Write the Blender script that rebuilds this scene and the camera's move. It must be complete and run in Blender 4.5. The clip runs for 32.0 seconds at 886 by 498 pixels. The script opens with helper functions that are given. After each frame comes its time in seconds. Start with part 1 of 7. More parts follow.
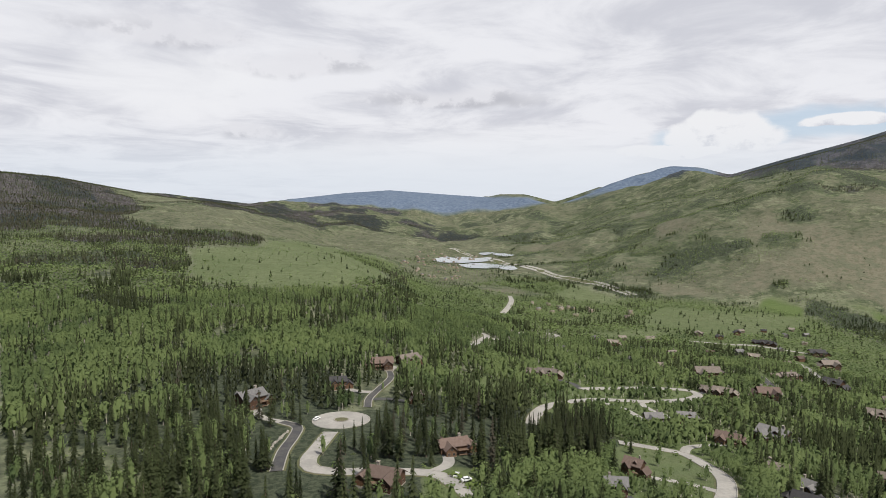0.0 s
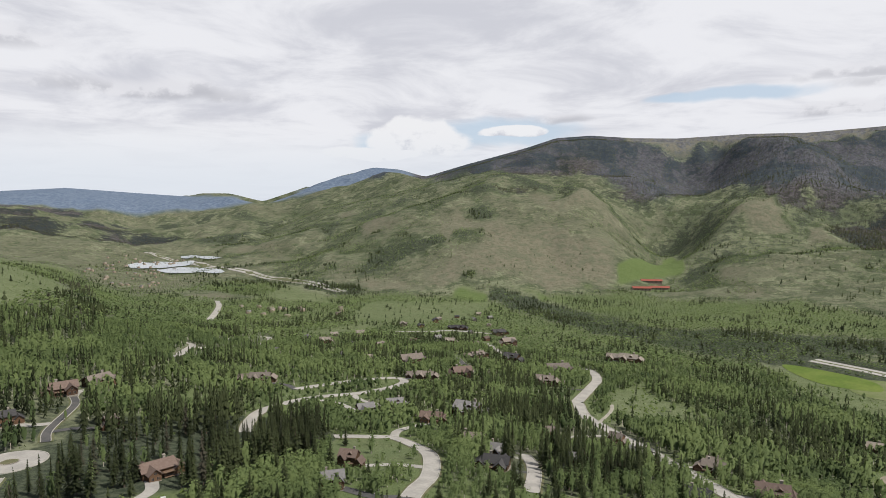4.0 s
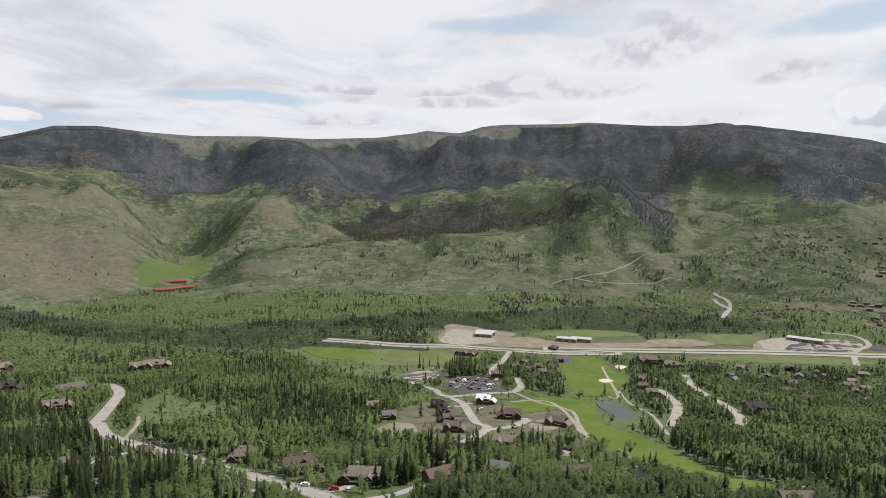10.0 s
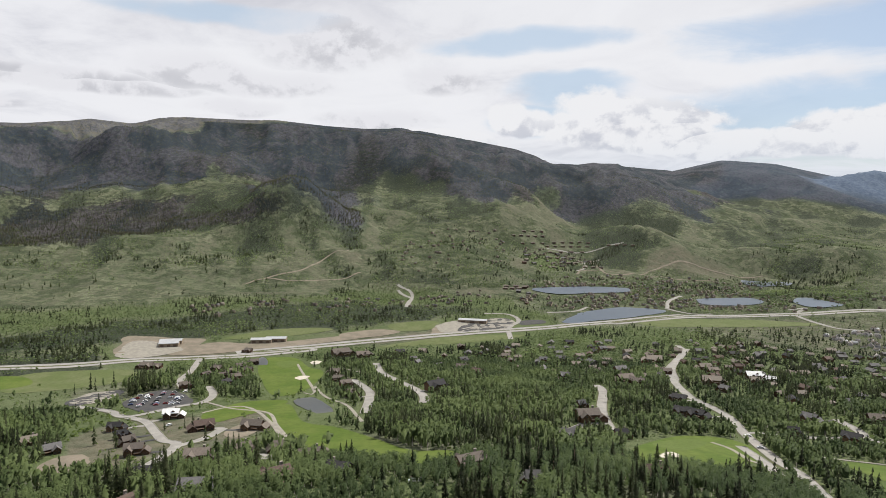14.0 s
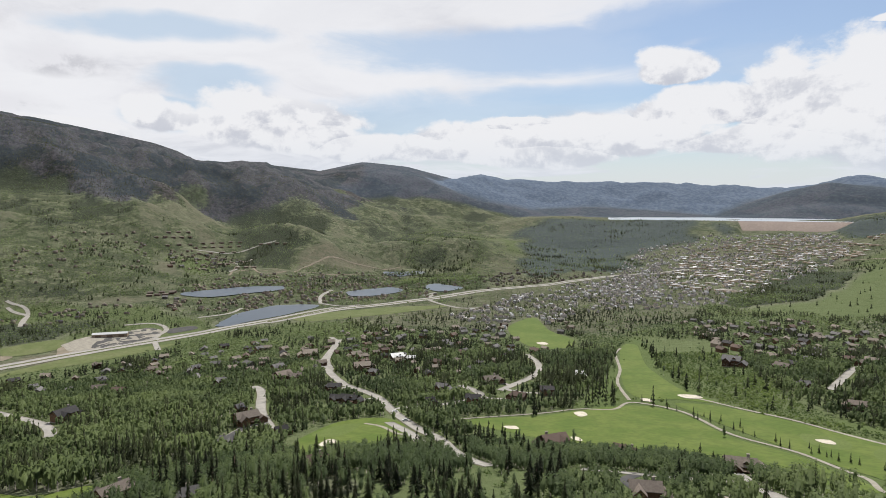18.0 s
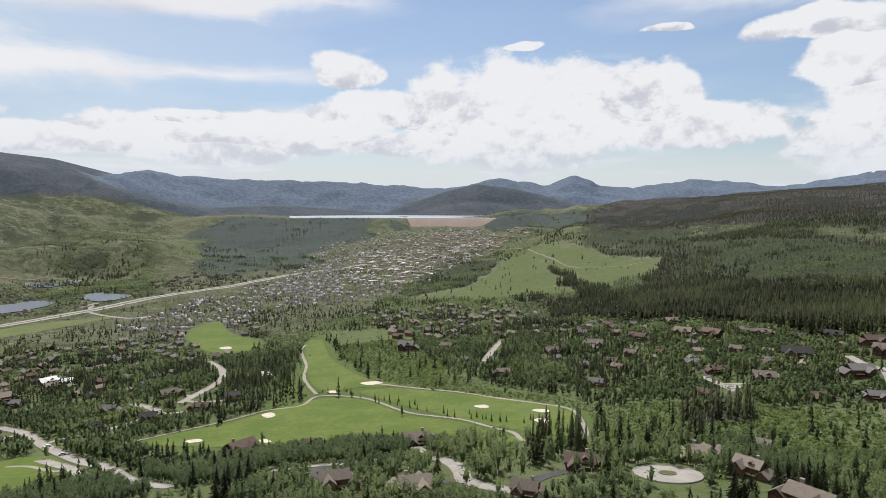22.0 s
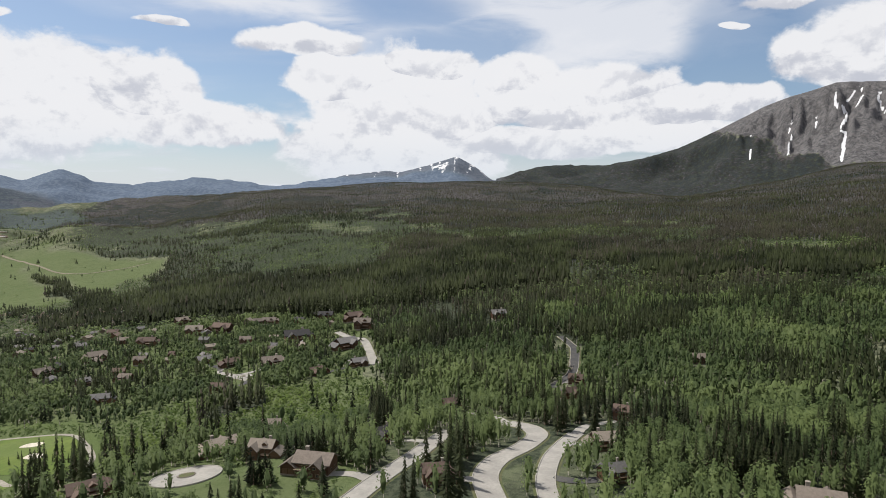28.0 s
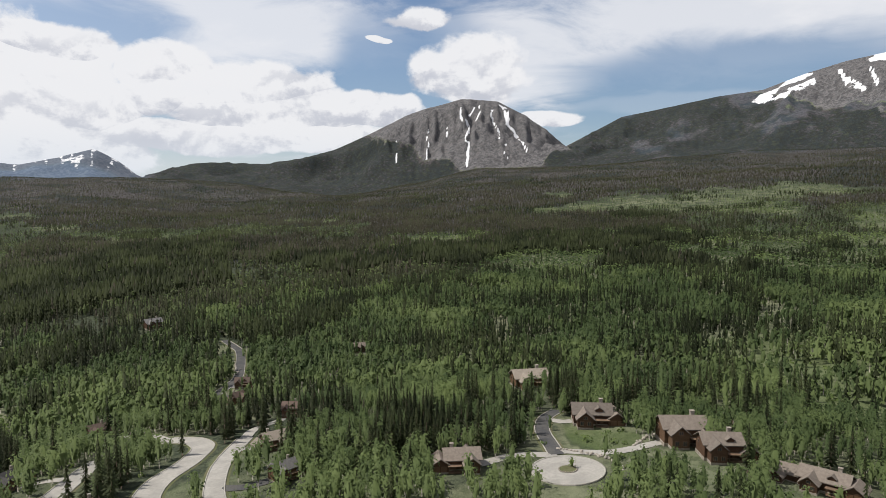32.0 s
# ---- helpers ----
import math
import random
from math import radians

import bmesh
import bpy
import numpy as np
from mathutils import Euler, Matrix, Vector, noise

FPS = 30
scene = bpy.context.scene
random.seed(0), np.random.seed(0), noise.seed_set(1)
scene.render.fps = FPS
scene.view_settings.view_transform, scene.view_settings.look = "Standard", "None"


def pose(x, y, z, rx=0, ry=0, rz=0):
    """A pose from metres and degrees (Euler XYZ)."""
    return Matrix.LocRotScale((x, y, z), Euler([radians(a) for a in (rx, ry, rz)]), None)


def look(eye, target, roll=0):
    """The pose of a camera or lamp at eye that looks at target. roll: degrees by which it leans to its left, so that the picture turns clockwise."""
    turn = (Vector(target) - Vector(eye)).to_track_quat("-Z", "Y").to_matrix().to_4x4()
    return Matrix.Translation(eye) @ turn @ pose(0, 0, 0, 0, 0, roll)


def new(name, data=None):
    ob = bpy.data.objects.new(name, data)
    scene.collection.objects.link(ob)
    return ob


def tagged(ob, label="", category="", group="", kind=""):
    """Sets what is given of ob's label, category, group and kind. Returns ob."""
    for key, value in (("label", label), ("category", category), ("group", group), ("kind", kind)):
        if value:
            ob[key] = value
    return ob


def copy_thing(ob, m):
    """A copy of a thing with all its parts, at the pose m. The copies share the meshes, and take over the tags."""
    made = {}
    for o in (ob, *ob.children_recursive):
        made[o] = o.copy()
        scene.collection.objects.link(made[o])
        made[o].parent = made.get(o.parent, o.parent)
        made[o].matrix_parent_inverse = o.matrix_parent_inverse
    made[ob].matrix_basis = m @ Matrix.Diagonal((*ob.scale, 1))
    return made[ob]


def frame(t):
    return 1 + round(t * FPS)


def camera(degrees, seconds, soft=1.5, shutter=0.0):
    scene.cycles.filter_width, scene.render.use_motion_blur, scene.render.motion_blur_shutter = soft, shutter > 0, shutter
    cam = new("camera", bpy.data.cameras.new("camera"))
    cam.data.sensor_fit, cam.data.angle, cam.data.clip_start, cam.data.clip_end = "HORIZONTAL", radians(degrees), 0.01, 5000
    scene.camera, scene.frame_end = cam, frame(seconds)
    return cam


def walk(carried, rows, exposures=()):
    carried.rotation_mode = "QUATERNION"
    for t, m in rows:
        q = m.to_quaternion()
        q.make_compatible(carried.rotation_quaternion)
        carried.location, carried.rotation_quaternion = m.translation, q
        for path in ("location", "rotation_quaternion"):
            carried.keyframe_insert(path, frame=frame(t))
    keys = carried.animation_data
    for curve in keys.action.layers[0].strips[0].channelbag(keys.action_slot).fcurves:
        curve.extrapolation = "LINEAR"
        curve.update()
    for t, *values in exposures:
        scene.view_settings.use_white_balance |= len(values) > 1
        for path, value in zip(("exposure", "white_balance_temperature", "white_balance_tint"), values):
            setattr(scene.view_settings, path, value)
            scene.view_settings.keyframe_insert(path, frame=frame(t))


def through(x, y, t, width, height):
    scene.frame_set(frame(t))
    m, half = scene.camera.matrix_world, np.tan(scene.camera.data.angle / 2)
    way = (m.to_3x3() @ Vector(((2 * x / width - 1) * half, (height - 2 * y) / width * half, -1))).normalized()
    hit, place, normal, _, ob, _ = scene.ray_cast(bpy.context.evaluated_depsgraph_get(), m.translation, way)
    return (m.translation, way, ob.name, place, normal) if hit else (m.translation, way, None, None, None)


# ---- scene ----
cam = camera(69.54, 32.0, 0.5)
# seconds, bearing of the lens (clockwise from +y), tilt and lean, in degrees
TURN = [
        (0, -0, -4.07, 0.38), (0.5, 3.32, -4.04, 0.39), (1, 6.42, -4.02, 0.3), (1.5, 9.6, -3.99, 0.31), (2, 13.02, -4, 0.32),
        (2.5, 16.2, -3.98, 0.31), (3, 19.44, -3.94, 0.3), (3.5, 22.51, -3.94, 0.3), (5.5, 35.34, -3.93, 0.28),
        (6, 38.31, -3.91, 0.23), (6.5, 41.53, -3.92, 0.26), (7, 44.95, -3.92, 0.32), (7.5, 48.53, -3.89, 0.32),
        (8, 52.25, -3.88, 0.32), (8.5, 55.83, -3.87, 0.33), (9, 59.48, -3.88, 0.35), (9.5, 62.9, -3.88, 0.39),
        (10, 66.75, -3.86, 0.41), (10.5, 70.1, -3.83, 0.36), (11, 72.96, -3.85, 0.34), (11.5, 75.43, -3.85, 0.36),
        (12, 78.38, -3.82, 0.27), (12.5, 81.98, -3.81, 0.3), (13, 85.78, -3.83, 0.33), (13.5, 89.87, -3.81, 0.41),
        (14, 93.95, -3.81, 0.41), (14.5, 98.16, -3.78, 0.41), (15, 102.42, -3.74, 0.41), (15.5, 106.81, -3.73, 0.35),
        (17.5, 121.17, -3.75, 0.16), (18, 124.49, -3.79, 0.11), (18.5, 128.5, -3.83, 0.15), (19, 132.51, -3.83, 0.12),
        (19.5, 135.66, -3.84, 0.17), (20, 138.8, -3.85, 0.18), (20.5, 142.2, -3.84, 0.14), (21, 145.36, -3.84, 0.15),
        (21.5, 148.82, -3.87, 0.17), (22, 152.5, -3.88, 0.05), (22.5, 155.54, -3.89, 0.08), (23, 158.75, -3.88, 0.1),
        (23.5, 162.27, -3.89, 0.05), (24, 165.56, -3.92, 0.01), (24.5, 168.49, -3.94, 0.07), (25, 171.98, -3.93, 0.09),
        (25.5, 175.91, -3.95, 0.09), (27.5, 191.19, -3.98, 0.05), (28, 194.82, -4.01, 0.06), (28.5, 198.71, -4.02, 0.02),
        (29, 202.63, -4.02, 0.02), (29.5, 206.5, -4.02, 0.05), (30, 210.35, -4.04, 0.06), (30.5, 213.94, -4.04, 0.05),
        (31, 217.32, -4.05, 0.09), (31.5, 220.85, -4.06, 0.15), (32, 224.5, -4.07, 0.06),
]
walk(cam, [(t, pose(0, 0, 0, 90 + tilt, -lean, -b)) for t, b, tilt, lean in TURN], [(0, 0.0), (32, 0.0)])

# ---- sky with cloud, and the sun ----
SUN_BEARING, SUN_HEIGHT = 142.0, 56.0
world = bpy.data.worlds.new("sky")
scene.world = world
world.use_nodes = True
world.cycles.sampling_method, world.cycles.sample_map_resolution = "MANUAL", 512


class Nodes:
    """Short hand for building node trees."""

    def __init__(self, tree):
        self.tree = tree

    def add(self, kind, operation="", blend="", data="", attribute=""):
        n = self.tree.nodes.new("ShaderNode" + kind)
        if operation:
            n.operation = operation
        if data:
            n.data_type = data
        if blend:
            n.blend_type = blend
        if attribute:
            n.attribute_name = attribute
        return n

    def put(self, socket, value):
        if isinstance(value, bpy.types.NodeSocket):
            self.tree.links.new(value, socket)
        elif isinstance(value, tuple) and len(value) == 3 and socket.type == "RGBA":
            socket.default_value = (*value, 1)
        else:
            socket.default_value = value

    def math(self, op, a, b=0.0, c=0.0, clamp=False):
        n = self.add("Math", operation=op)
        n.use_clamp = clamp
        for s, v in zip(n.inputs, (a, b, c)):
            self.put(s, v)
        return n.outputs[0]

    def ramp(self, x, lo, hi, to_lo=0.0, to_hi=1.0):
        n = self.add("MapRange")
        n.interpolation_type = "SMOOTHSTEP"
        for s, v in zip(n.inputs, (x, lo, hi, to_lo, to_hi)):
            self.put(s, v)
        return n.outputs[0]

    def mix(self, fac, a, b, blend="MIX"):
        n = self.add("Mix", data="RGBA", blend=blend)
        self.put(n.inputs[0], fac), self.put(n.inputs[6], a), self.put(n.inputs[7], b)
        return n.outputs[2]

    def noise(self, vector, scale, detail=5.0, rough=0.55, distortion=0.0):
        n = self.add("TexNoise")
        if vector is not None:
            self.put(n.inputs["Vector"], vector)
        n.inputs["Scale"].default_value, n.inputs["Detail"].default_value = scale, detail
        n.inputs["Roughness"].default_value, n.inputs["Distortion"].default_value = rough, distortion
        return n.outputs["Fac"]

    def vec(self, x, y, z=0.0):
        n = self.add("CombineXYZ")
        for s, v in zip(n.inputs, (x, y, z)):
            self.put(s, v)
        return n.outputs[0]


world.node_tree.nodes.clear()
w = Nodes(world.node_tree)
sky = w.add("TexSky")
sky.sky_type, sky.sun_disc, sky.sun_elevation, sky.sun_rotation = "NISHITA", False, radians(SUN_HEIGHT), radians(SUN_BEARING)
axes = w.add("SeparateXYZ")
w.put(axes.inputs[0], w.add("TexCoord").outputs["Generated"])
dx, dy, dz = axes.outputs
up = w.math("MAXIMUM", dz, 0.0)
flat = w.math("SQRT", w.math("ADD", w.math("MULTIPLY", dx, dx), w.math("MULTIPLY", dy, dy)))
ex, ey = w.math("DIVIDE", dx, flat), w.math("DIVIDE", dy, flat)
# how far a bearing lies towards the clear quarter (about 205 degrees)
clear = w.math("ADD", w.math("MULTIPLY", ex, math.sin(radians(205))), w.math("MULTIPLY", ey, math.cos(radians(205))))
inv = w.math("DIVIDE", 1.0, w.math("ADD", up, 0.10))
deck = w.vec(w.math("MULTIPLY", dx, inv), w.math("MULTIPLY", dy, inv), 0.3)
sheet_noise = w.noise(deck, 0.85, 8.0, 0.56, 0.6)
cover_bias = w.ramp(clear, -0.35, 0.55, 0.40, -0.05)
high = w.ramp(w.math("ADD", sheet_noise, cover_bias), 0.46, 0.66)
grey = w.noise(deck, 1.3, 8.0, 0.6, 0.5)
tall = w.math("DIVIDE", up, flat)
# the clouds are named by bearing and height in degrees
turned = w.math("MULTIPLY", w.math("ARCTAN2", dx, dy), 180 / math.pi)
turned = w.math("ADD", turned, w.math("MULTIPLY", w.math("LESS_THAN", turned, -60.0), 360.0))
raised = w.math("MULTIPLY", w.math("ARCTANGENT", tall), 180 / math.pi)
ring = w.vec(ex, ey, w.math("MULTIPLY", tall, 1.35))
puff = w.noise(ring, 9.0, 9.0, 0.60, 0.15)
puff_low = w.noise(w.vec(ex, ey, w.math("SUBTRACT", w.math("MULTIPLY", tall, 1.35), 0.022)), 9.0, 9.0, 0.60, 0.15)
lit = w.ramp(w.math("SUBTRACT", puff, puff_low), -0.11, 0.11, -0.42, 0.42)
wisp = w.noise(w.vec(ex, ey, w.math("MULTIPLY", tall, 3.2)), 5.0, 9.0, 0.64, 0.5)
warp_b = w.math("MULTIPLY", w.math("SUBTRACT", w.noise(ring, 6.0, 3.0, 0.5), 0.5), 7.0)
warp_e = w.math("MULTIPLY", w.math("SUBTRACT", w.noise(w.vec(ey, ex, tall), 7.0, 3.0, 0.5), 0.5), 2.4)
place = w.vec(w.math("ADD", turned, warp_b), w.math("ADD", raised, warp_e))
blue = w.mix(1.0, sky.outputs[0], (0.088, 0.093, 0.100), "MULTIPLY")
colour = w.mix(high, blue, w.mix(w.ramp(grey, 0.40, 0.66), (0.83, 0.835, 0.875), (0.62, 0.63, 0.69)))
edges = {
    "heap": w.math("MULTIPLY", w.math("SUBTRACT", puff, 0.5), 2.6),
    "grey": w.math("MULTIPLY", w.math("SUBTRACT", puff, 0.5), 2.2),
    "veil": w.math("MULTIPLY", w.math("SUBTRACT", wisp, 0.5), 3.2),
    "gap": w.math("MULTIPLY", w.math("SUBTRACT", wisp, 0.5), 3.0),
}
gap_blue = w.mix(w.ramp(clear, -0.3, 0.6, 0.80, 0.08), blue, (0.58, 0.70, 0.83))
# edge softness, cover, crown colour, foot colour
LOOK = {
    "heap": (0.20, 0.98, (0.86, 0.862, 0.885), (0.56, 0.58, 0.65)),
    "grey": (0.95, 0.80, (0.78, 0.78, 0.82), (0.50, 0.505, 0.55)),
    "veil": (0.80, 0.80, (0.86, 0.865, 0.895), (0.80, 0.81, 0.85)),
    "gap": (0.80, 0.85, gap_blue, gap_blue),
}


NEAREST = {}


def cloud(look_name, bearing, height, wide, tall_by):
    """One cloud of the sky: its middle, half width and half height in degrees."""
    at = w.add("VectorMath", operation="MULTIPLY_ADD")
    w.put(at.inputs[0], place)
    at.inputs[1].default_value = (1 / wide, 1 / tall_by, 0)
    at.inputs[2].default_value = (-bearing / wide, -height / tall_by, 0)
    if look_name in ("veil", "gap"):
        dot = w.add("VectorMath", operation="DOT_PRODUCT")
        w.put(dot.inputs[0], at.outputs[0]), w.put(dot.inputs[1], at.outputs[0])
        away = dot.outputs["Value"]
        NEAREST[look_name] = (w.math("MINIMUM", NEAREST[look_name][0], away) if look_name in NEAREST else away, None)
        return
    cut = w.add("SeparateXYZ")
    w.put(cut.inputs[0], at.outputs[0])
    # flat-footed: the lower half is thinner
    rise = w.math("MAXIMUM", cut.outputs[1], w.math("MULTIPLY", cut.outputs[1], -1.6))
    away = w.math("MULTIPLY_ADD", cut.outputs[0], cut.outputs[0], w.math("MULTIPLY", rise, rise))
    if look_name in NEAREST:
        best, up_in = NEAREST[look_name]
        nearer = w.math("LESS_THAN", away, best)
        NEAREST[look_name] = (w.math("MINIMUM", best, away), w.math("MULTIPLY_ADD", nearer, w.math("SUBTRACT", cut.outputs[1], up_in), up_in))
    else:
        NEAREST[look_name] = (away, cut.outputs[1])


cloud("gap", 30.9, 6.5, 6.6, 1.1)
cloud("gap", 20, 5.8, 3, 0.9)
cloud("gap", 29.1, 6.7, 5.6, 1)
cloud("gap", 50.9, 8.9, 6.1, 0.5)
cloud("gap", 102.4, 7.7, 4.8, 1.2)
cloud("gap", 104.5, 10.1, 5.1, 1.2)
cloud("gap", 45.5, 8.9, 2.5, 0.4)
cloud("gap", 76.6, 15.5, 7.6, 0.8)
cloud("gap", 101, 14.1, 7.6, 1)
cloud("gap", 103.2, 8.1, 3.5, 1)
cloud("gap", 103.9, 10.5, 4.6, 0.9)
cloud("gap", 122.4, 7.4, 8.6, 2.3)
cloud("gap", 132.5, 9.3, 7.1, 1.3)
cloud("gap", 127.7, 13.3, 13.2, 2)
cloud("gap", 102.7, 7.8, 3.5, 0.9)
cloud("gap", 120.7, 7.4, 9.6, 2.1)
cloud("gap", 136.8, 13.4, 8.1, 1.8)
cloud("gap", 154.5, 13.2, 9.6, 3)
cloud("gap", 147, 10.3, 6.1, 3)
cloud("gap", 177.8, 11.4, 9.6, 4.1)
cloud("gap", 159.5, 14.8, 16.2, 2.5)
cloud("gap", 137.1, 9.4, 6.1, 1.2)
cloud("gap", 130.9, 8.5, 7.1, 0.8)
cloud("gap", 143.5, 15.1, 6.1, 1.5)
cloud("gap", 177.2, 10.8, 7.6, 3.5)
cloud("gap", 175.5, 13.8, 9.6, 2)
cloud("gap", 222.2, 11, 6.6, 5.1)
cloud("gap", 190.6, 16.4, 6.1, 1.5)
cloud("gap", 219.8, 11.8, 4.6, 3.5)
cloud("gap", 248.7, 10.2, 13.2, 3)
cloud("gap", 239.9, 7.7, 6.1, 2.3)
cloud("gap", 195.7, 14, 7.1, 2)
cloud("gap", 197.6, 11.4, 2, 1.5)
cloud("veil", -21.7, 9.5, 8.1, 3)
cloud("veil", 5.8, 3.1, 25.4, 3)
cloud("veil", 121.4, 11.4, 10.6, 2.4)
cloud("veil", 108, 16.7, 21.3, 3)
cloud("veil", 81.6, 8.5, 21.3, 6.1)
cloud("veil", 121.5, 12.2, 20.3, 2.8)
cloud("veil", 133.3, 16.7, 13.2, 1.7)
cloud("veil", 103.7, 14.2, 13.2, 3)
cloud("veil", 129.1, 11.4, 13.7, 1.7)
cloud("veil", 180.7, 16, 8.6, 1.3)
cloud("veil", 136, 15.6, 6.1, 1)
cloud("veil", 170.3, 15.8, 5.6, 1.5)
cloud("veil", 203, 14.7, 18.3, 4.1)
cloud("veil", 180.1, 16.2, 8.1, 1)
cloud("veil", 246.5, 14.2, 21.3, 3.5)
cloud("veil", 258.3, 14.5, 8.1, 2)
cloud("veil", 231.7, 11, 7.6, 2.3)
cloud("veil", 244.5, 8.3, 9.6, 0.7)
cloud("veil", 203.9, 14.7, 17.2, 3.3)
cloud("grey", -12.1, 11.6, 6.1, 1.2)
cloud("grey", -23.7, 13.6, 6.1, 1.3)
cloud("grey", -15.9, 5.9, 2.5, 0.9)
cloud("grey", 1.7, 9, 8.1, 0.9)
cloud("grey", 71.8, 10.5, 3.8, 1.8)
cloud("grey", 36.6, 7.4, 2.8, 0.5)
cloud("grey", 58.1, 7.5, 2.5, 0.5)
cloud("grey", 62.1, 9.8, 7.6, 0.7)
cloud("grey", 84, 13.7, 6.1, 3.1)
cloud("grey", 76.2, 10.2, 6.8, 1.4)
cloud("grey", 94.1, 10.6, 2.8, 1.5)
cloud("grey", 76.2, 8.1, 2.8, 0.8)
cloud("grey", 87.9, 7.4, 5.1, 1)
cloud("grey", 58, 7.3, 2.5, 0.5)
cloud("grey", 65.7, 9.1, 7.6, 0.7)
cloud("heap", 23, 5.9, 4.8, 2.1)
cloud("heap", 31.3, 6.5, 3, 0.6)
cloud("heap", 19.1, 4.6, 6.1, 0.8)
cloud("heap", 31.1, 6.5, 1.8, 0.5)
cloud("heap", 106.6, 7, 3.5, 3.1)
cloud("heap", 110.2, 6.3, 6.6, 2.6)
cloud("heap", 132.2, 7.3, 3.8, 0.6)
cloud("heap", 132.7, 4.6, 7.1, 2)
cloud("heap", 119.3, 5, 6.1, 1.5)
cloud("heap", 94.2, 5.7, 4.6, 1.1)
cloud("heap", 109.5, 7.3, 7.9, 2.1)
cloud("heap", 100.9, 7.4, 3.5, 1.7)
cloud("heap", 136.8, 6, 7.1, 1.8)
cloud("heap", 132.3, 7.1, 2.8, 0.6)
cloud("heap", 159.7, 6.7, 11.7, 6.6)
cloud("heap", 147, 7.8, 6.6, 2.2)
cloud("heap", 143.6, 11.4, 3.8, 1.9)
cloud("heap", 160.2, 13.8, 2.3, 0.5)
cloud("heap", 123.3, 4.9, 9.1, 1.1)
cloud("heap", 170.4, 9, 4.1, 3)
cloud("heap", 135.7, 5.7, 15.2, 2.2)
cloud("heap", 131.7, 7.1, 3.3, 0.6)
cloud("heap", 190.5, 5.3, 10.1, 7.6)
cloud("heap", 182.4, 13.4, 4.7, 1.4)
cloud("heap", 159.8, 13.8, 2, 0.4)
cloud("heap", 171.3, 14.2, 1.7, 0.5)
cloud("heap", 153.5, 5.2, 13.2, 1.5)
cloud("heap", 162.5, 7.2, 5.8, 6.6)
cloud("heap", 170.6, 8.2, 4.3, 4.1)
cloud("heap", 185.2, 10.3, 4, 2.7)
cloud("heap", 182.8, 13.5, 5.1, 1.1)
cloud("heap", 193.6, 11.9, 2.8, 1.3)
cloud("heap", 201.6, 8.9, 3.8, 3.8)
cloud("heap", 208.4, 7.6, 8.1, 3.1)
cloud("heap", 218.7, 7.8, 5.1, 1.6)
cloud("heap", 227.1, 11.1, 4.8, 3.5)
cloud("heap", 173.1, 6.3, 8.6, 2.5)
cloud("heap", 193.6, 6.6, 8.1, 3)
cloud("heap", 193.1, 12, 3.7, 1.7)
cloud("heap", 201.6, 10.4, 4.3, 2.8)
cloud("heap", 194, 6.9, 7.6, 3.5)
cloud("heap", 217.3, 7.4, 5.3, 1.6)
cloud("heap", 207.3, 9, 7.6, 3)
cloud("heap", 223.3, 15.8, 3.1, 1.2)
cloud("heap", 219.6, 14.1, 0.8, 0.3)
cloud("heap", 206.8, 5.3, 16.2, 1.8)
cloud("heap", 233.3, 7.2, 3, 0.8)
for look_name in ("veil", "gap", "grey", "heap"):
    away, up_in = NEAREST[look_name]
    soft, cover, crown, foot = LOOK[look_name]
    mask = w.ramp(w.math("SUBTRACT", away, edges[look_name]), 1 + soft, 1 - soft, 0.0, cover)
    if up_in is not None:
        crown = w.mix(w.ramp(w.math("MULTIPLY_ADD", up_in, 0.55, w.math("MULTIPLY_ADD", lit, 1.15, w.math("MULTIPLY", warp_e, 0.5))), -0.75, 0.16), foot, crown)
    colour = w.mix(mask, colour, crown)
colour = w.mix(w.ramp(tall, 0.125, 0.02), colour, w.mix(0.72, colour, (0.70, 0.755, 0.83)))
bg = w.add("Background")
w.put(bg.inputs[0], colour)
bg.inputs["Strength"].default_value = 1.0
w.put(w.add("OutputWorld").inputs[0], bg.outputs[0])

sun = new("sun", bpy.data.lights.new("sun", "SUN"))
sun.data.energy, sun.data.angle, sun.data.color = 6.0, radians(0.6), (1.0, 0.95, 0.87)
sun.matrix_world = look((0, 0, 0), (-math.sin(radians(SUN_BEARING)) * math.cos(radians(SUN_HEIGHT)), -math.cos(radians(SUN_BEARING)) * math.cos(radians(SUN_HEIGHT)), -math.sin(radians(SUN_HEIGHT))))


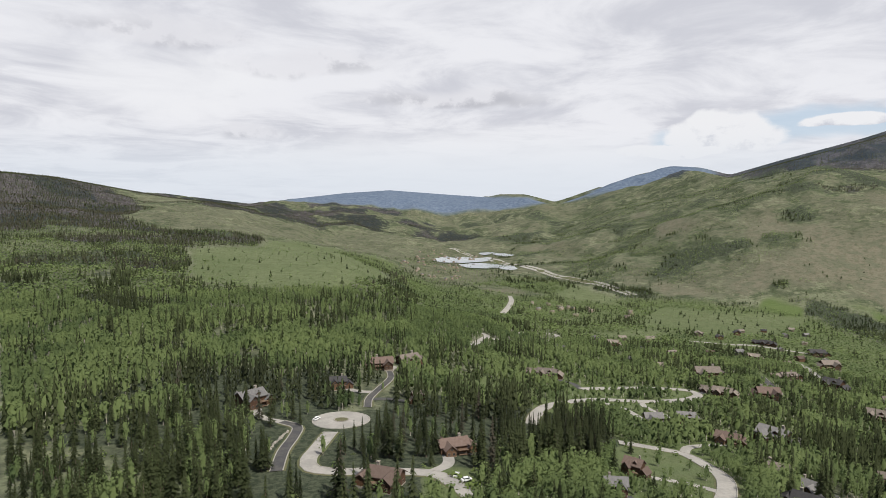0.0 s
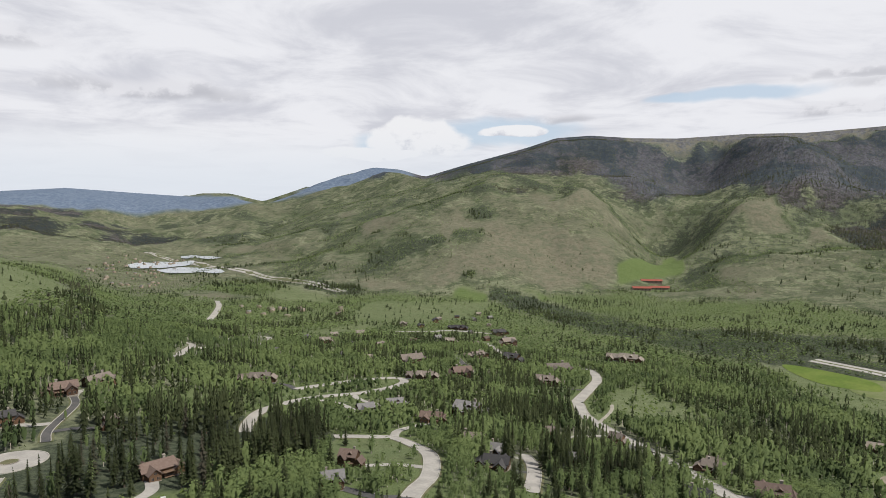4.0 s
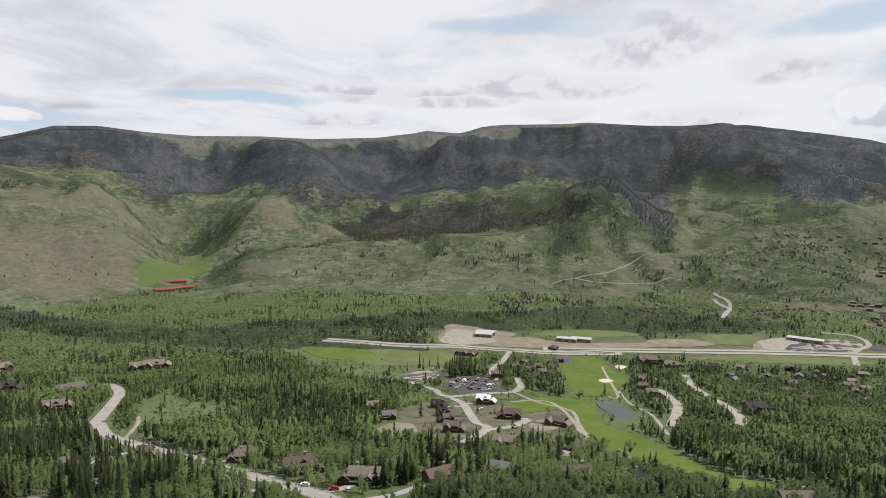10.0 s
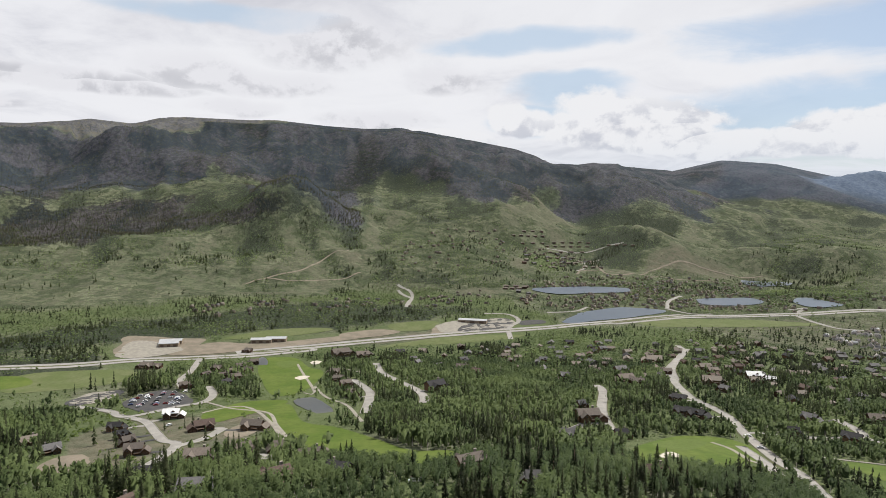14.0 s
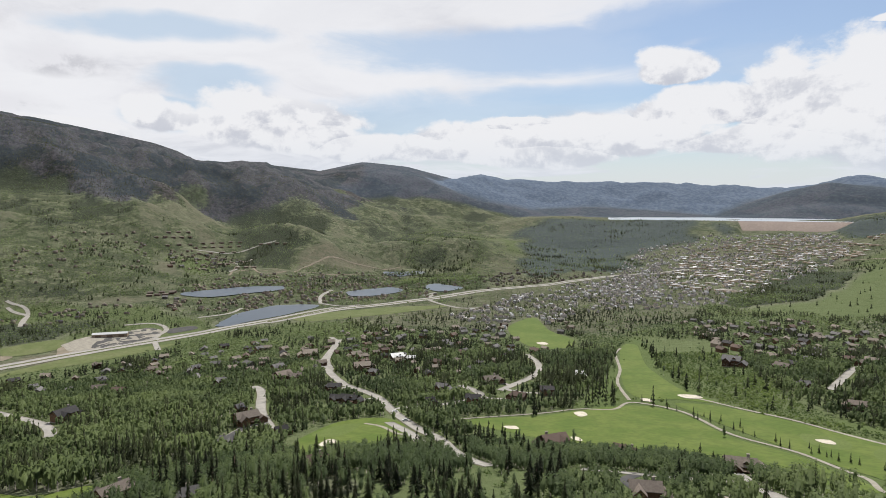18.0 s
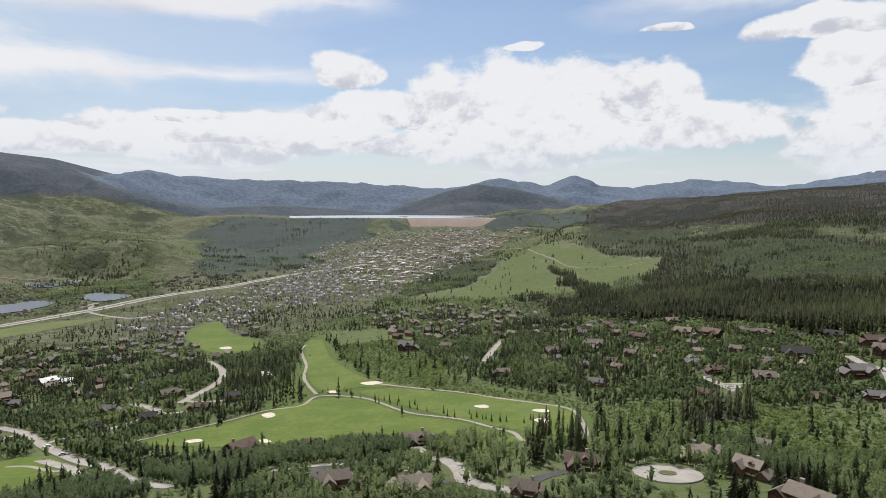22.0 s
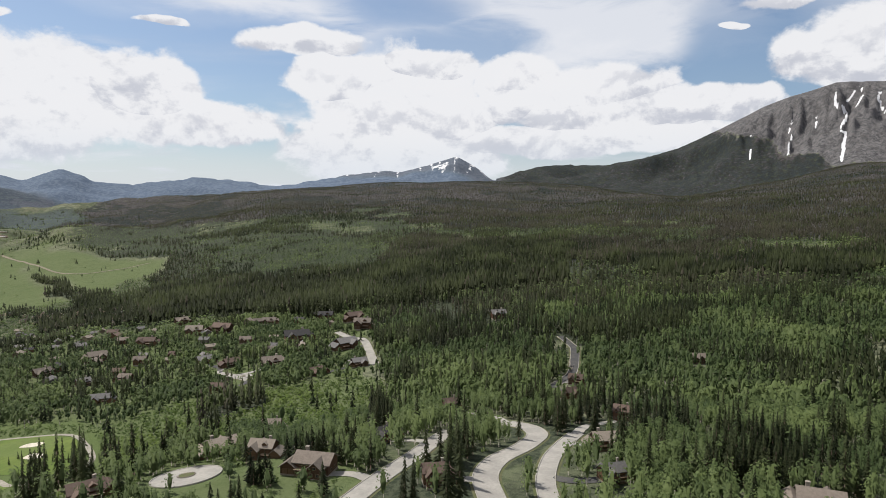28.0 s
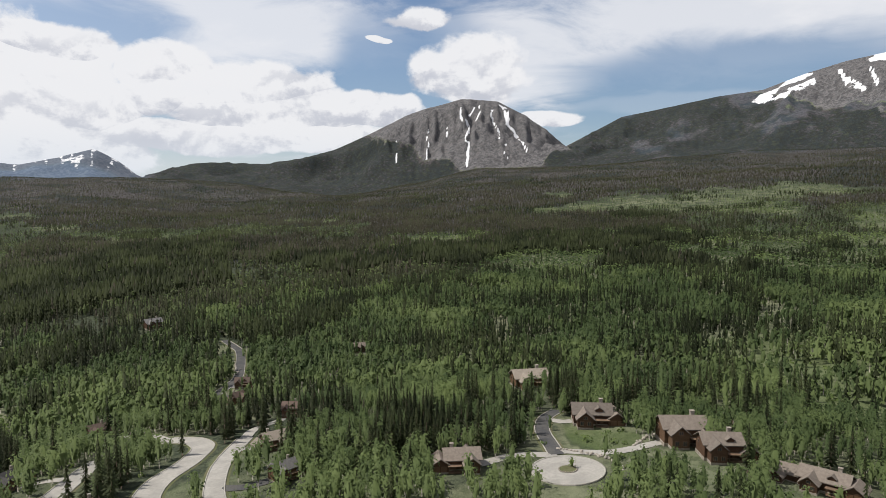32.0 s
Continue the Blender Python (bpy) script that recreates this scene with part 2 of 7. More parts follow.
# ---- materials ----
def material(name, colour, other=None, size=1.0, rough=0.85, metal=0.0, bump=0.0, vary=0.0, fine=None):
    """A two-scale surface: colour mottled with another over size metres, each object varied a little."""
    m = bpy.data.materials.new(name)
    m.use_nodes = True
    n = Nodes(m.node_tree)
    p = m.node_tree.nodes["Principled BSDF"]
    p.inputs["Roughness"].default_value, p.inputs["Metallic"].default_value = rough, metal
    p.inputs["Specular IOR Level"].default_value = 0.12 if rough > 0.7 else 0.5
    at = n.add("TexCoord").outputs["Object"] if size < 4 else n.add("NewGeometry").outputs["Position"]
    other = other or tuple(c * 0.75 for c in colour)
    coarse, grain = n.noise(at, 1.0 / size, 4.0), n.noise(at, 7.0 / size, 3.0)
    c = n.mix(n.ramp(coarse, 0.35, 0.65), colour, other)
    c = n.mix(n.ramp(grain, 0.3, 0.7, 0.0, 0.4), c, tuple(v * 0.6 for v in colour))
    if vary:
        r = n.add("ObjectInfo").outputs["Random"]
        c = n.mix(1.0, c, n.mix(r, (1 - vary, 1 - vary, 1 - vary), (1 + vary, 1 + vary * 0.9, 1 + vary * 0.8)), "MULTIPLY")
    n.put(p.inputs["Base Color"], c)
    if bump:
        b = n.add("Bump")
        b.inputs["Strength"].default_value, b.inputs["Distance"].default_value = 0.6, bump
        n.put(b.inputs["Height"], grain), n.put(p.inputs["Normal"], b.outputs[0])
    return m


def leaf_material(name, dark, light, rough=0.6, through=0.0):
    """Foliage: each spray and each tree has its own tint."""
    m = bpy.data.materials.new(name)
    m.use_nodes = True
    n = Nodes(m.node_tree)
    p = m.node_tree.nodes["Principled BSDF"]
    p.inputs["Roughness"].default_value = rough
    p.inputs["Specular IOR Level"].default_value = 0.1
    geo = n.add("NewGeometry")
    tint = n.add("SeparateColor")
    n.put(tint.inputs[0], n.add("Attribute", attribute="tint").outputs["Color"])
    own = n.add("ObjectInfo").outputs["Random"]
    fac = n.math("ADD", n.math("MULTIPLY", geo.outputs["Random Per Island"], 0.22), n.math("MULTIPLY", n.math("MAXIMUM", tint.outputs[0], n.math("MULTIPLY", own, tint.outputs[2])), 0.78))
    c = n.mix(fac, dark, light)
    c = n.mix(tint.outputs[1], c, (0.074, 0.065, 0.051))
    n.put(p.inputs["Base Color"], c)
    if through:
        t = n.add("BsdfTranslucent")
        n.put(t.inputs[0], c)
        s = n.add("MixShader")
        s.inputs[0].default_value = through
        n.put(s.inputs[1], p.outputs[0]), n.put(s.inputs[2], t.outputs[0])
        n.put(m.node_tree.nodes["Material Output"].inputs[0], s.outputs[0])
    return m


ASPEN = leaf_material("aspen leaves", (0.050, 0.076, 0.031), (0.152, 0.196, 0.076), 0.6, 0.5)
SPRUCE = leaf_material("spruce needles", (0.012, 0.017, 0.008), (0.062, 0.076, 0.033), 0.7, 0.5)
WILLOW = leaf_material("willow leaves", (0.058, 0.090, 0.028), (0.140, 0.186, 0.056), 0.6, 0.5)
ASPEN_BARK = material("aspen bark", (0.302, 0.288, 0.245), (0.144, 0.130, 0.108), 0.6, 0.9)
SPRUCE_BARK = material("spruce bark", (0.079, 0.058, 0.043), (0.115, 0.094, 0.079), 0.6, 0.95)
STREET = material("worn concrete asphalt", (0.285, 0.272, 0.248), (0.225, 0.215, 0.198), 9.0, 0.9)
HIGHWAY = material("pale highway concrete", (0.300, 0.288, 0.268), (0.250, 0.240, 0.225), 14.0, 0.9)
DRIVE = material("dark asphalt", (0.054, 0.054, 0.056), (0.079, 0.076, 0.072), 6.0, 0.9)
KERB = material("kerb concrete", (0.302, 0.288, 0.259), None, 2.0, 0.9)
DIRT = material("bare earth", (0.205, 0.175, 0.135), (0.150, 0.132, 0.100), 14.0, 0.95)
PATH = material("path concrete", (0.270, 0.252, 0.212), None, 5.0, 0.9)
FAIRWAY = material("mown grass", (0.064, 0.100, 0.014), (0.092, 0.122, 0.024), 30.0, 0.8)
MEADOW = material("meadow grass", (0.086, 0.108, 0.038), (0.115, 0.128, 0.058), 26.0, 0.9)
GREEN = material("putting green", (0.080, 0.112, 0.024), (0.090, 0.120, 0.030), 12.0, 0.8)
SAND = material("bunker sand", (0.518, 0.475, 0.403), None, 3.0, 0.95)
WATER = material("pond water", (0.06, 0.066, 0.07), (0.075, 0.078, 0.075), 30.0, 0.34)
LAKE_WATER = material("wind-ruffled lake", (0.040, 0.060, 0.085), (0.05, 0.07, 0.095), 60.0, 0.32)
# pond water made pale in its base colour to stand for mirrored sky
BASIN = material("pale water, painted sky reflection", (0.30, 0.32, 0.34), (0.25, 0.27, 0.29), 60.0, 0.4)
STONE = material("field stone", (0.216, 0.191, 0.158), (0.302, 0.274, 0.238), 0.8, 0.9, 0, 0.05)
TIMBER = material("brown timber siding", (0.061, 0.036, 0.024), (0.083, 0.050, 0.033), 1.5, 0.75, 0, 0.02, 0.25)
CEDAR = material("cedar siding", (0.108, 0.065, 0.040), (0.137, 0.086, 0.054), 1.5, 0.75, 0, 0.02, 0.2)
SAND_SIDING = material("sand-coloured siding", (0.200, 0.165, 0.125), (0.165, 0.138, 0.106), 1.5, 0.8, 0, 0.02, 0.25)
GREY_SIDING = material("grey-brown siding", (0.128, 0.115, 0.102), (0.160, 0.145, 0.130), 1.5, 0.8, 0, 0.02, 0.25)
TRIM = material("painted trim", (0.144, 0.094, 0.061), None, 1.0, 0.6)
GLASS = material("window glass", (0.025, 0.03, 0.036), (0.035, 0.04, 0.045), 2.0, 0.06)
DOORWOOD = material("door wood", (0.115, 0.061, 0.032), None, 0.7, 0.5)
ROOFS = {
    "brown": material("brown shingles", (0.132, 0.112, 0.096), (0.162, 0.140, 0.121), 1.2, 0.85, 0, 0.03, 0.2),
    "red": material("red-brown shingles", (0.102, 0.074, 0.062), (0.122, 0.092, 0.078), 1.2, 0.85, 0, 0.03, 0.2),
    "tan": material("tan shingles", (0.215, 0.188, 0.158), (0.178, 0.155, 0.130), 1.2, 0.85, 0, 0.03, 0.15),
    "slate": material("grey shingles", (0.125, 0.122, 0.122), (0.158, 0.152, 0.148), 1.2, 0.85, 0, 0.03, 0.15),
    "dark": material("charcoal shingles", (0.038, 0.038, 0.040), (0.052, 0.049, 0.049), 1.2, 0.8, 0, 0.03, 0.2),
    "white": material("pale house wrap", (0.72, 0.72, 0.70), (0.6, 0.6, 0.6), 1.2, 0.8),
}
TOWN = material("weathered roofs", (0.31, 0.285, 0.26), (0.42, 0.40, 0.38), 40.0, 0.85)
BARN_RED = material("red tiles", (0.230, 0.072, 0.054), (0.187, 0.061, 0.043), 3.0, 0.8)
STUCCO = material("sandy stucco", (0.331, 0.266, 0.194), None, 3.0, 0.9)
METAL_ROOF = material("pale sheet roof", (0.396, 0.403, 0.410), (0.331, 0.338, 0.346), 4.0, 0.5, 0.1)
PALE_ROOF = material("white membrane roof", (0.60, 0.60, 0.59), (0.50, 0.50, 0.50), 8.0, 0.7)
TYRE = material("tyre rubber", (0.02, 0.02, 0.02), None, 0.5, 0.9)
PAINTS = [material(n + " car paint", c, tuple(v * 0.9 for v in c), 3.0, 0.3) for n, c in
          (("white", (0.75, 0.75, 0.74)), ("silver", (0.42, 0.43, 0.44)), ("black", (0.02, 0.02, 0.022)), ("red", (0.25, 0.03, 0.025)), ("blue", (0.04, 0.07, 0.16)), ("yellow", (0.55, 0.5, 0.03)))]


def earth_material():
    m = bpy.data.materials.new("earth")
    m.use_nodes = True
    n = Nodes(m.node_tree)
    p = m.node_tree.nodes["Principled BSDF"]
    p.inputs["Roughness"].default_value = 0.95
    p.inputs["Specular IOR Level"].default_value = 0.05
    at = n.add("NewGeometry").outputs["Position"]
    big, mid, small = n.noise(at, 0.006, 6.0, 0.6), n.noise(at, 0.045, 6.0, 0.65), n.noise(at, 0.35, 5.0, 0.7)
    tuft = n.ramp(n.noise(at, 0.11, 4.0, 0.75), 0.48, 0.62)
    split = []
    for key in ("cover", "ground"):
        a, s = n.add("Attribute", attribute=key), n.add("SeparateColor")
        n.put(s.inputs[0], a.outputs["Color"])
        split += [*s.outputs, a.outputs["Alpha"]]
    meadow, floor, dry, rock, dead, field, far, snow = split
    rag = n.math("MULTIPLY", n.math("SUBTRACT", mid, 0.5), 1.1)

    def ragged(x):
        return n.ramp(n.math("ADD", x, rag), 0.36, 0.64)

    grass = n.mix(n.ramp(big, 0.4, 0.6), (0.094, 0.107, 0.064), (0.136, 0.144, 0.092))
    grass = n.mix(n.ramp(mid, 0.42, 0.62), grass, (0.098, 0.104, 0.066))
    grass = n.mix(n.math("MULTIPLY", tuft, 0.55), grass, (0.034, 0.045, 0.022))
    clump = n.math("MULTIPLY", n.ramp(n.noise(at, 0.013, 7.0, 0.68), 0.50, 0.60), n.ramp(dry, 0.12, 0.3))
    grass = n.mix(n.math("MULTIPLY", clump, 0.8), grass, (0.038, 0.047, 0.027))
    thicket = n.math("MULTIPLY", n.ramp(n.noise(at, 0.032, 5.0, 0.62, 0.4), 0.47, 0.56), n.ramp(dry, 0.12, 0.3))
    grass = n.mix(n.math("MULTIPLY", thicket, 0.75), grass, n.mix(n.ramp(small, 0.4, 0.6), (0.026, 0.037, 0.020), (0.052, 0.066, 0.031)))
    c = n.mix(ragged(floor), grass, n.mix(n.ramp(small, 0.4, 0.6), (0.026, 0.034, 0.022), (0.056, 0.064, 0.042)))
    sage = n.mix(n.ramp(mid, 0.38, 0.6), (0.128, 0.116, 0.084), (0.092, 0.096, 0.064))
    sage = n.mix(n.math("MULTIPLY", tuft, 0.4), sage, (0.045, 0.049, 0.027))
    c = n.mix(ragged(dry), c, sage)
    # dark conifer woods; cloud shade on the slopes is put into these colours too
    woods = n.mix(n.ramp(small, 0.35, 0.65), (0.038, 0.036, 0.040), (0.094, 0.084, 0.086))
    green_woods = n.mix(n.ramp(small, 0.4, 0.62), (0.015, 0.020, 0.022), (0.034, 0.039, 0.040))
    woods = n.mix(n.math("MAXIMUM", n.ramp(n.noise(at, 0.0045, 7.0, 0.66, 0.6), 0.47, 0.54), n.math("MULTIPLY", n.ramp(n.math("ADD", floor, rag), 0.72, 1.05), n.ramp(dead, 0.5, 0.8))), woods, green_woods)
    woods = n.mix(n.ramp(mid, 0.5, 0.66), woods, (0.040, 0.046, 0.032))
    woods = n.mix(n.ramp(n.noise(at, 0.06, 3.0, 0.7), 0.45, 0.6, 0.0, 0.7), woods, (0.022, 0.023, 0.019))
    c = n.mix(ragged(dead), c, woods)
    c = n.mix(n.ramp(field, 0.3, 0.7), c, n.mix(mid, (0.062, 0.090, 0.030), (0.084, 0.108, 0.042)))
    steep = n.add("VectorMath", operation="MULTIPLY")
    n.put(steep.inputs[0], at)
    steep.inputs[1].default_value = (1.0, 1.0, 0.16)
    streak = n.noise(steep.outputs[0], 0.055, 9.0, 0.74, 0.8)
    stone = n.mix(n.ramp(streak, 0.40, 0.60), (0.050, 0.050, 0.054), (0.134, 0.130, 0.132))
    stone = n.mix(n.ramp(mid, 0.45, 0.68, 0.0, 0.7), stone, (0.082, 0.077, 0.077))
    stone = n.mix(n.ramp(small, 0.5, 0.7, 0.0, 0.6), stone, (0.040, 0.040, 0.037))
    c = n.mix(ragged(rock), c, stone)
    # aerial haze over distant land is painted into its colour as this blue
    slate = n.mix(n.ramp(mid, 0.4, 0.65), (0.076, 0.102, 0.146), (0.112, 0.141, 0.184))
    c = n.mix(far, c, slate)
    c = n.mix(n.ramp(n.math("ADD", snow, n.math("MULTIPLY", n.math("SUBTRACT", n.noise(at, 0.03, 8.0, 0.72), 0.5), 1.5)), 0.46, 0.54), c, (0.562, 0.569, 0.590))
    n.put(p.inputs["Base Color"], c)
    b = n.add("Bump")
    b.inputs["Strength"].default_value, b.inputs["Distance"].default_value = 0.7, 3.0
    n.put(b.inputs["Height"], n.math("ADD", n.math("MULTIPLY", small, 0.5), n.math("MULTIPLY", mid, 1.6)))
    n.put(p.inputs["Normal"], b.outputs[0])
    return m


EARTH = earth_material()
# ---- the lie of the land: the camera hangs at z = 0, bearings run clockwise from +y ----
def vnoise(x, y, seed=0):
    """Smooth lattice noise, -1 to 1, on arrays."""
    xi, yi = np.floor(x), np.floor(y)
    fx, fy = x - xi, y - yi
    fx, fy = fx * fx * fx * (fx * (fx * 6 - 15) + 10), fy * fy * fy * (fy * (fy * 6 - 15) + 10)
    xi, yi = xi.astype(np.int64), yi.astype(np.int64)

    def corner(a, b):
        h = (a * 374761393 + b * 668265263 + seed * 974634777) & 0x7FFFFFFF
        h = ((h ^ (h >> 13)) * 1274126177) & 0x7FFFFFFF
        return ((h ^ (h >> 16)) & 0xFFFF) / 32767.5 - 1.0

    a, b, c, d = corner(xi, yi), corner(xi + 1, yi), corner(xi, yi + 1), corner(xi + 1, yi + 1)
    return (a + (b - a) * fx) * (1 - fy) + (c + (d - c) * fx) * fy


def fbm(x, y, size, octaves=4, seed=0, gain=0.5):
    total, amp, norm = 0.0, 1.0, 0.0
    for i in range(octaves):
        total = total + amp * vnoise(x / size + 17.3 * i, y / size - 9.1 * i, seed + i)
        norm, amp, size = norm + amp, amp * gain, size * 0.5
    return total / norm


def ridged(x, y, size, octaves=4, seed=0):
    total, amp, norm = 0.0, 1.0, 0.0
    for i in range(octaves):
        total = total + amp * (1 - 2 * np.abs(vnoise(x / size + 31.7 * i, y / size + 5.9 * i, seed + i)))
        norm, amp, size = norm + amp, amp * 0.5, size * 0.5
    return total / norm


def smooth(a, b, x):
    u = np.clip((x - a) / (b - a), 0, 1)
    return u * u * (3 - 2 * u)


RADII = (0, 120, 250, 400, 700, 1000, 1500, 2200, 3200, 4200, 5000)
SLOPES = []


def land_slope(bearing, *heights):
    """Height of the ground at RADII along one bearing."""
    SLOPES.append((bearing, *heights))


land_slope(-35, -100, -108, -113, -114, -108, -90, -58, 10, 165, 100, 60)
land_slope(-20, -100, -108, -113, -116, -112, -98, -75, -35, 30, 0, 0)
land_slope(-10, -100, -108, -112, -118, -112, -92, -112, -130, -70, 0, 0)
land_slope(0, -100, -106, -110, -122, -132, -157, -182, -190, -150, -60, 0)
land_slope(10, -100, -106, -112, -132, -157, -182, -196, -188, -100, 20, 60)
land_slope(25, -100, -106, -115, -140, -167, -188, -190, -60, 110, 200, 250)
land_slope(38, -100, -106, -118, -150, -182, -199, -188, -30, 180, 470, 480)
land_slope(60, -100, -106, -118, -152, -186, -201, -168, -62, 150, 470, 480)
land_slope(86, -100, -106, -117, -152, -188, -203, -160, -50, 150, 500, 520)
land_slope(105, -100, -105, -114, -151, -184, -203, -190, -110, 40, 230, 240)
land_slope(120, -100, -104, -112, -150, -180, -201, -203, -190, -80, 100, 120)
land_slope(134, -100, -104, -111, -148, -176, -198, -203, -200, -140, -78, -60)
land_slope(140, -100, -104, -110, -146, -170, -190, -198, -188, -108, -84, -60)
land_slope(148, -100, -103, -110, -144, -165, -182, -190, -172, -78, -86, -50)
land_slope(156, -100, -102, -109, -141, -161, -174, -172, -150, -78, -86, -50)
land_slope(161, -100, -102, -108, -138, -157, -164, -150, -124, -58, -62, -40)
land_slope(166, -100, -102, -107, -136, -153, -155, -130, -92, -46, -50, -20)
land_slope(180, -100, -101, -105, -129, -138, -125, -75, -12, 70, 60, 40)
land_slope(198, -100, -100, -103, -120, -120, -95, -55, 0, 112, 100, 80)
land_slope(206, -100, -100, -102, -118, -116, -92, -54, -4, 92, 100, 80)
land_slope(215, -100, -99, -101, -114, -109, -86, -46, 8, 34, 60, 60)
land_slope(222, -100, -99, -100, -111, -103, -80, -34, 26, 92, 130, 130)
land_slope(228, -100, -99, -99, -108, -98, -75, -22, 55, 165, 200, 200)
land_slope(252, -100, -97, -93, -98, -85, -60, 0, 90, 220, 260, 260)
land_slope(290, -100, -100, -100, -104, -90, -60, -10, 70, 200, 220, 220)
land_slope(325, -100, -108, -113, -114, -108, -90, -58, 10, 165, 100, 60)
SLOPES = np.array(SLOPES)

RANGES = []


def mountain_range(radius, width, power, rough, crest):
    """A crest at one distance: bearings and the angles at which it stands above the level, in degrees."""
    RANGES.append((radius, width, power, rough, np.array(crest)))


mountain_range(4750, 900, 1.0, 18, [(-16.9, -0.47), (-13.1, 0.34), (-8.8, 0.87), (-4.8, 1.16), (0.8, 0.79), (4.3, 0.56), (7.3, 0.58), (9.6, -0.00), (13.7, -1.11)])
mountain_range(4600, 800, 1.0, 25, [(7.3, -0.92), (10.8, 0.20), (13.6, 1.20), (16.4, 2.45), (19.2, 3.00), (21.8, 2.83), (24.4, 2.11), (26.9, 1.32), (29.7, 0.22)])
mountain_range(4350, 1500, 1.0, 170, [(15.1, -1.77), (20.9, 0.84), (24.2, 2.23), (27.6, 3.26), (33.1, 4.76), (35.6, 5.57), (38.6, 5.74), (42.1, 5.45), (45.6, 5.33), (50.9, 5.51), (55.2, 5.42), (60.9, 5.66), (63.2, 5.98), (63.8, 6.03), (65.2, 6.31), (68.2, 6.12), (69.2, 6.38), (70.0, 6.64), (71.6, 6.87), (77.2, 6.87), (79.4, 6.97), (83.7, 6.61), (87.0, 6.46), (89.5, 6.52), (89.7, 6.65), (92.5, 6.26), (96.9, 5.48), (100.3, 4.81), (103.6, 3.71), (107.2, 2.95), (111.4, 2.11), (115.1, 1.06), (120.5, -0.21)])
mountain_range(2900, 1000, 1.0, 40, [(7.8, -3.44), (15.1, -0.47), (20.5, 0.83), (25.2, 1.80), (30.1, 2.65), (34.1, 1.68), (38.1, -0.82)])
mountain_range(4650, 800, 1.0, 20, [(103.1, 3.24), (104.0, 3.65), (109.3, 3.74), (109.4, 3.53), (113.4, 3.16), (113.4, 3.06), (117.2, 3.91), (118.0, 3.88), (121.3, 3.54), (125.3, 2.50), (129.3, 1.02), (133.3, -0.33)])
mountain_range(4800, 600, 1.0, 40, [(121.3, 1.73), (125.3, 2.35), (127.8, 2.87), (130.8, 2.38), (136.3, 2.19), (141.3, 2.18), (145.2, 2.01), (152.6, 1.48), (155.3, 1.92), (157.4, 2.49), (160.6, 1.98), (161.1, 1.74), (161.8, 1.83), (163.8, 2.73), (164.0, 2.74), (165.8, 1.98), (166.1, 1.83), (169.0, 1.58), (171.5, 1.96), (174.3, 2.18), (177.1, 1.92), (180.6, 1.51), (184.0, 2.16), (187.2, 2.67), (187.6, 2.78), (189.1, 2.93), (191.0, 2.79), (191.6, 2.95), (193.6, 3.50), (195.9, 4.25), (197.6, 3.36), (199.1, 2.20), (201.7, 1.60)])
mountain_range(4500, 500, 1.0, 15, [(147.5, -0.69), (149.5, 0.20), (152.5, 1.21), (155.5, 1.93), (159.0, 1.48), (162.1, 0.73), (164.6, -0.17), (167.6, -0.76)])
mountain_range(4450, 1000, 1.0, 120, [(199.6, 2.20), (202.6, 2.94), (205.6, 3.21), (210.3, 3.35), (214.9, 4.72), (218.3, 6.28), (221.1, 7.68), (223.3, 8.46), (223.8, 8.55), (226.1, 9.19), (226.3, 9.18), (229.3, 8.92), (231.8, 7.68), (234.2, 5.80), (237.2, 3.47), (240.1, 1.50)])
mountain_range(4550, 1100, 1.0, 80, [(233.3, 3.02), (234.5, 4.58), (236.7, 5.76), (239.9, 7.38), (244.5, 8.21), (247.5, 8.71), (250.8, 9.01), (253.8, 10.02), (256.4, 10.69), (258.7, 11.00), (270.7, 12.00), (288.7, 7.00)])
mountain_range(3100, 900, 1.0, 6, [(-36.0, 2.05), (-34.5, 2.05), (-31.1, 1.77), (-27.3, 1.06), (-23.2, 0.34), (-18.8, -0.19), (-16.0, -0.51)])
mountain_range(4300, 450, 1.0, 20, [(126.6, -1.17), (129.6, -0.58), (133.5, -0.17), (137.6, -0.00), (142.6, -0.29), (147.6, -0.72), (150.1, -0.61), (152.5, -0.01), (155.3, 0.39), (158.1, 0.11), (161.6, -0.44), (164.6, -0.83)])
edge = np.arange(-40.0, 330.0, 0.4)
SKYLINE = np.column_stack([edge, np.max([np.interp(edge, c[:, 0], c[:, 1], left=-9, right=-9) for *rest, c in RANGES], axis=0)])
SKYLINE[:, 1] = np.where(SKYLINE[:, 1] < -1, 20.0, SKYLINE[:, 1])


FOLDS = []


def fold(height, width, line):
    """A spur (or, below zero, a gully) along a line on the plan."""
    FOLDS.append((height, width, np.array(line, float)))


def way_off(x, y, line):
    """Distance of points from a line on the plan."""
    best = np.full(np.shape(x), 1e9)
    for (x0, y0), (x1, y1) in zip(line, line[1:]):
        dx, dy = x1 - x0, y1 - y0
        t = np.clip(((x - x0) * dx + (y - y0) * dy) / (dx * dx + dy * dy), 0, 1)
        best = np.minimum(best, np.hypot(x - x0 - t * dx, y - y0 - t * dy))
    return best


fold(-65, 130, [(1130, 1102), (1251, 1276), (1354, 1382), (1548, 1501)])
fold(45, 200, [(817, 1443), (964, 1540), (1142, 1568), (1119, 1375)])
fold(50, 220, [(748, 1785), (938, 1834), (1166, 1936)])
fold(35, 110, [(1097, 1049), (1287, 1035), (1532, 948), (1732, 795), (1661, 515), (1537, 340)])
fold(-55, 150, [(1498, 49), (1698, 162), (2259, 337), (2682, 497)])
fold(45, 140, [(2823, 727), (2658, 516), (2022, 320)])
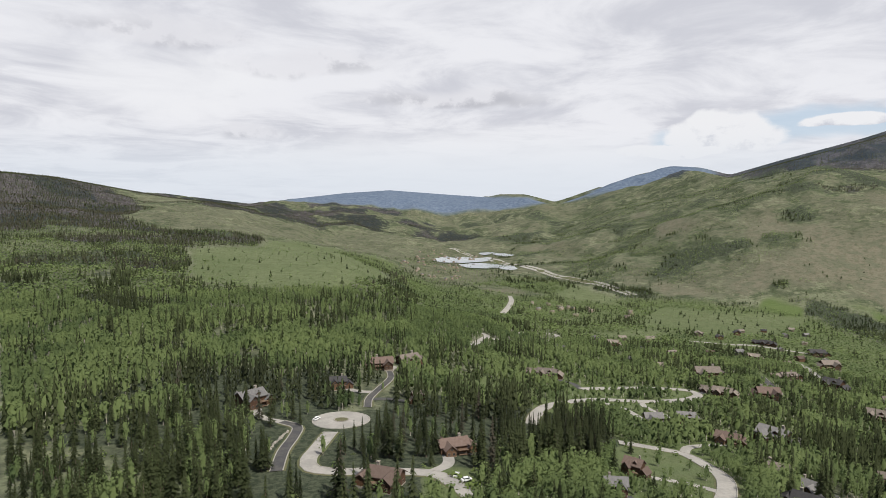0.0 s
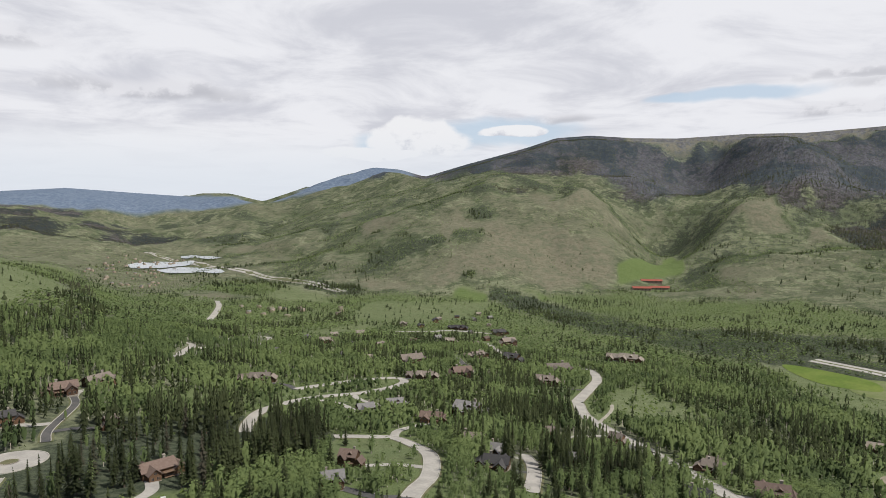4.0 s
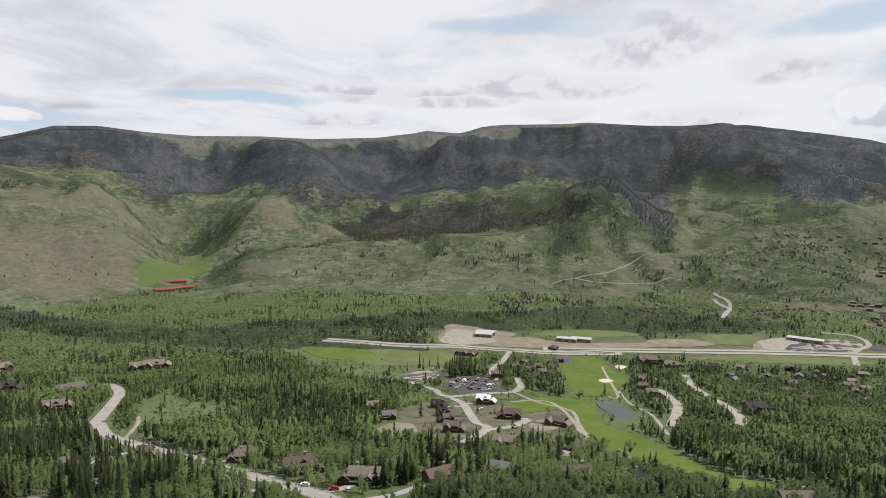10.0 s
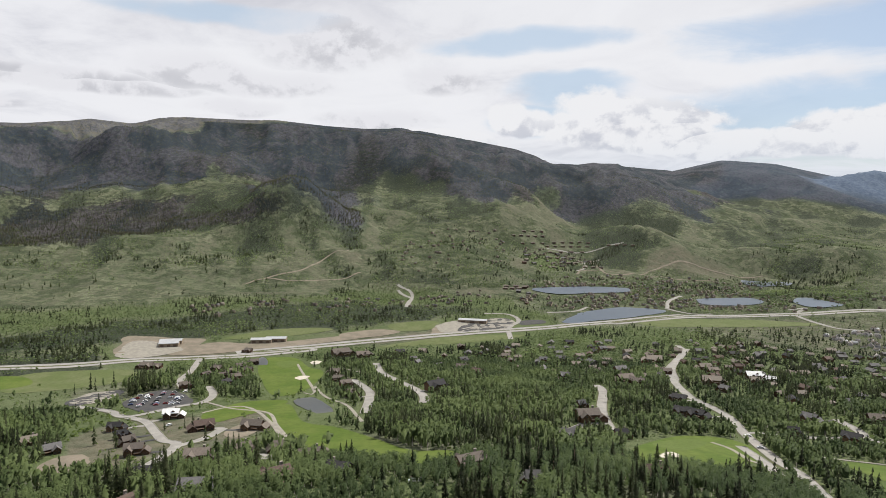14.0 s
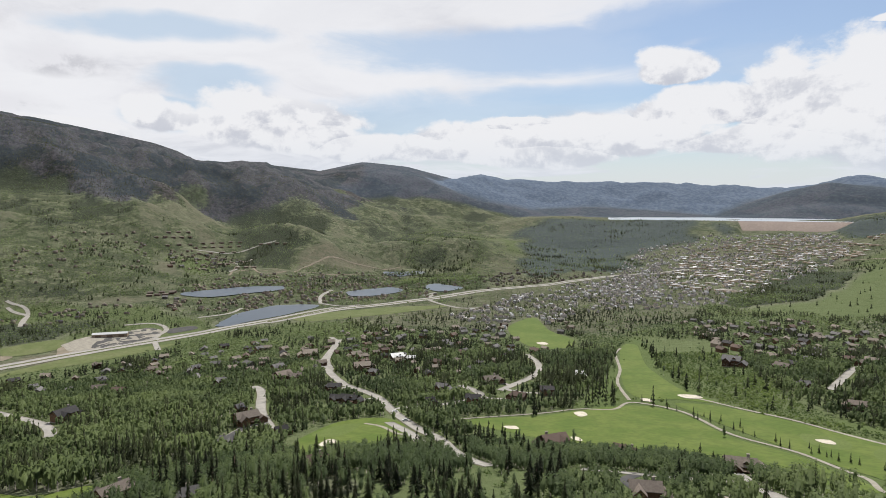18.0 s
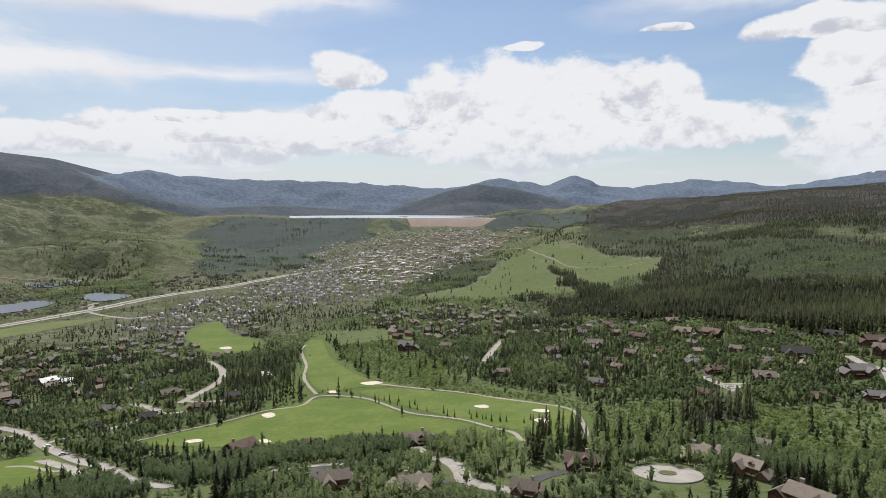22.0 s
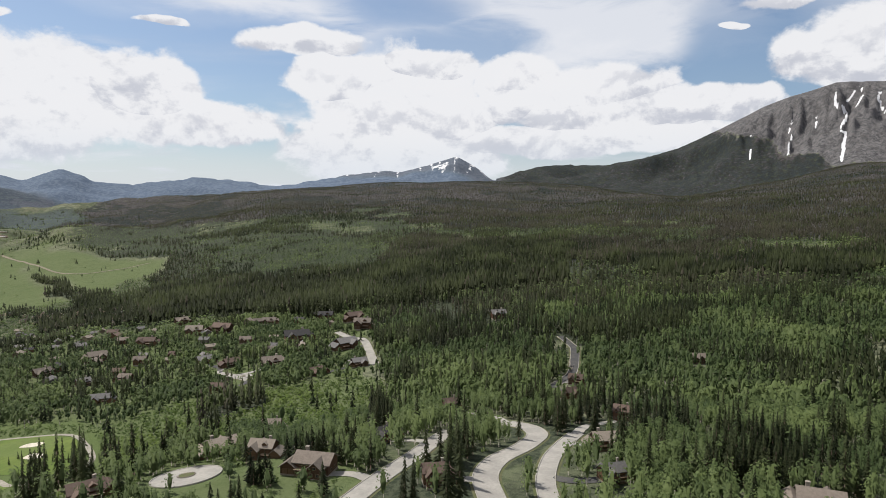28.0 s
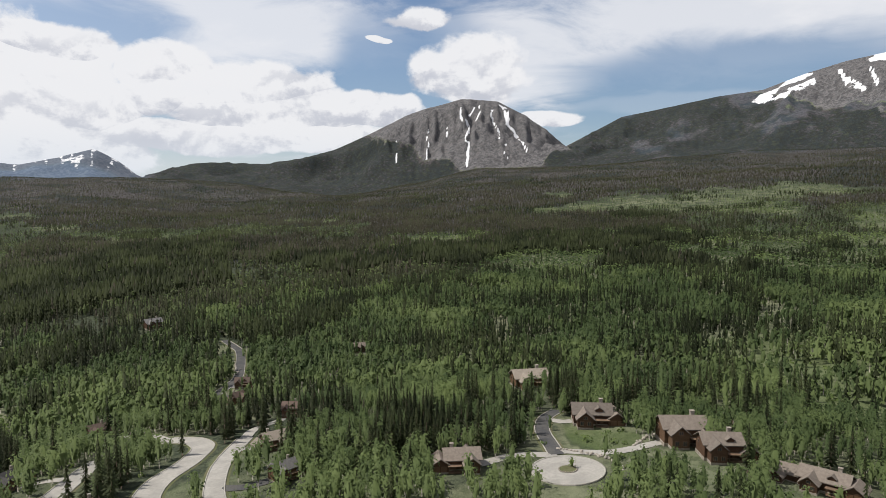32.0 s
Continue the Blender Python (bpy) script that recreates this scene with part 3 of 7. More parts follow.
fold(55, 200, [(2985, -83), (2890, -231), (2512, -290), (2265, -340)])
fold(-40, 120, [(1478, 328), (1681, 465)])
fold(35, 160, [(2161, -437), (2055, -556), (2043, -760)])
fold(30, 150, [(578, 2065), (801, 1944), (1036, 1904)])
fold(-35, 110, [(455, 1928), (771, 2096), (1000, 2117)])
fold(25, 120, [(372, 2381), (546, 2612)])
fold(80, 190, [(2014, 2730), (1944, 2255), (1760, 1825)])
fold(-90, 170, [(2377, 2119), (2179, 2010), (1701, 1652), (1419, 1425)])
fold(80, 170, [(2456, 1904), (2341, 1657), (2160, 1391)])
fold(-80, 150, [(2911, 1467), (2492, 1424), (2004, 1290)])
fold(90, 180, [(3006, 1231), (2866, 897), (2790, 604), (2033, 323)])
fold(-90, 160, [(2973, 873), (2870, 635), (2299, 364)])
fold(90, 180, [(3236, -31), (3170, -142), (2948, -338), (2775, -463)])
fold(-70, 150, [(3149, -250), (2964, -543), (2767, -744), (2394, -746)])
fold(70, 150, [(1451, 2833), (1606, 2666), (1746, 2488)])
fold(-60, 140, [(1939, 2387), (1928, 2171), (1550, 1625)])
fold(60, 130, [(1860, -760), (1960, -960), (1930, -1180), (1850, -1290)])
fold(40, 95, [(1000, -2780), (1110, -2750)])


def land(b, r, owners=False):
    """Height at bearings b (degrees) and distances r; with owners also which range stands there."""
    b = (np.asarray(b, float) + 35) % 360 - 35
    x, y = r * np.sin(np.radians(b)), r * np.cos(np.radians(b))
    i = np.clip(np.searchsorted(SLOPES[:, 0], b) - 1, 0, len(SLOPES) - 2)
    u = (b - SLOPES[i, 0]) / (SLOPES[i + 1, 0] - SLOPES[i, 0])
    u = u * u * (3 - 2 * u) * 0.5 + u * 0.5
    k = np.clip(np.searchsorted(RADII, r) - 1, 0, len(RADII) - 2)
    rad = np.array(RADII, float)
    v = (r - rad[k]) / (rad[k + 1] - rad[k])

    def row(j):
        p0, p1 = SLOPES[j, 1 + k], SLOPES[j, 2 + k]
        pm, pn = SLOPES[j, 1 + np.maximum(k - 1, 0)], SLOPES[j, 1 + np.minimum(k + 2, len(RADII) - 1)]
        h = rad[k + 1] - rad[k]
        m0 = (p1 - pm) / (rad[k + 1] - rad[np.maximum(k - 1, 0)]) * h
        m1 = (pn - p0) / (rad[np.minimum(k + 2, len(RADII) - 1)] - rad[k]) * h
        v2, v3 = v * v, v * v * v
        return (2 * v3 - 3 * v2 + 1) * p0 + (v3 - 2 * v2 + v) * m0 + (3 * v2 - 2 * v3) * p1 + (v3 - v2) * m1

    z = row(i) * (1 - u) + row(i + 1) * u
    hill = smooth(1250, 2300, r) * (1 - 0.8 * smooth(125, 140, b) * (1 - smooth(150, 165, b)))
    hill *= 1 - 0.75 * smooth(165, 185, b)
    spur = ridged(x, y, 900, 5, 3)
    z = z + spur * 70 * hill + fbm(x, y, 260, 4, 11) * (3.0 * smooth(60, 300, r) + 9 * hill) + (ridged(x, y, 310, 3, 13) * 15 + fbm(x, y, 100, 3, 14) * 6) * hill
    for height, width, line in FOLDS:
        z = z + height * np.exp(-(way_off(x, y, line) / width) ** 2)
    # spurs and gullies that run down to the valley
    along, cross = x * 0.278 - y * 0.961, x * 0.961 + y * 0.278
    flank = smooth(8, 20, b) * (1 - smooth(110, 126, b)) * smooth(1230, 1750, cross) * (1 - 0.6 * smooth(2900, 3600, cross))
    z = z + 58 * flank * ridged(along + 90 * fbm(x, y, 500, 3, 45), cross * 0.30, 520, 4, 41)
    owner = np.full(z.shape, -1)
    for index, (radius, width, power, rough, crest) in enumerate(RANGES):
        ang = np.interp(b, crest[:, 0], crest[:, 1], left=-30, right=-30)
        if index in (1, 5):
            ang = ang + 0.09 * vnoise(b * 1.1, b * 0 + index, 4) + 0.035 * vnoise(b * 3.7, b * 0 + index, 6)
        zc = np.tan(np.radians(ang)) * radius
        d = np.abs(r - radius) / width
        shape = np.clip(1 - d, 0, 1) ** power
        top = z + (zc - z) * shape
        top = top + rough * np.clip(ang / 3.0, 0.2, 1) * (ridged(x, y, width * 0.45, 5, 21) - 0.15) * np.clip(d * 3, 0.04, 1) * np.clip((1 - d) * 3, 0, 1)
        rib = (smooth(5.0, 7.5, ang) if index == 7 else 1.0) * ridged(b * 160.0 + (r * 0.3 if index == 2 else 0), r * 0.35, 110.0, 4, 33)
        top = top + (0.42 if index == 7 else 0.12 if index == 8 else 0.2 * np.clip(ang / 5.0, 0, 1) if index == 2 else 0.08) * rough * rib * np.clip(d * 4, 0.03, 1) * np.clip((1 - d) * 2, 0, 1)
        rises = (ang > -20) & (d < 1) & (top > z)
        z, owner = np.where(rises, top, z), np.where(rises, index, owner)
    bank = (b > 128) & (b < 149.5) & (r > 2600) & (r < 3300)
    z = np.where(bank, np.maximum(z, -59.6 - 0.22 * np.maximum(np.abs(r - 3045) - 80, 0) - 45 * smooth(137, 129, b) + 10 * fbm(x, y, 170, 3, 19) * smooth(3000, 2880, r)), z)
    side = (b > 128) & (b < 141) & (r > 3030)
    z = np.where(side, np.maximum(z, -64.0 + 10 * smooth(141, 136, b) - 40 * smooth(133, 128, b) + 8 * fbm(x, y, 200, 3, 23)), z)
    # nothing rises above the skyline
    line = np.interp(b, SKYLINE[:, 0], SKYLINE[:, 1])
    z = np.where(r > 1500, np.minimum(z, r * np.tan(np.radians(line + np.where(r > 4200, 0.3, 0.0)))), z)
    return (z, owner) if owners else z


# ---- the ground, one sheet on a polar grid that opens out with distance ----
BEARINGS = np.concatenate([np.arange(-35, 213, 0.34), np.arange(213, 262, 0.15), np.arange(262, 325, 0.7)])
DISTANCES = np.concatenate([[0.02, 60.0], np.geomspace(140, 3300, 165), np.linspace(3330, 4950, 55)])
GB, GR = np.meshgrid(BEARINGS, DISTANCES, indexing="ij")
GZ, OWNER = land(GB, GR, True)
GX, GY = GR * np.sin(np.radians(GB)), GR * np.cos(np.radians(GB))


def ground(x, y):
    """Height of the built ground at arrays x, y."""
    x, y = np.asarray(x, float), np.asarray(y, float)
    bearing = (np.degrees(np.arctan2(x, y)) + 35) % 360 - 35
    fb = np.interp(bearing, np.append(BEARINGS, 325.0), np.arange(len(BEARINGS) + 1))
    fr = np.interp(np.hypot(x, y), DISTANCES, np.arange(len(DISTANCES)))
    i, k = np.floor(fb).astype(int), np.clip(np.floor(fr).astype(int), 0, len(DISTANCES) - 2)
    u, v = fb - i, fr - k
    i, j = i % len(BEARINGS), (i + 1) % len(BEARINGS)
    return (GZ[i, k] * (1 - v) + GZ[i, k + 1] * v) * (1 - u) + (GZ[j, k] * (1 - v) + GZ[j, k + 1] * v) * u


def sheet(name, points, faces, materials, slots=None, smooth_shade=False, **colours):
    """A mesh object straight from arrays; faces all have the same number of corners."""
    me = bpy.data.meshes.new(name)
    points, faces = np.asarray(points, np.float32), np.asarray(faces, np.int32)
    n = faces.shape[1]
    me.vertices.add(len(points)), me.loops.add(faces.size), me.polygons.add(len(faces))
    me.vertices.foreach_set("co", points.ravel())
    me.loops.foreach_set("vertex_index", faces.ravel())
    me.polygons.foreach_set("loop_start", np.arange(0, faces.size, n, dtype=np.int32))
    for m in materials if isinstance(materials, (list, tuple)) else [materials]:
        me.materials.append(m)
    if slots is not None:
        me.polygons.foreach_set("material_index", np.asarray(slots, np.int32))
    if smooth_shade:
        me.polygons.foreach_set("use_smooth", np.ones(len(faces), bool))
    for key, values in colours.items():
        at = me.attributes.new(key, "FLOAT_COLOR", "POINT")
        at.data.foreach_set("color", np.asarray(values, np.float32).ravel())
    me.update(calc_edges=True)
    return new(name, me)


def inside(x, y, ring):
    """Which of the points lie in the polygon."""
    hit = np.zeros(np.shape(x), bool)
    for (x0, y0), (x1, y1) in zip(ring, ring[1:] + ring[:1]):
        if y0 == y1:
            continue
        hit ^= ((y0 > y) != (y1 > y)) & (x < (x1 - x0) * (y - y0) / (y1 - y0) + x0)
    return hit


# what grows where; per kind: aspens, conifers per 100 square metres, dead share, shrubs, then the look of the soil
# third figure of the last group: share of painted haze blue
KINDS = {
    "mixed": (4.6, 1.5, 0.04, 0.3, (1, 0.46, 0, 0), (0, 0, 0, 0)),
    "aspen": (6.0, 0.6, 0.03, 0.4, (1, 0.40, 0, 0), (0, 0, 0, 0)),
    "conifer": (0.35, 3.8, 0.05, 0.2, (1, 0.9, 0, 0), (0, 0.2, 0, 0)),
    "oldwood": (3.0, 1.7, 0.2, 0.1, (0, 0.8, 0, 0), (0.35, 0, 0, 0)),
    "dead": (0.5, 3.2, 0.5, 0.1, (0, 0.6, 0, 0), (0.7, 0, 0, 0)),
    "suburb": (5.4, 0.6, 0.03, 1.0, (1, 0.26, 0, 0), (0, 0.55, 0, 0)),
    "piny": (3.8, 1.2, 0.03, 0.6, (1, 0.28, 0, 0), (0, 0.52, 0, 0)),
    "belt": (4.2, 1.0, 0.03, 0.4, (0, 0.8, 0, 0), (0, 0, 0, 0)),
    "park": (0.35, 0.55, 0.02, 0.8, (1, 0.1, 0, 0), (0, 0.66, 0, 0)),
    "glade": (2.0, 0.8, 0.0, 1.0, (1, 0.2, 0, 0), (0, 0.5, 0, 0)),
    "open": (0.22, 0.07, 0.0, 1.0, (1, 0, 0.1, 0), (0, 0.50, 0, 0)),
    "lawnish": (0.12, 0.14, 0.0, 1.4, (1, 0, 0.36, 0), (0, 0.5, 0, 0)),
    "valley": (4.6, 0.6, 0.0, 0.6, (1, 0.26, 0, 0), (0, 0.55, 0, 0)),
    "willow": (0.1, 0.08, 0.0, 9.0, (1, 0.2, 0, 0), (0, 0.55, 0, 0)),
    "pasture": (0.02, 0.02, 0, 0.3, (1, 0, 0, 0), (0, 0.56, 0, 0)),
    "field": (0, 0, 0, 0, (1, 0, 0, 0), (0, 1, 0, 0)),
    "dirt": (0, 0.02, 0, 0.03, (0, 0, 1, 0.35), (0, 0, 0, 0)),
    "dry": (0.03, 0.12, 0, 0.2, (0.3, 0, 0.85, 0), (0, 0, 0, 0)),
    "sage": (0.05, 0.05, 0, 0.1, (0.5, 0, 0.7, 0.2), (0, 0, 0, 0)),
    "slope": (0.7, 0.05, 0.1, 0.1, (1, 0.22, 0.5, 0), (0, 0, 0, 0)),
    "grove": (3.6, 0.25, 0, 0.1, (0.8, 0.36, 0.3, 0), (0, 0, 0, 0)),
    "town": (1.9, 0.4, 0, 0.1, (0.6, 0.3, 0.5, 0), (0, 0, 0, 0)),
    "rock": (0, 0.05, 0, 0, (0, 0, 0, 1), (0, 0, 0, 0)),
    # dark forest kinds whose colour also stands in for cloud shade
    "timber": (0, 1.6, 0.3, 0, (0, 0.6, 0, 0), (0.85, 0, 0.16, 0)),
    "shaded_sprucewood": (0, 2.0, 0.15, 0, (0, 1, 0, 0), (1, 0, 0, 0)),
    "alpine": (0, 0, 0, 0, (0.2, 0, 1, 0.55), (0, 0, 0.1, 0)),
    "bluff": (0.10, 0.05, 0, 0, (0.7, 0, 0.42, 0.26), (0, 0, 0, 0)),
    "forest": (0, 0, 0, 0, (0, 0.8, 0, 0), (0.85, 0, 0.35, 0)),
    "hazy_hillwood": (2.6, 1.2, 0, 0, (0, 0.95, 0, 0), (0.35, 0, 0.25, 0)),
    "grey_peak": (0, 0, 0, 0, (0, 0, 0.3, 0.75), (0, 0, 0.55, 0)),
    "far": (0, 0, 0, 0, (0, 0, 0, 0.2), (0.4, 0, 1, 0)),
}
NAMES = list(KINDS)
ZONES = []


def zone(kind, ring):
    ZONES.append((NAMES.index(kind), ring))


zone("park", [(368, -262), (356, -332), (353, -372), (460, -538), (599, -713), (532, -707), (286, -525), (126, -462), (93, -396), (78, -298), (114, -290), (192, -298), (267, -248)])
zone("open", [(-298, 807), (-372, 1075), (-393, 1455), (-379, 1909), (-148, 1240), (-82, 988), (-125, 761), (-210, 750)])
zone("aspen", [(-116, 708), (203, 1049), (119, 608), (-63, 492)])
zone("aspen", [(-298, 737), (-178, 688), (-63, 727), (43, 662), (32, 493), (-45, 427), (-113, 432), (-184, 452)])
zone("open", [(-326, 809), (-419, 1044), (-432, 1206), (-305, 1392), (-103, 1002), (-124, 826), (-145, 763), (-203, 784), (-268, 807)])
zone("conifer", [(-130, 358), (-92, 361), (-55, 236), (-87, 238)])
zone("conifer", [(-29, 395), (54, 406), (99, 343), (70, 278), (24, 263), (-20, 268), (-48, 294)])
zone("field", [(613, 1240), (730, 1214), (807, 1150), (760, 1093), (635, 1145)])
zone("field", [(873, 1187), (974, 1242), (1112, 1249), (1547, 1509), (1254, 1181), (1116, 1188), (985, 1146)])
zone("open", [(612, 1231), (702, 1236), (817, 1178), (764, 1100), (658, 1138)])
zone("open", [(337, 1085), (456, 1168), (620, 1088), (572, 1003), (388, 927), (324, 985)])
zone("open", [(199, 865), (342, 963), (351, 917), (236, 831)])
zone("open", [(85, 314), (106, 334), (128, 321), (129, 293), (115, 258), (85, 252), (74, 263)])
zone("open", [(278, 1588), (390, 1380), (311, 1258), (225, 1285)])
zone("open", [(395, 460), (446, 480), (419, 384), (397, 332), (343, 344), (314, 338), (335, 380)])
zone("open", [(687, 515), (763, 384), (772, 306), (669, 274), (564, 283), (560, 346), (599, 425)])
zone("open", [(249, 176), (288, 157), (284, 142), (252, 143), (230, 156)])
zone("aspen", [(312, 360), (318, 342), (343, 344), (364, 294), (353, 250), (365, 225), (312, 204), (293, 236), (286, 287)])
zone("aspen", [(521, 362), (547, 299), (426, 248), (395, 264), (452, 351)])
zone("lawnish", [(420, 223), (508, 256), (552, 250), (583, 239), (591, 180), (593, 150), (536, 110), (435, 81), (392, 84), (351, 115), (338, 138), (357, 178)])
zone("dirt", [(349, 204), (399, 204), (381, 174), (361, 161), (346, 185)])
zone("dry", [(456, 234), (509, 223), (439, 181), (371, 162), (402, 201)])
zone("dry", [(386, 159), (415, 134), (422, 111), (467, 94), (561, 126), (522, 160), (496, 184), (527, 210), (467, 195)])
zone("open", [(762, 624), (820, 289), (718, 254), (609, 320), (654, 498)])
zone("mixed", [(637, 328), (700, 313), (719, 240), (603, 202), (606, 249)])
zone("dirt", [(879, 385), (944, 368), (957, 213), (956, 151), (913, 136), (848, 347)])
zone("dirt", [(973, 145), (1035, -59), (975, -56), (937, 123)])
zone("open", [(977, 271), (1019, 96), (1097, -72), (1035, -59), (979, 146)])
zone("belt", [(684, 875), (895, 672), (1057, 426), (1186, 185), (1281, 60), (1157, 53), (1014, 232), (893, 450), (741, 667), (629, 805)])
zone("belt", [(1035, 287), (1145, 108), (1215, -37), (1172, -149), (1077, -33), (1026, 153)])
zone("willow", [(588, -713), (478, -748), (315, -577), (197, -475), (123, -452), (99, -420), (116, -425), (186, -450), (291, -468), (429, -569)])
zone("willow", [(107, -437), (52, -472), (-6, -473), (-71, -467), (-85, -409), (-59, -366), (-10, -332), (31, -342), (76, -352)])
zone("glade", [(158, -301), (85, -313), (71, -332), (45, -253), (63, -232), (86, -225), (108, -237)])
zone("pasture", [(686, -1139), (749, -1570), (591, -1725), (257, -1474), (236, -1288), (317, -1082), (476, -1096)])
zone("conifer", [(269, -888), (294, -1002), (204, -1116), (62, -1116), (-261, -1076), (-182, -741), (-102, -761), (12, -830), (157, -865)])
zone("willow", [(103, -427), (58, -450), (6, -473), (-56, -462), (-72, -409), (-70, -365), (-44, -361), (1, -385), (21, -367), (60, -295), (77, -319)])
zone("oldwood", [(48, -403), (34, -493), (5, -446), (10, -384), (33, -363)])
zone("conifer", [(553, -1512), (234, -1036), (-99, -1021), (-470, -977), (-375, -778), (-72, -751), (208, -918)])
zone("aspen", [(-239, -411), (-482, -512), (-676, -467), (-792, -302), (-544, -206), (-352, -242), (-283, -242), (-181, -215), (-180, -277)])
zone("mixed", [(-73, -426), (-135, -518), (-211, -557), (-98, -252), (-45, -235)])
zone("aspen", [(-208, -330), (-358, -432), (-523, -441), (-218, -181), (-182, -255)])
zone("glade", [(-451, -198), (-618, -114), (-312, -55), (-321, -94), (-326, -122)])
zone("lawnish", [(-238, -168), (-249, -133), (-226, -116), (-210, -119), (-214, -144)])
zone("willow", [(82, -363), (79, -441), (44, -404), (-9, -436), (-70, -461), (-68, -406), (-21, -349), (43, -339), (61, -285)])
zone("willow", [(522, -706), (365, -571), (244, -511), (197, -477), (255, -467), (342, -496), (429, -570)])
zone("sage", [(709, 1305), (855, 1421), (1065, 1490), (1090, 1340), (1069, 1244), (945, 1226)])
zone("bluff", [(1195, 693), (1413, 736), (1519, 675), (1539, 426), (1456, 336), (1194, 453)])
zone("dead", [(1939, 1236), (2057, 1213), (2213, 1008), (2312, 726), (1999, 425), (1928, 291), (1840, 308), (1900, 595), (1672, 761), (1608, 929)])
zone("mixed", [(1639, 1576), (1638, 1478), (1600, 1265), (1863, 1280), (2031, 1294), (1956, 1271), (1608, 1186), (1438, 1196), (1402, 1266)])
zone("sage", [(1594, -635), (1954, -939), (2009, -1191), (1786, -1061), (1662, -759)])
zone("town", [(1480, -560), (1700, -900), (1650, -1300), (1500, -2000), (1100, -2500), (716, -2096), (690, -1152), (640, -720), (900, -560), (1150, -420), (1350, -480)])
zone("town", [(811, -822), (1156, -1501), (1352, -2099), (1072, -2535), (716, -2096), (854, -1832), (687, -1152), (628, -708)])
zone("town", [(-131, 1569), (-83, 2118), (227, 2200), (106, 1554), (-29, 1396)])
zone("belt", [(698, 1227), (734, 1039), (814, 545), (850, 392), (762, 351), (725, 485), (635, 898), (644, 1132)])
# upper conifer forest, darkened in colour for the cloud shade on it
zone("timber", [(1709, 3838), (1207, 2356), (1518, 2521), (1619, 2396), (1761, 2330), (1837, 2262), (1691, 1955), (1798, 1852), (1734, 1743), (2084, 1877), (1941, 1431), (2253, 1174), (2453, 891), (2761, 713), (2911, 634), (2015, 341), (1967, 265), (1926, 178), (1890, 141), (2057, 126), (2865, 146), (2937, 23), (2850, -100), (2611, -216), (2289, -292), (2640, -454), (2912, -659), (2762, -853), (2909, -1166), (2735, -1354), (4315, -2103), (4784, -389), (4576, 1449), (3820, 2906), (2688, 3976), (2050, 4340)])
zone("alpine", [(2124, 2377), (2307, 2310), (2480, 2228), (2805, 1786), (3028, 1579), (3221, 1470), (3017, 1159), (3131, 988), (3193, 829), (4104, 900), (4687, 1034), (3205, 3573)])
zone("bluff", [(1877, -837), (2103, -1006), (2094, -1140), (2011, -1211), (1803, -1071), (1829, -912)])
zone("bluff", [(1937, -1232), (1985, -1310), (1919, -1323), (1752, -1192)])
zone("bluff", [(1218, 947), (1394, 881), (1439, 734), (1380, 678), (1225, 682), (1159, 870)])
zone("conifer", [(1714, -556), (1941, -656), (1949, -713), (1762, -638)])
zone("conifer", [(2052, -749), (2620, -1028), (2602, -1166), (2278, -1023)])
zone("belt", [(461, 1548), (540, 1684), (646, 1671), (786, 1629), (774, 1556), (650, 1528), (551, 1495)])
zone("belt", [(468, 1642), (546, 1712), (698, 1626), (704, 1535), (582, 1528)])
zone("grove", [(1644, 53), (1890, 29), (2107, -60), (2209, -216), (2092, -350), (1904, -361), (1651, -293), (1557, -114)])
zone("suburb", [(1957, -371), (1960, -580), (1828, -589), (1646, -377)])
zone("grove", [(1502, -295), (1565, -589), (1811, -989), (1587, -1279), (1150, -930), (1150, -686), (1091, -484), (1057, -282), (1241, -250)])
zone("belt", [(722, -1233), (942, -1699), (869, -1863), (722, -1680), (591, -1247), (600, -1128)])
zone("mixed", [(234, 371), (284, 384), (295, 340), (268, 268), (228, 198), (191, 165), (168, 195), (146, 224)])
zone("mixed", [(167, 339), (253, 412), (294, 409), (206, 269), (120, 238)])
zone("conifer", [(140, -1020), (83, -1019), (-23, -1020), (-176, -1017), (-363, -1161), (-606, -1253), (-434, -883), (-274, -783), (-152, -743), (-61, -774), (71, -865), (150, -880)])
zone("belt", [(92, -1148), (113, -1440), (-120, -1469), (-236, -1219), (-183, -1054), (-86, -1073), (-24, -1052)])
zone("hazy_hillwood", [(2250, -2100), (2176, -2245), (2054, -2321), (1836, -2500), (1486, -2560), (1478, -2319), (1527, -1998), (1351, -1627), (1270, -1365), (1330, -1229), (1900, -1700)])
zone("hazy_hillwood", [(1145, -2626), (1229, -3025), (826, -3024), (720, -2900), (728, -2518), (799, -2160)])
zone("aspen", [(-100, -285), (-100, -380), (-160, -470), (-225, -545), (-265, -440), (-185, -285)])
zone("belt", [(306, 1536), (360, 1346), (435, 1368), (381, 1558)])


# the most distant ranges, coloured wholly with the painted haze
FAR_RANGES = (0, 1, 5)


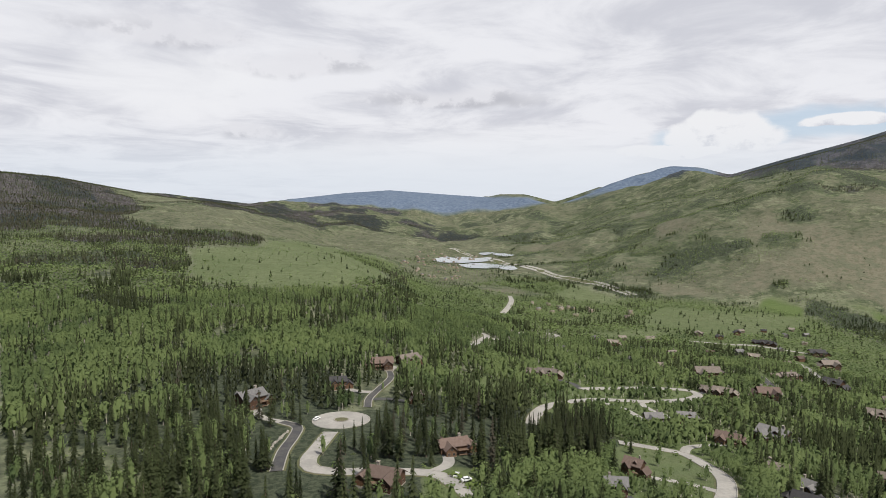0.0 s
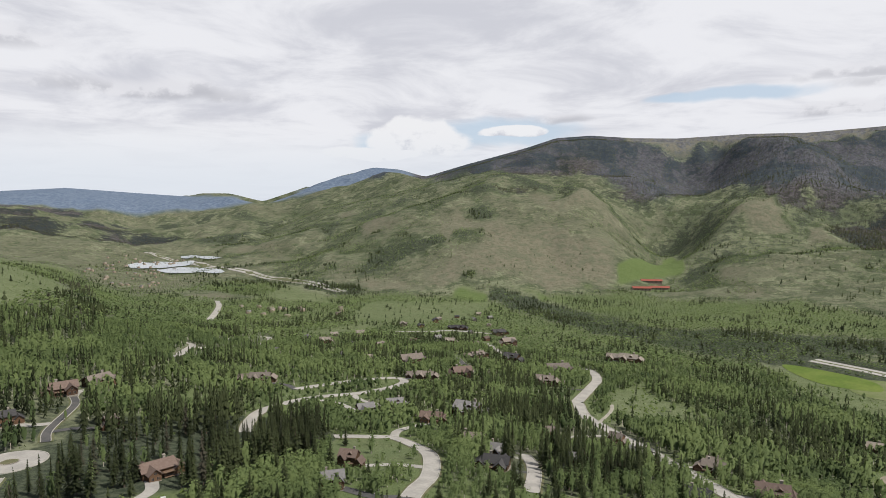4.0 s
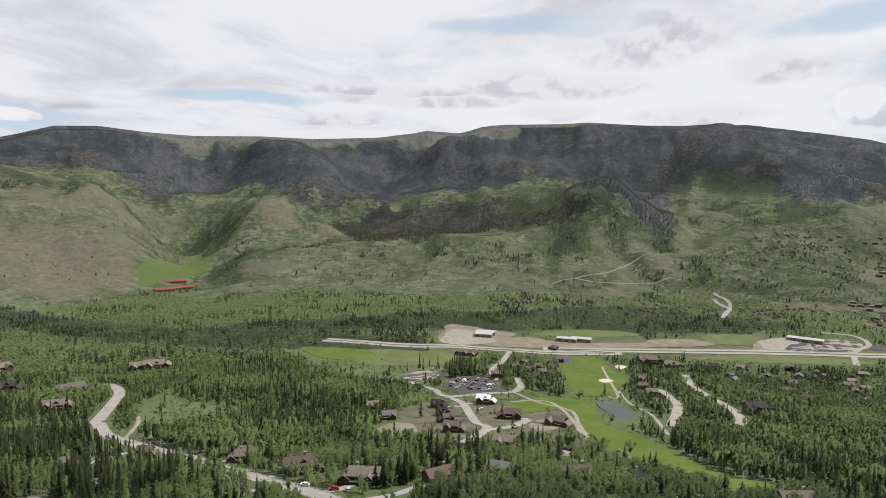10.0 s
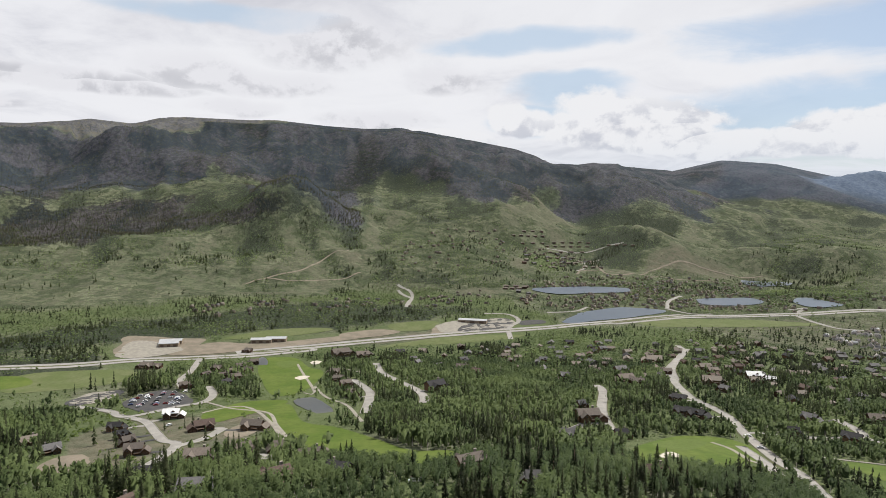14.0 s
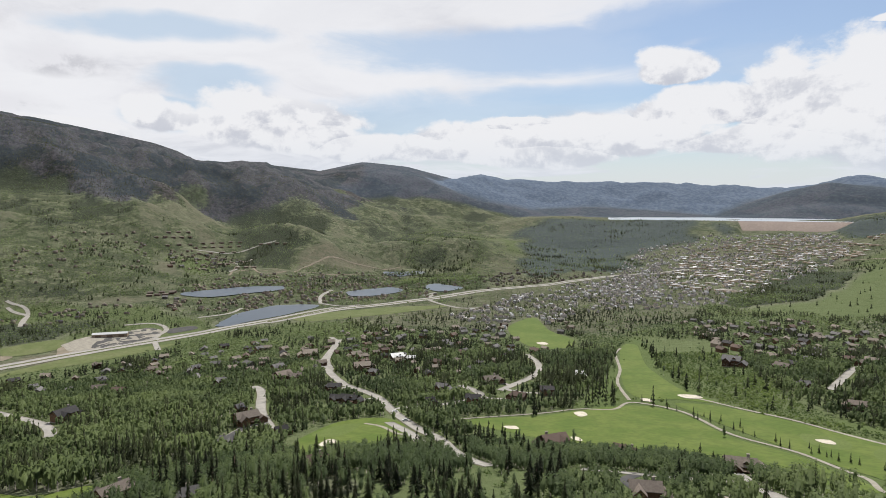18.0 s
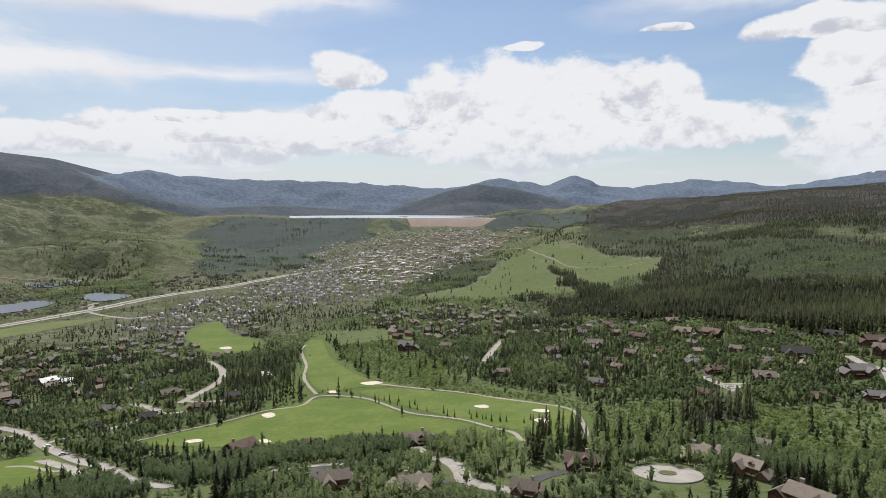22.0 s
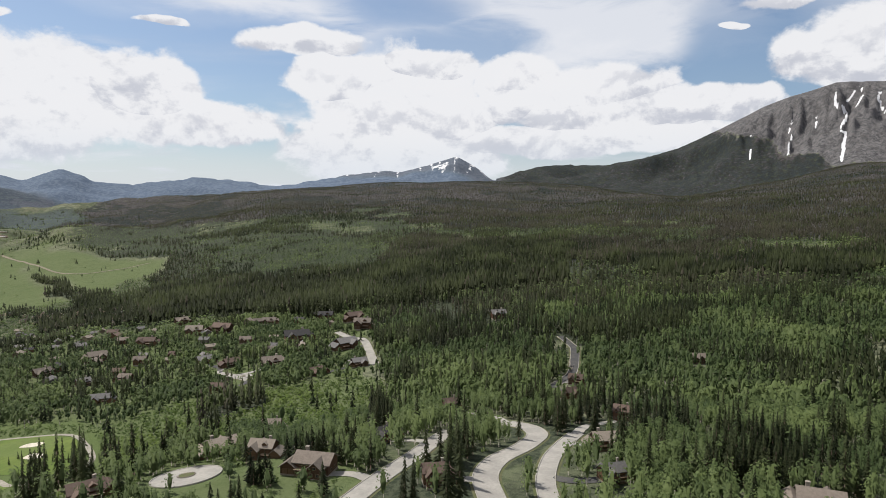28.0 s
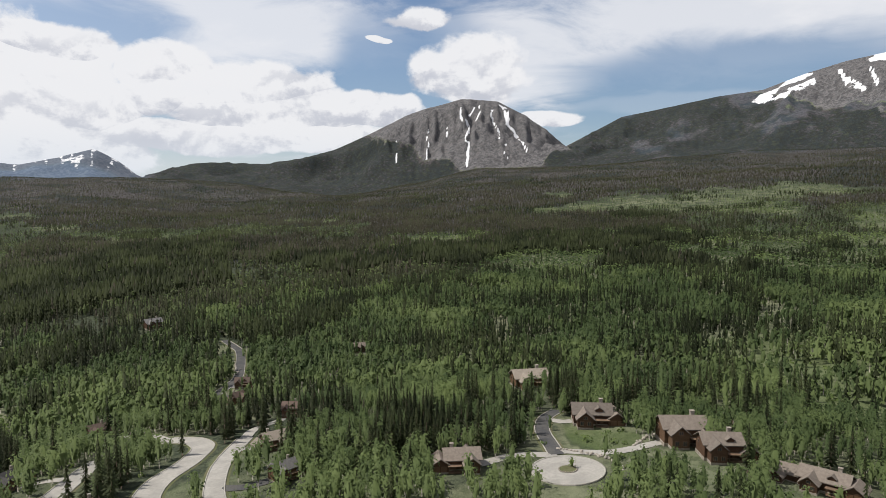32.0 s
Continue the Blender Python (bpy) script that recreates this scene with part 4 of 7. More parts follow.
def kind_at(x, y, z, owner=None):
    """Index into NAMES of what covers the ground."""
    x, y = np.asarray(x, float), np.asarray(y, float)
    r = np.hypot(x, y)
    n1, n2 = fbm(x, y, 170, 4, 51), fbm(x, y, 420, 4, 61)
    b = (np.degrees(np.arctan2(x, y)) + 35) % 360 - 35
    true_b = b
    b = b + (5.0 * n2 + 2.5 * n1) * smooth(500, 1100, r)
    r2 = r * (1 + 0.1 * n2)
    rough_r = r * (1 + 0.28 * n2 + 0.12 * n1)
    k = np.full(r.shape, NAMES.index("suburb"))

    def put(kind, where):
        k[where] = NAMES.index(kind)

    put("piny", (b > 84) & (b < 166) & (n1 < 0.2) & (r2 > 400))
    put("aspen", (r < 420) & (n1 > 0.18) & (b > 30) & (b < 190))
    put("valley", (b > 14) & (b < 124) & (r2 > 930))
    west = (b > 188) | (b < -2)
    put("mixed", west)
    n3 = fbm(x, y, 260, 4, 73)
    put("aspen", west & (n1 + n3 > 0.15))
    put("conifer", west & (n1 + n3 < -0.34))
    upper_r = rough_r + 260 * n3 + 170 * n1 - 330 * smooth(218, 245, b)
    put("dead", west & (upper_r > np.where(b < 0, 920, 850)))
    put("oldwood", west & (upper_r > np.where(b < 0, 920, 760)) & (upper_r < 1500) & (n2 + n3 > 0.05))
    put("mixed", west & (r2 > 800) & (r2 < 1900) & (n1 + n3 > 0.36))
    put("dead", west & (upper_r > 1700) & (n1 < 0.3))
    put("valley", (b > -8) & (b < 15) & (r2 > 1250))
    put("slope", (b > -25) & (b < 12) & (r2 > 1700))
    put("slope", (b > 4) & (b < 128) & (r2 > 1330) & (z > -192))
    put("sage", (b > 4) & (b < 128) & (r2 > 1330) & (r2 < 2500) & (z > -190) & (n1 > 0.34))
    put("belt", (b > 4) & (b < 128) & (r2 > 1450) & (fbm(x, y, 120, 3, 57) < -0.3 - 0.3 * smooth(2400, 1500, r)))
    put("dead", (b > 18) & (b < 128) & (r > 1800) & (z + n2 * 200 + n1 * 130 > 60 + 90 * smooth(60, 20, b)))
    put("dead", (b < 0) & (r > 2350) & (n1 < 0.1))
    put("grove", (b > 124) & (b < 162) & (r2 > 1250))
    put("piny", (b > 126) & (b < 162) & (r2 > 1250) & (r < 2750) & (n1 < 0.12))
    put("slope", (b > 126) & (b < 160) & (r > 2800))
    put("mixed", (b > 158) & (b <= 188) & (r2 > 820))
    put("oldwood", (b > 164) & (b <= 190) & (r2 > 1150) & (n1 < 0.3))
    put("valley", (b > 152) & (b <= 163) & (r2 > 1150) & (r2 < 1950) & (n1 > -0.1))
    put("open", (b > 152) & (b <= 163) & (r2 > 1150) & (r2 < 1950) & (n1 > 0.2))
    put("conifer", (b > 172) & (b <= 188) & (r2 > 1500) & (n1 < 0.1))
    put("dead", (b > 164) & (b <= 190) & (rough_r > 2000))
    put("slope", (b > 124) & (b < 166) & (r2 > 3050))
    put("timber", west & (b > 100) & (r2 > 3150))
    put("shaded_sprucewood", west & (b > 205) & (r2 > 3300) & (n1 < 0.22))
    put("timber", (b > 18) & (b < 128) & (r > 2300) & (z > 110) & (fbm(x, y, 330, 4, 71) > 0.12))
    put("slope", (b > 40) & (b < 82) & (r > 4200) & (z > 500 + 40 * n1))
    put("slope", (b > 214) & (b < 300) & (r > 3500) & (z > 420 + 90 * n2) & (n1 > 0.6))
    raised_by = np.degrees(np.arctan2(z, r))
    # wooded flank, with cloud shade painted into its dark colour
    put("shaded_sprucewood", (true_b > 200) & (true_b < 238) & (r > 3400))
    treeline = np.interp(true_b, (212, 217, 221, 225, 228, 232, 236, 240, 247, 250, 254, 262), (9.0, 6.0, 5.2, 3.4, 2.2, 2.4, 5.4, 9, 12, 8.6, 7.4, 7.0))
    put("rock", (true_b > 212) & (true_b < 300) & (r > 3450) & (raised_by > treeline + 0.9 * n1 + 0.5 * fbm(x, y, 60, 3, 151)))
    sp = ridged(x, y, 900, 5, 3)
    hills = (b > 4) & (b < 128) & (r2 > 1450)
    # sunny sides are grassy, shady sides and gullies wooded
    sx, sy = (ground(x + 22, y) - ground(x - 22, y)) / 44, (ground(x, y + 22) - ground(x, y - 22)) / 44
    sunny = -(sx * 0.17 - sy * 0.985) / (np.hypot(sx, sy) + 0.05)
    hollow = (ground(x + 60, y) + ground(x - 60, y) + ground(x, y + 60) + ground(x, y - 60)) / 4 - z
    lush = sunny - 0.06 * hollow + 0.55 * n1
    put("grove", hills & (z > -190) & (z < 150) & (lush < 0.12))
    put("belt", hills & (z > -185) & (z < 190) & (lush < -0.55))
    mottle = fbm(x, y, 480, 5, 77) + 0.5 * sp
    upper = (b > 22) & (b < 122) & (z + 80 * n1 > 150) & (r > 2300)
    put("dead", upper & (lush < 0.75))
    put("timber", upper & (lush < 0.25))
    put("shaded_sprucewood", upper & (lush < -0.35))
    put("sage", hills & (z < 60) & (lush > 1.25))
    put("rock", (b > 28) & (b < 100) & (r > 4150) & (z > 455 + 60 * n1))
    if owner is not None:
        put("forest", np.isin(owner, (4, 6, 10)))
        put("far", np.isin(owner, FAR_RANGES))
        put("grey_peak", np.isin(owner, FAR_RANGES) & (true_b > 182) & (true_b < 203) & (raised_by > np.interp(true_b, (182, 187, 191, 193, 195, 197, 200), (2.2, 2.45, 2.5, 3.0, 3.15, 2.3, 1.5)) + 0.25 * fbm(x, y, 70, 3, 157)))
    bend = 0.085 * np.clip(r - 450, 0, 2800)
    wx, wy = x + bend * fbm(x, y, 230, 4, 63), y + bend * fbm(x, y, 230, 4, 67)
    for index, ring in ZONES:
        plain = NAMES[index] == "field"
        k[inside(x if plain else wx, y if plain else wy, ring)] = index
    put("alpine", (b > 43) & (b < 80) & (r > 4190 + 110 * n1) & (z > 430))
    k[(k == NAMES.index("timber")) & (mottle + 0.9 * n1 < -0.6)] = NAMES.index("shaded_sprucewood")
    return k


KIND = kind_at(GX.ravel(), GY.ravel(), GZ.ravel(), OWNER.ravel())
COVER, SOIL = (np.array([KINDS[n][i] for n in NAMES], np.float32)[KIND] for i in (4, 5))



def soften(a):
    """Lets neighbouring covers run into one another."""
    a = a.reshape(*GB.shape, 4)
    a = (np.roll(a, 1, 0) + 2 * a + np.roll(a, -1, 0)) / 4
    a[:, 1:-1] = (a[:, :-2] + 2 * a[:, 1:-1] + a[:, 2:]) / 4
    return a.reshape(-1, 4)


COVER, SOIL = soften(COVER), soften(SOIL)

# snow in gullies and under the crests
DRIFT = np.zeros(GB.shape, np.float32)


def couloir(width, *way):
    """A streak of snow down a rock face: bearings and heights in degrees above the level."""
    way, e = np.array(way), np.degrees(np.arctan2(GZ, GR))
    mid = np.interp(-e, -way[:, 1], way[:, 0])
    mid = mid + 0.16 * vnoise(e * 1.7, GB * 0 + 3.0, 5)
    on = (e < way[0, 1]) & (e > way[-1, 1]) & (GR > 3500)
    DRIFT[...] = np.maximum(DRIFT, np.where(on, np.clip(1.35 - np.abs(GB - mid) / width, 0, 1), 0))


couloir(0.122, (225.89, 8.46), (226.29, 7.49), (226.79, 7.10), (226.60, 5.77), (226.80, 4.79), (226.71, 2.80))
couloir(0.086, (227.19, 8.45), (226.99, 7.73), (226.69, 7.10))
couloir(0.137, (229.53, 8.63), (230.18, 7.70), (230.44, 6.58), (231.04, 5.99), (232.05, 4.51))
couloir(0.050, (223.18, 6.76), (223.13, 5.53), (223.13, 3.89))
couloir(0.072, (229.93, 8.43), (230.28, 7.94), (230.53, 7.21))
couloir(0.065, (229.96, 4.62), (230.31, 3.93))
couloir(0.180, (256.44, 9.48), (257.17, 8.80), (257.47, 8.36))
couloir(0.137, (258.00, 9.91), (258.29, 8.69))
couloir(0.072, (227.54, 8.84), (227.79, 7.97), (227.59, 7.24))
couloir(0.086, (228.69, 8.44), (229.30, 6.50), (230.06, 4.92))
couloir(0.040, (220.28, 5.51), (220.47, 3.53))
couloir(0.072, (224.79, 6.76), (225.04, 4.94))
couloir(0.216, (248.76, 7.84), (249.98, 8.11), (250.79, 8.23))
couloir(0.216, (254.24, 9.48), (253.49, 9.13), (251.96, 8.83))
couloir(0.180, (256.05, 10.04), (256.46, 8.86))
crest = fbm(GX, GY, 130, 4, 81)
DRIFT[...] = np.maximum(DRIFT, np.where((GB > 27) & (GB < 80) & (GR > 4200) & (GZ > 500), 0.42 * smooth(0.0, 0.5, crest) + 0.12, 0))
DRIFT[...] = np.maximum(DRIFT, np.where((GB > 250) & (GB < 300) & (GR > 3900) & (GZ > 600), smooth(0.0, 0.4, crest) * 0.8, 0))
DRIFT[...] = np.maximum(DRIFT, np.where((GB > 178) & (GB < 205) & (GR > 4500) & (GZ > 190), 0.54 * smooth(-0.1, 0.4, vnoise(GB * 7.3, GR * 0.006, 8) + 0.5 * crest), 0))
SOIL[:, 3] = DRIFT.ravel()

nb, nr = GB.shape
IX = np.arange(nb * nr).reshape(nb, nr)
NX = np.roll(IX, -1, axis=0)
quads = np.stack([IX[:, :-1], NX[:, :-1], NX[:, 1:], IX[:, 1:]], -1).reshape(-1, 4)
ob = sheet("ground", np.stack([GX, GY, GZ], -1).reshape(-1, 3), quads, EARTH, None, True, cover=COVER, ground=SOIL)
tagged(ob, "green mountain valley floor with wooded slopes and rocky peaks", "ground", kind="structure")


from mathutils.geometry import delaunay_2d_cdt


# ---- where trees must not stand: roads, lawns, water, houses ----
STEP, HALF = 3.0, 1700.0
CLEAR = np.zeros((int(2 * HALF / STEP), int(2 * HALF / STEP)), np.uint8)


def stamp(x, y, radius, value=2):
    """Marks a disc as kept clear: 2 for what stays in plain view, 1 for its edge."""
    n = int(math.ceil(radius / STEP))
    i, j = int((x + HALF) / STEP), int((y + HALF) / STEP)
    if n < i < CLEAR.shape[0] - n - 1 and n < j < CLEAR.shape[1] - n - 1:
        a = np.arange(-n, n + 1)
        disc = (a[:, None] ** 2 + a[None, :] ** 2) * STEP * STEP <= radius * radius
        part_of = CLEAR[i - n:i + n + 1, j - n:j + n + 1]
        part_of[disc] = np.maximum(part_of[disc], value)


def clear_at(x, y):
    i, j = ((x + HALF) / STEP).astype(int), ((y + HALF) / STEP).astype(int)
    ok = (i >= 0) & (j >= 0) & (i < CLEAR.shape[0]) & (j < CLEAR.shape[1])
    return np.where(ok, CLEAR[np.clip(i, 0, CLEAR.shape[0] - 1), np.clip(j, 0, CLEAR.shape[1] - 1)], 0)


def curve_through(points, step=4.0, closed=False):
    """A smooth line through the points, in even steps."""
    p = np.array(points, float)
    p = np.vstack([p[-1], p, p[0], p[1]]) if closed else np.vstack([2 * p[0] - p[1], p, 2 * p[-1] - p[-2]])
    out = []
    for a, b, c, d in zip(p, p[1:], p[2:], p[3:]):
        n = max(2, int(np.hypot(*(c - b)) / step))
        t = (np.arange(n) / n)[:, None]
        out.append(0.5 * (2 * b + (c - a) * t + (2 * a - 5 * b + 4 * c - d) * t ** 2 + (3 * b - a - 3 * c + d) * t ** 3))
    if not closed:
        out.append(p[-2][None])
    return np.vstack(out)


def ribbon(line, offsets, lifts):
    """Points and faces of a strip along a line that follows the ground."""
    d = np.gradient(line, axis=0)
    d /= np.maximum(np.hypot(d[:, 0], d[:, 1]), 1e-6)[:, None]
    side = np.stack([d[:, 1], -d[:, 0]], 1)
    xy = line[:, None, :] + side[:, None, :] * np.array(offsets)[None, :, None]
    r = np.hypot(xy[..., 0], xy[..., 1])
    z = ground(xy[..., 0], xy[..., 1]) + np.array(lifts)[None] + np.clip(r / 1500 - 0.2, 0, 2) * 0.5
    n, k = z.shape
    ix = np.arange(n * k).reshape(n, k)
    faces = np.stack([ix[:-1, :-1], ix[:-1, 1:], ix[1:, 1:], ix[1:, :-1]], -1).reshape(-1, 4)
    return np.dstack([xy, z[..., None]]).reshape(-1, 3), faces[:, ::-1]


LOOKS = {
    "street": (STREET, "road", "pale worn asphalt street winding between trees"),
    "highway": (HIGHWAY, "highway", "pale four-lane highway along the valley floor"),
    "drive": (DRIVE, "driveway", "dark asphalt driveway with pale stone edges"),
    "dirt": (DIRT, "dirt_road", "tan dirt road across the slope"),
    "path": (PATH, "cart_path", "pale concrete cart path through the golf course"),
}
LINES = []


def road(kind, width, points):
    line = curve_through(points)
    LINES.append((kind, width, line))
    mat, name, label = LOOKS[kind]
    h = width / 2
    ob = sheet(name, *ribbon(line, (-h, -h * 0.5, 0, h * 0.5, h), (0.22, 0.28, 0.3, 0.28, 0.22)), mat)
    tagged(ob, label, name.replace("_", " "), kind="structure")
    if kind in ("street", "drive", "highway"):
        for s in (-1, 1):
            a = s * (h + 0.02)
            b = s * (h + 0.45)
            lo, hi = min(a, b), max(a, b)
            k = sheet("kerb", *ribbon(line, (lo, lo, hi, hi), (0.0, 0.40, 0.40, 0.0)), KERB)
            k.parent = ob
        dirt_edge = sheet("verge", *ribbon(line, (-h - 1.5, -h - 0.4, h + 0.4, h + 1.5), (0.03, 0.16, 0.16, 0.03)), VERGE)
        dirt_edge.parent = ob
    if kind == "highway":
        m = sheet("median", *ribbon(line, (-3.0, 0, 3.0), (0.30, 0.42, 0.30)), VERGE)
        m.parent = ob
    for x, y in line[::2]:
        if not (kind == "highway" and 11 < math.degrees(math.atan2(x, y)) < 55):
            stamp(x, y, h + (2.5 if kind != "path" else 1.5))


VERGE = material("dry verge", (0.10, 0.095, 0.055), (0.07, 0.085, 0.035), 8.0, 0.95)
road("street", 6.6, [(-56, 315), (-58, 290), (-59, 276), (-55, 265), (-43, 261), (-29, 260), (-5, 256), (4, 246), (11, 233)])
road("drive", 5, [(-85, 332), (-75, 324), (-73, 307), (-73, 287), (-70, 263)])
road("drive", 4, [(-43, 363), (-44, 387), (-36, 434), (-38, 456)])
road("street", 6.6, [(52, 361), (57, 383), (68, 411), (85, 431), (112, 449), (153, 461), (189, 483), (207, 506), (201, 520), (159, 508), (107, 480)])
road("street", 7.4, [(96, 337), (112, 334), (128, 329), (132, 306), (130, 285), (121, 262), (111, 244), (101, 233), (94, 224)])
road("street", 6.0, [(23, 692), (41, 688), (48, 675), (28, 592)])
road("street", 6.0, [(52, 662), (102, 722), (142, 784), (143, 830), (80, 762)])
road("street", 8.2, [(136, 1277), (128, 1175), (94, 987)])
road("highway", 26, [(31, 2193), (154, 2007), (274, 1748), (354, 1550), (408, 1360)])
road("highway", 26, [(792, 530), (809, 408), (838, 336), (849, 263), (864, 197), (901, 126), (884, 213), (946, 55), (1042, -214), (1165, -535), (1095, -377), (1155, -556), (1154, -656), (1169, -1072), (1194, -1429), (1139, -1509), (1113, -1623)])
road("street", 9.0, [(449, 575), (452, 558), (428, 518), (389, 481), (340, 436), (333, 426), (307, 384), (292, 337), (280, 283), (252, 222), (237, 195), (231, 180), (220, 156), (209, 134)])
road("street", 6.0, [(187, 285), (177, 263), (163, 240), (144, 214)])
road("street", 6.6, [(418, 737), (413, 707), (397, 660)])
road("drive", 6, [(317, 623), (301, 568)])
road("street", 6.0, [(333, 846), (352, 846), (387, 838), (417, 840), (474, 815)])
road("street", 6.6, [(857, 261), (792, 249), (745, 241), (691, 234), (640, 211)])
road("street", 6.6, [(660, 195), (611, 176), (576, 176), (563, 193), (532, 222), (560, 250), (586, 290)])
road("street", 6.6, [(528, 220), (509, 199), (470, 177), (441, 161), (426, 147), (383, 144), (361, 148)])
road("street", 6.6, [(420, 145), (440, 133), (471, 129)])
road("street", 6.6, [(363, 146), (353, 130), (352, 119), (352, 90), (373, 71)])
road("street", 7.4, [(788, 28), (721, 19), (662, -0), (609, -17), (571, -23), (539, -22)])
road("street", 7.4, [(679, 49), (611, 29), (567, 26), (507, 27)])
road("street", 7.4, [(621, -199), (587, -195), (508, -168), (444, -153)])
road("street", 8.2, [(869, -408), (751, -338), (705, -314), (645, -292)])
road("street", 6.6, [(562, -269), (490, -266), (425, -246), (364, -229), (320, -220), (246, -185), (220, -178)])
road("street", 6.0, [(395, -224), (351, -216), (324, -207)])
road("street", 6.6, [(479, -351), (434, -339), (425, -304), (430, -280)])
road("street", 6.6, [(440, -366), (478, -443), (531, -497), (590, -533)])
road("drive", 6, [(438, -123), (461, -143), (455, -156)])
road("street", 6.1, [(197, -212), (181, -223), (167, -236), (157, -251), (138, -254), (122, -243), (110, -228), (105, -220), (96, -217), (86, -216), (78, -217)])
road("street", 8.2, [(-81, -288), (-74, -279), (-55, -251), (-37, -230), (-23, -212)])
road("street", 9.0, [(-111, -295), (-117, -281), (-115, -265), (-106, -253), (-99, -246), (-86, -236), (-78, -226), (-73, -215), (-70, -198)])
road("street", 6.6, [(-133, -262), (-125, -253), (-112, -238), (-104, -227), (-94, -209), (-88, -192)])
road("drive", 6, [(-248, -522), (-242, -491), (-235, -468), (-203, -407), (-188, -389), (-170, -372)])
road("drive", 6, [(-202, -142), (-211, -152), (-221, -163), (-232, -171), (-241, -175), (-252, -177)])
road("street", 7.4, [(897, -408), (841, -392), (740, -330), (700, -308), (614, -281), (562, -269)])
road("street", 6.6, [(257, -584), (287, -693), (291, -722)])
road("street", 6.6, [(47, -554), (32, -532), (21, -513)])
road("street", 6.6, [(-62, -670), (-72, -635), (-83, -612), (-77, -508)])
road("dirt", 5, [(1454, 343), (1501, 292), (1564, 233), (1680, 190), (1724, 141), (1773, 140)])
road("dirt", 5, [(1490, 303), (1496, 223), (1601, 95)])
road("street", 6.0, [(1548, 2), (1474, -31), (1227, -15)])
road("dirt", 6, [(1618, -460), (1692, -495), (1841, -577), (1631, -554), (1790, -817), (1773, -1053)])
road("dirt", 5, [(812, -1868), (667, -1789), (416, -1416), (305, -1392), (247, -1416)])
road("street", 7.4, [(1201, -771), (1207, -808), (1149, -752), (1040, -747), (1009, -780)])
road("street", 6, [(1981, -467), (1958, -554), (1984, -657), (1980, -714)])
road("street", 6, [(1669, -476), (1702, -508), (1843, -547), (1900, -611)])
road("dirt", 5, [(1666, -488), (1666, -585), (1678, -724), (1670, -859)])
road("street", 7, [(959, -172), (1052, -185), (1110, -213), (1170, -206), (1175, -159)])
road("street", 6, [(1520, 1), (1416, -29), (1226, -17)])
road("street", 7, [(1247, -543), (1321, -578), (1378, -631)])
road("street", 7, [(1246, -539), (1186, -562), (1179, -602)])
road("street", 6, [(1195, -283), (1214, -345), (1254, -380)])
road("path", 3, [(373, -265), (370, -276), (356, -332), (348, -366), (327, -385), (333, -416), (290, -420), (232, -391), (182, -380), (138, -352), (115, -318), (93, -320), (91, -349), (105, -393), (125, -428), (164, -441), (218, -457), (287, -465), (310, -466)])
road("path", 3, [(340, -421), (391, -467), (436, -524), (504, -597), (532, -639)])
road("path", 3, [(576, 171), (547, 142), (522, 107), (472, 90), (411, 69)])
road("path", 3, [(792, 125), (609, 80), (607, 90)])
road("path", 3, [(534, 163), (553, 147), (546, 127), (487, 98), (406, 72)])
road("path", 3, [(403, -209), (386, -213), (358, -210), (353, -215)])
road("path", 3, [(640, 84), (579, 65), (541, 44), (475, 27)])
road("path", 3, [(302, 362), (342, 396), (361, 417)])
road("path", 3, [(768, 75), (738, 53), (715, 33)])


def lawn(kind, ring):
    """A sheet of turf, sand, water or paving that follows the ground, with a rounded outline."""
    edge = curve_through(ring, 5.0 if kind != "bunker" else 1.5, True)
    if kind in ("yard", "pond", "basin", "concrete", "lot"):
        mid, wob = edge.mean(0), np.hypot(*(edge.max(0) - edge.min(0)))
        edge = mid + (edge - mid) * (1 + 0.16 * fbm(edge[:, 0], edge[:, 1], wob * 0.22, 3, 29))[:, None]
    lo, hi = edge.min(0), edge.max(0)
    grid = {"bunker": 3.0, "green": 5.0}.get(kind, max(8.0, np.hypot(*edge.mean(0)) / 80))
    gx, gy = np.meshgrid(np.arange(lo[0], hi[0], grid), np.arange(lo[1], hi[1], grid))
    outline = [tuple(p) for p in edge]
    mask = inside(gx, gy, outline)
    gx, gy = gx[mask], gy[mask]
    near = np.min(np.hypot(gx[:, None] - edge[None, :, 0], gy[:, None] - edge[None, :, 1]), 1) > grid * 0.45 if len(gx) else np.zeros(0, bool)
    for x, y in zip(gx, gy):
        stamp(x, y, grid * 0.75)
    for x, y in edge:
        stamp(x, y, 3.0)
    points = outline + list(zip(gx[near], gy[near]))
    n = len(outline)
    made = delaunay_2d_cdt([Vector(p) for p in points], [], [list(range(n))], 1, 1e-4)
    v = np.array([tuple(p) for p in made[0]])
    f = np.array([t for t in made[2] if len(t) == 3])
    lift, mat, name, label = TURF[kind]
    r = np.hypot(v[:, 0], v[:, 1])
    z = ground(v[:, 0], v[:, 1]) + lift + np.clip(r / 1500 - 0.2, 0, 2) * 0.6
    if kind in ("pond", "basin"):
        z = z * 0.85 + np.median(z) * 0.15 + (0.6 if r.mean() > 1300 else 0.1)
    ob = sheet(name, np.column_stack([v, z]), f, LAKE_WATER if kind == "pond" and r.mean() > 950 else mat, None, True)
    tagged(ob, label, name.replace("_", " "), kind="structure")


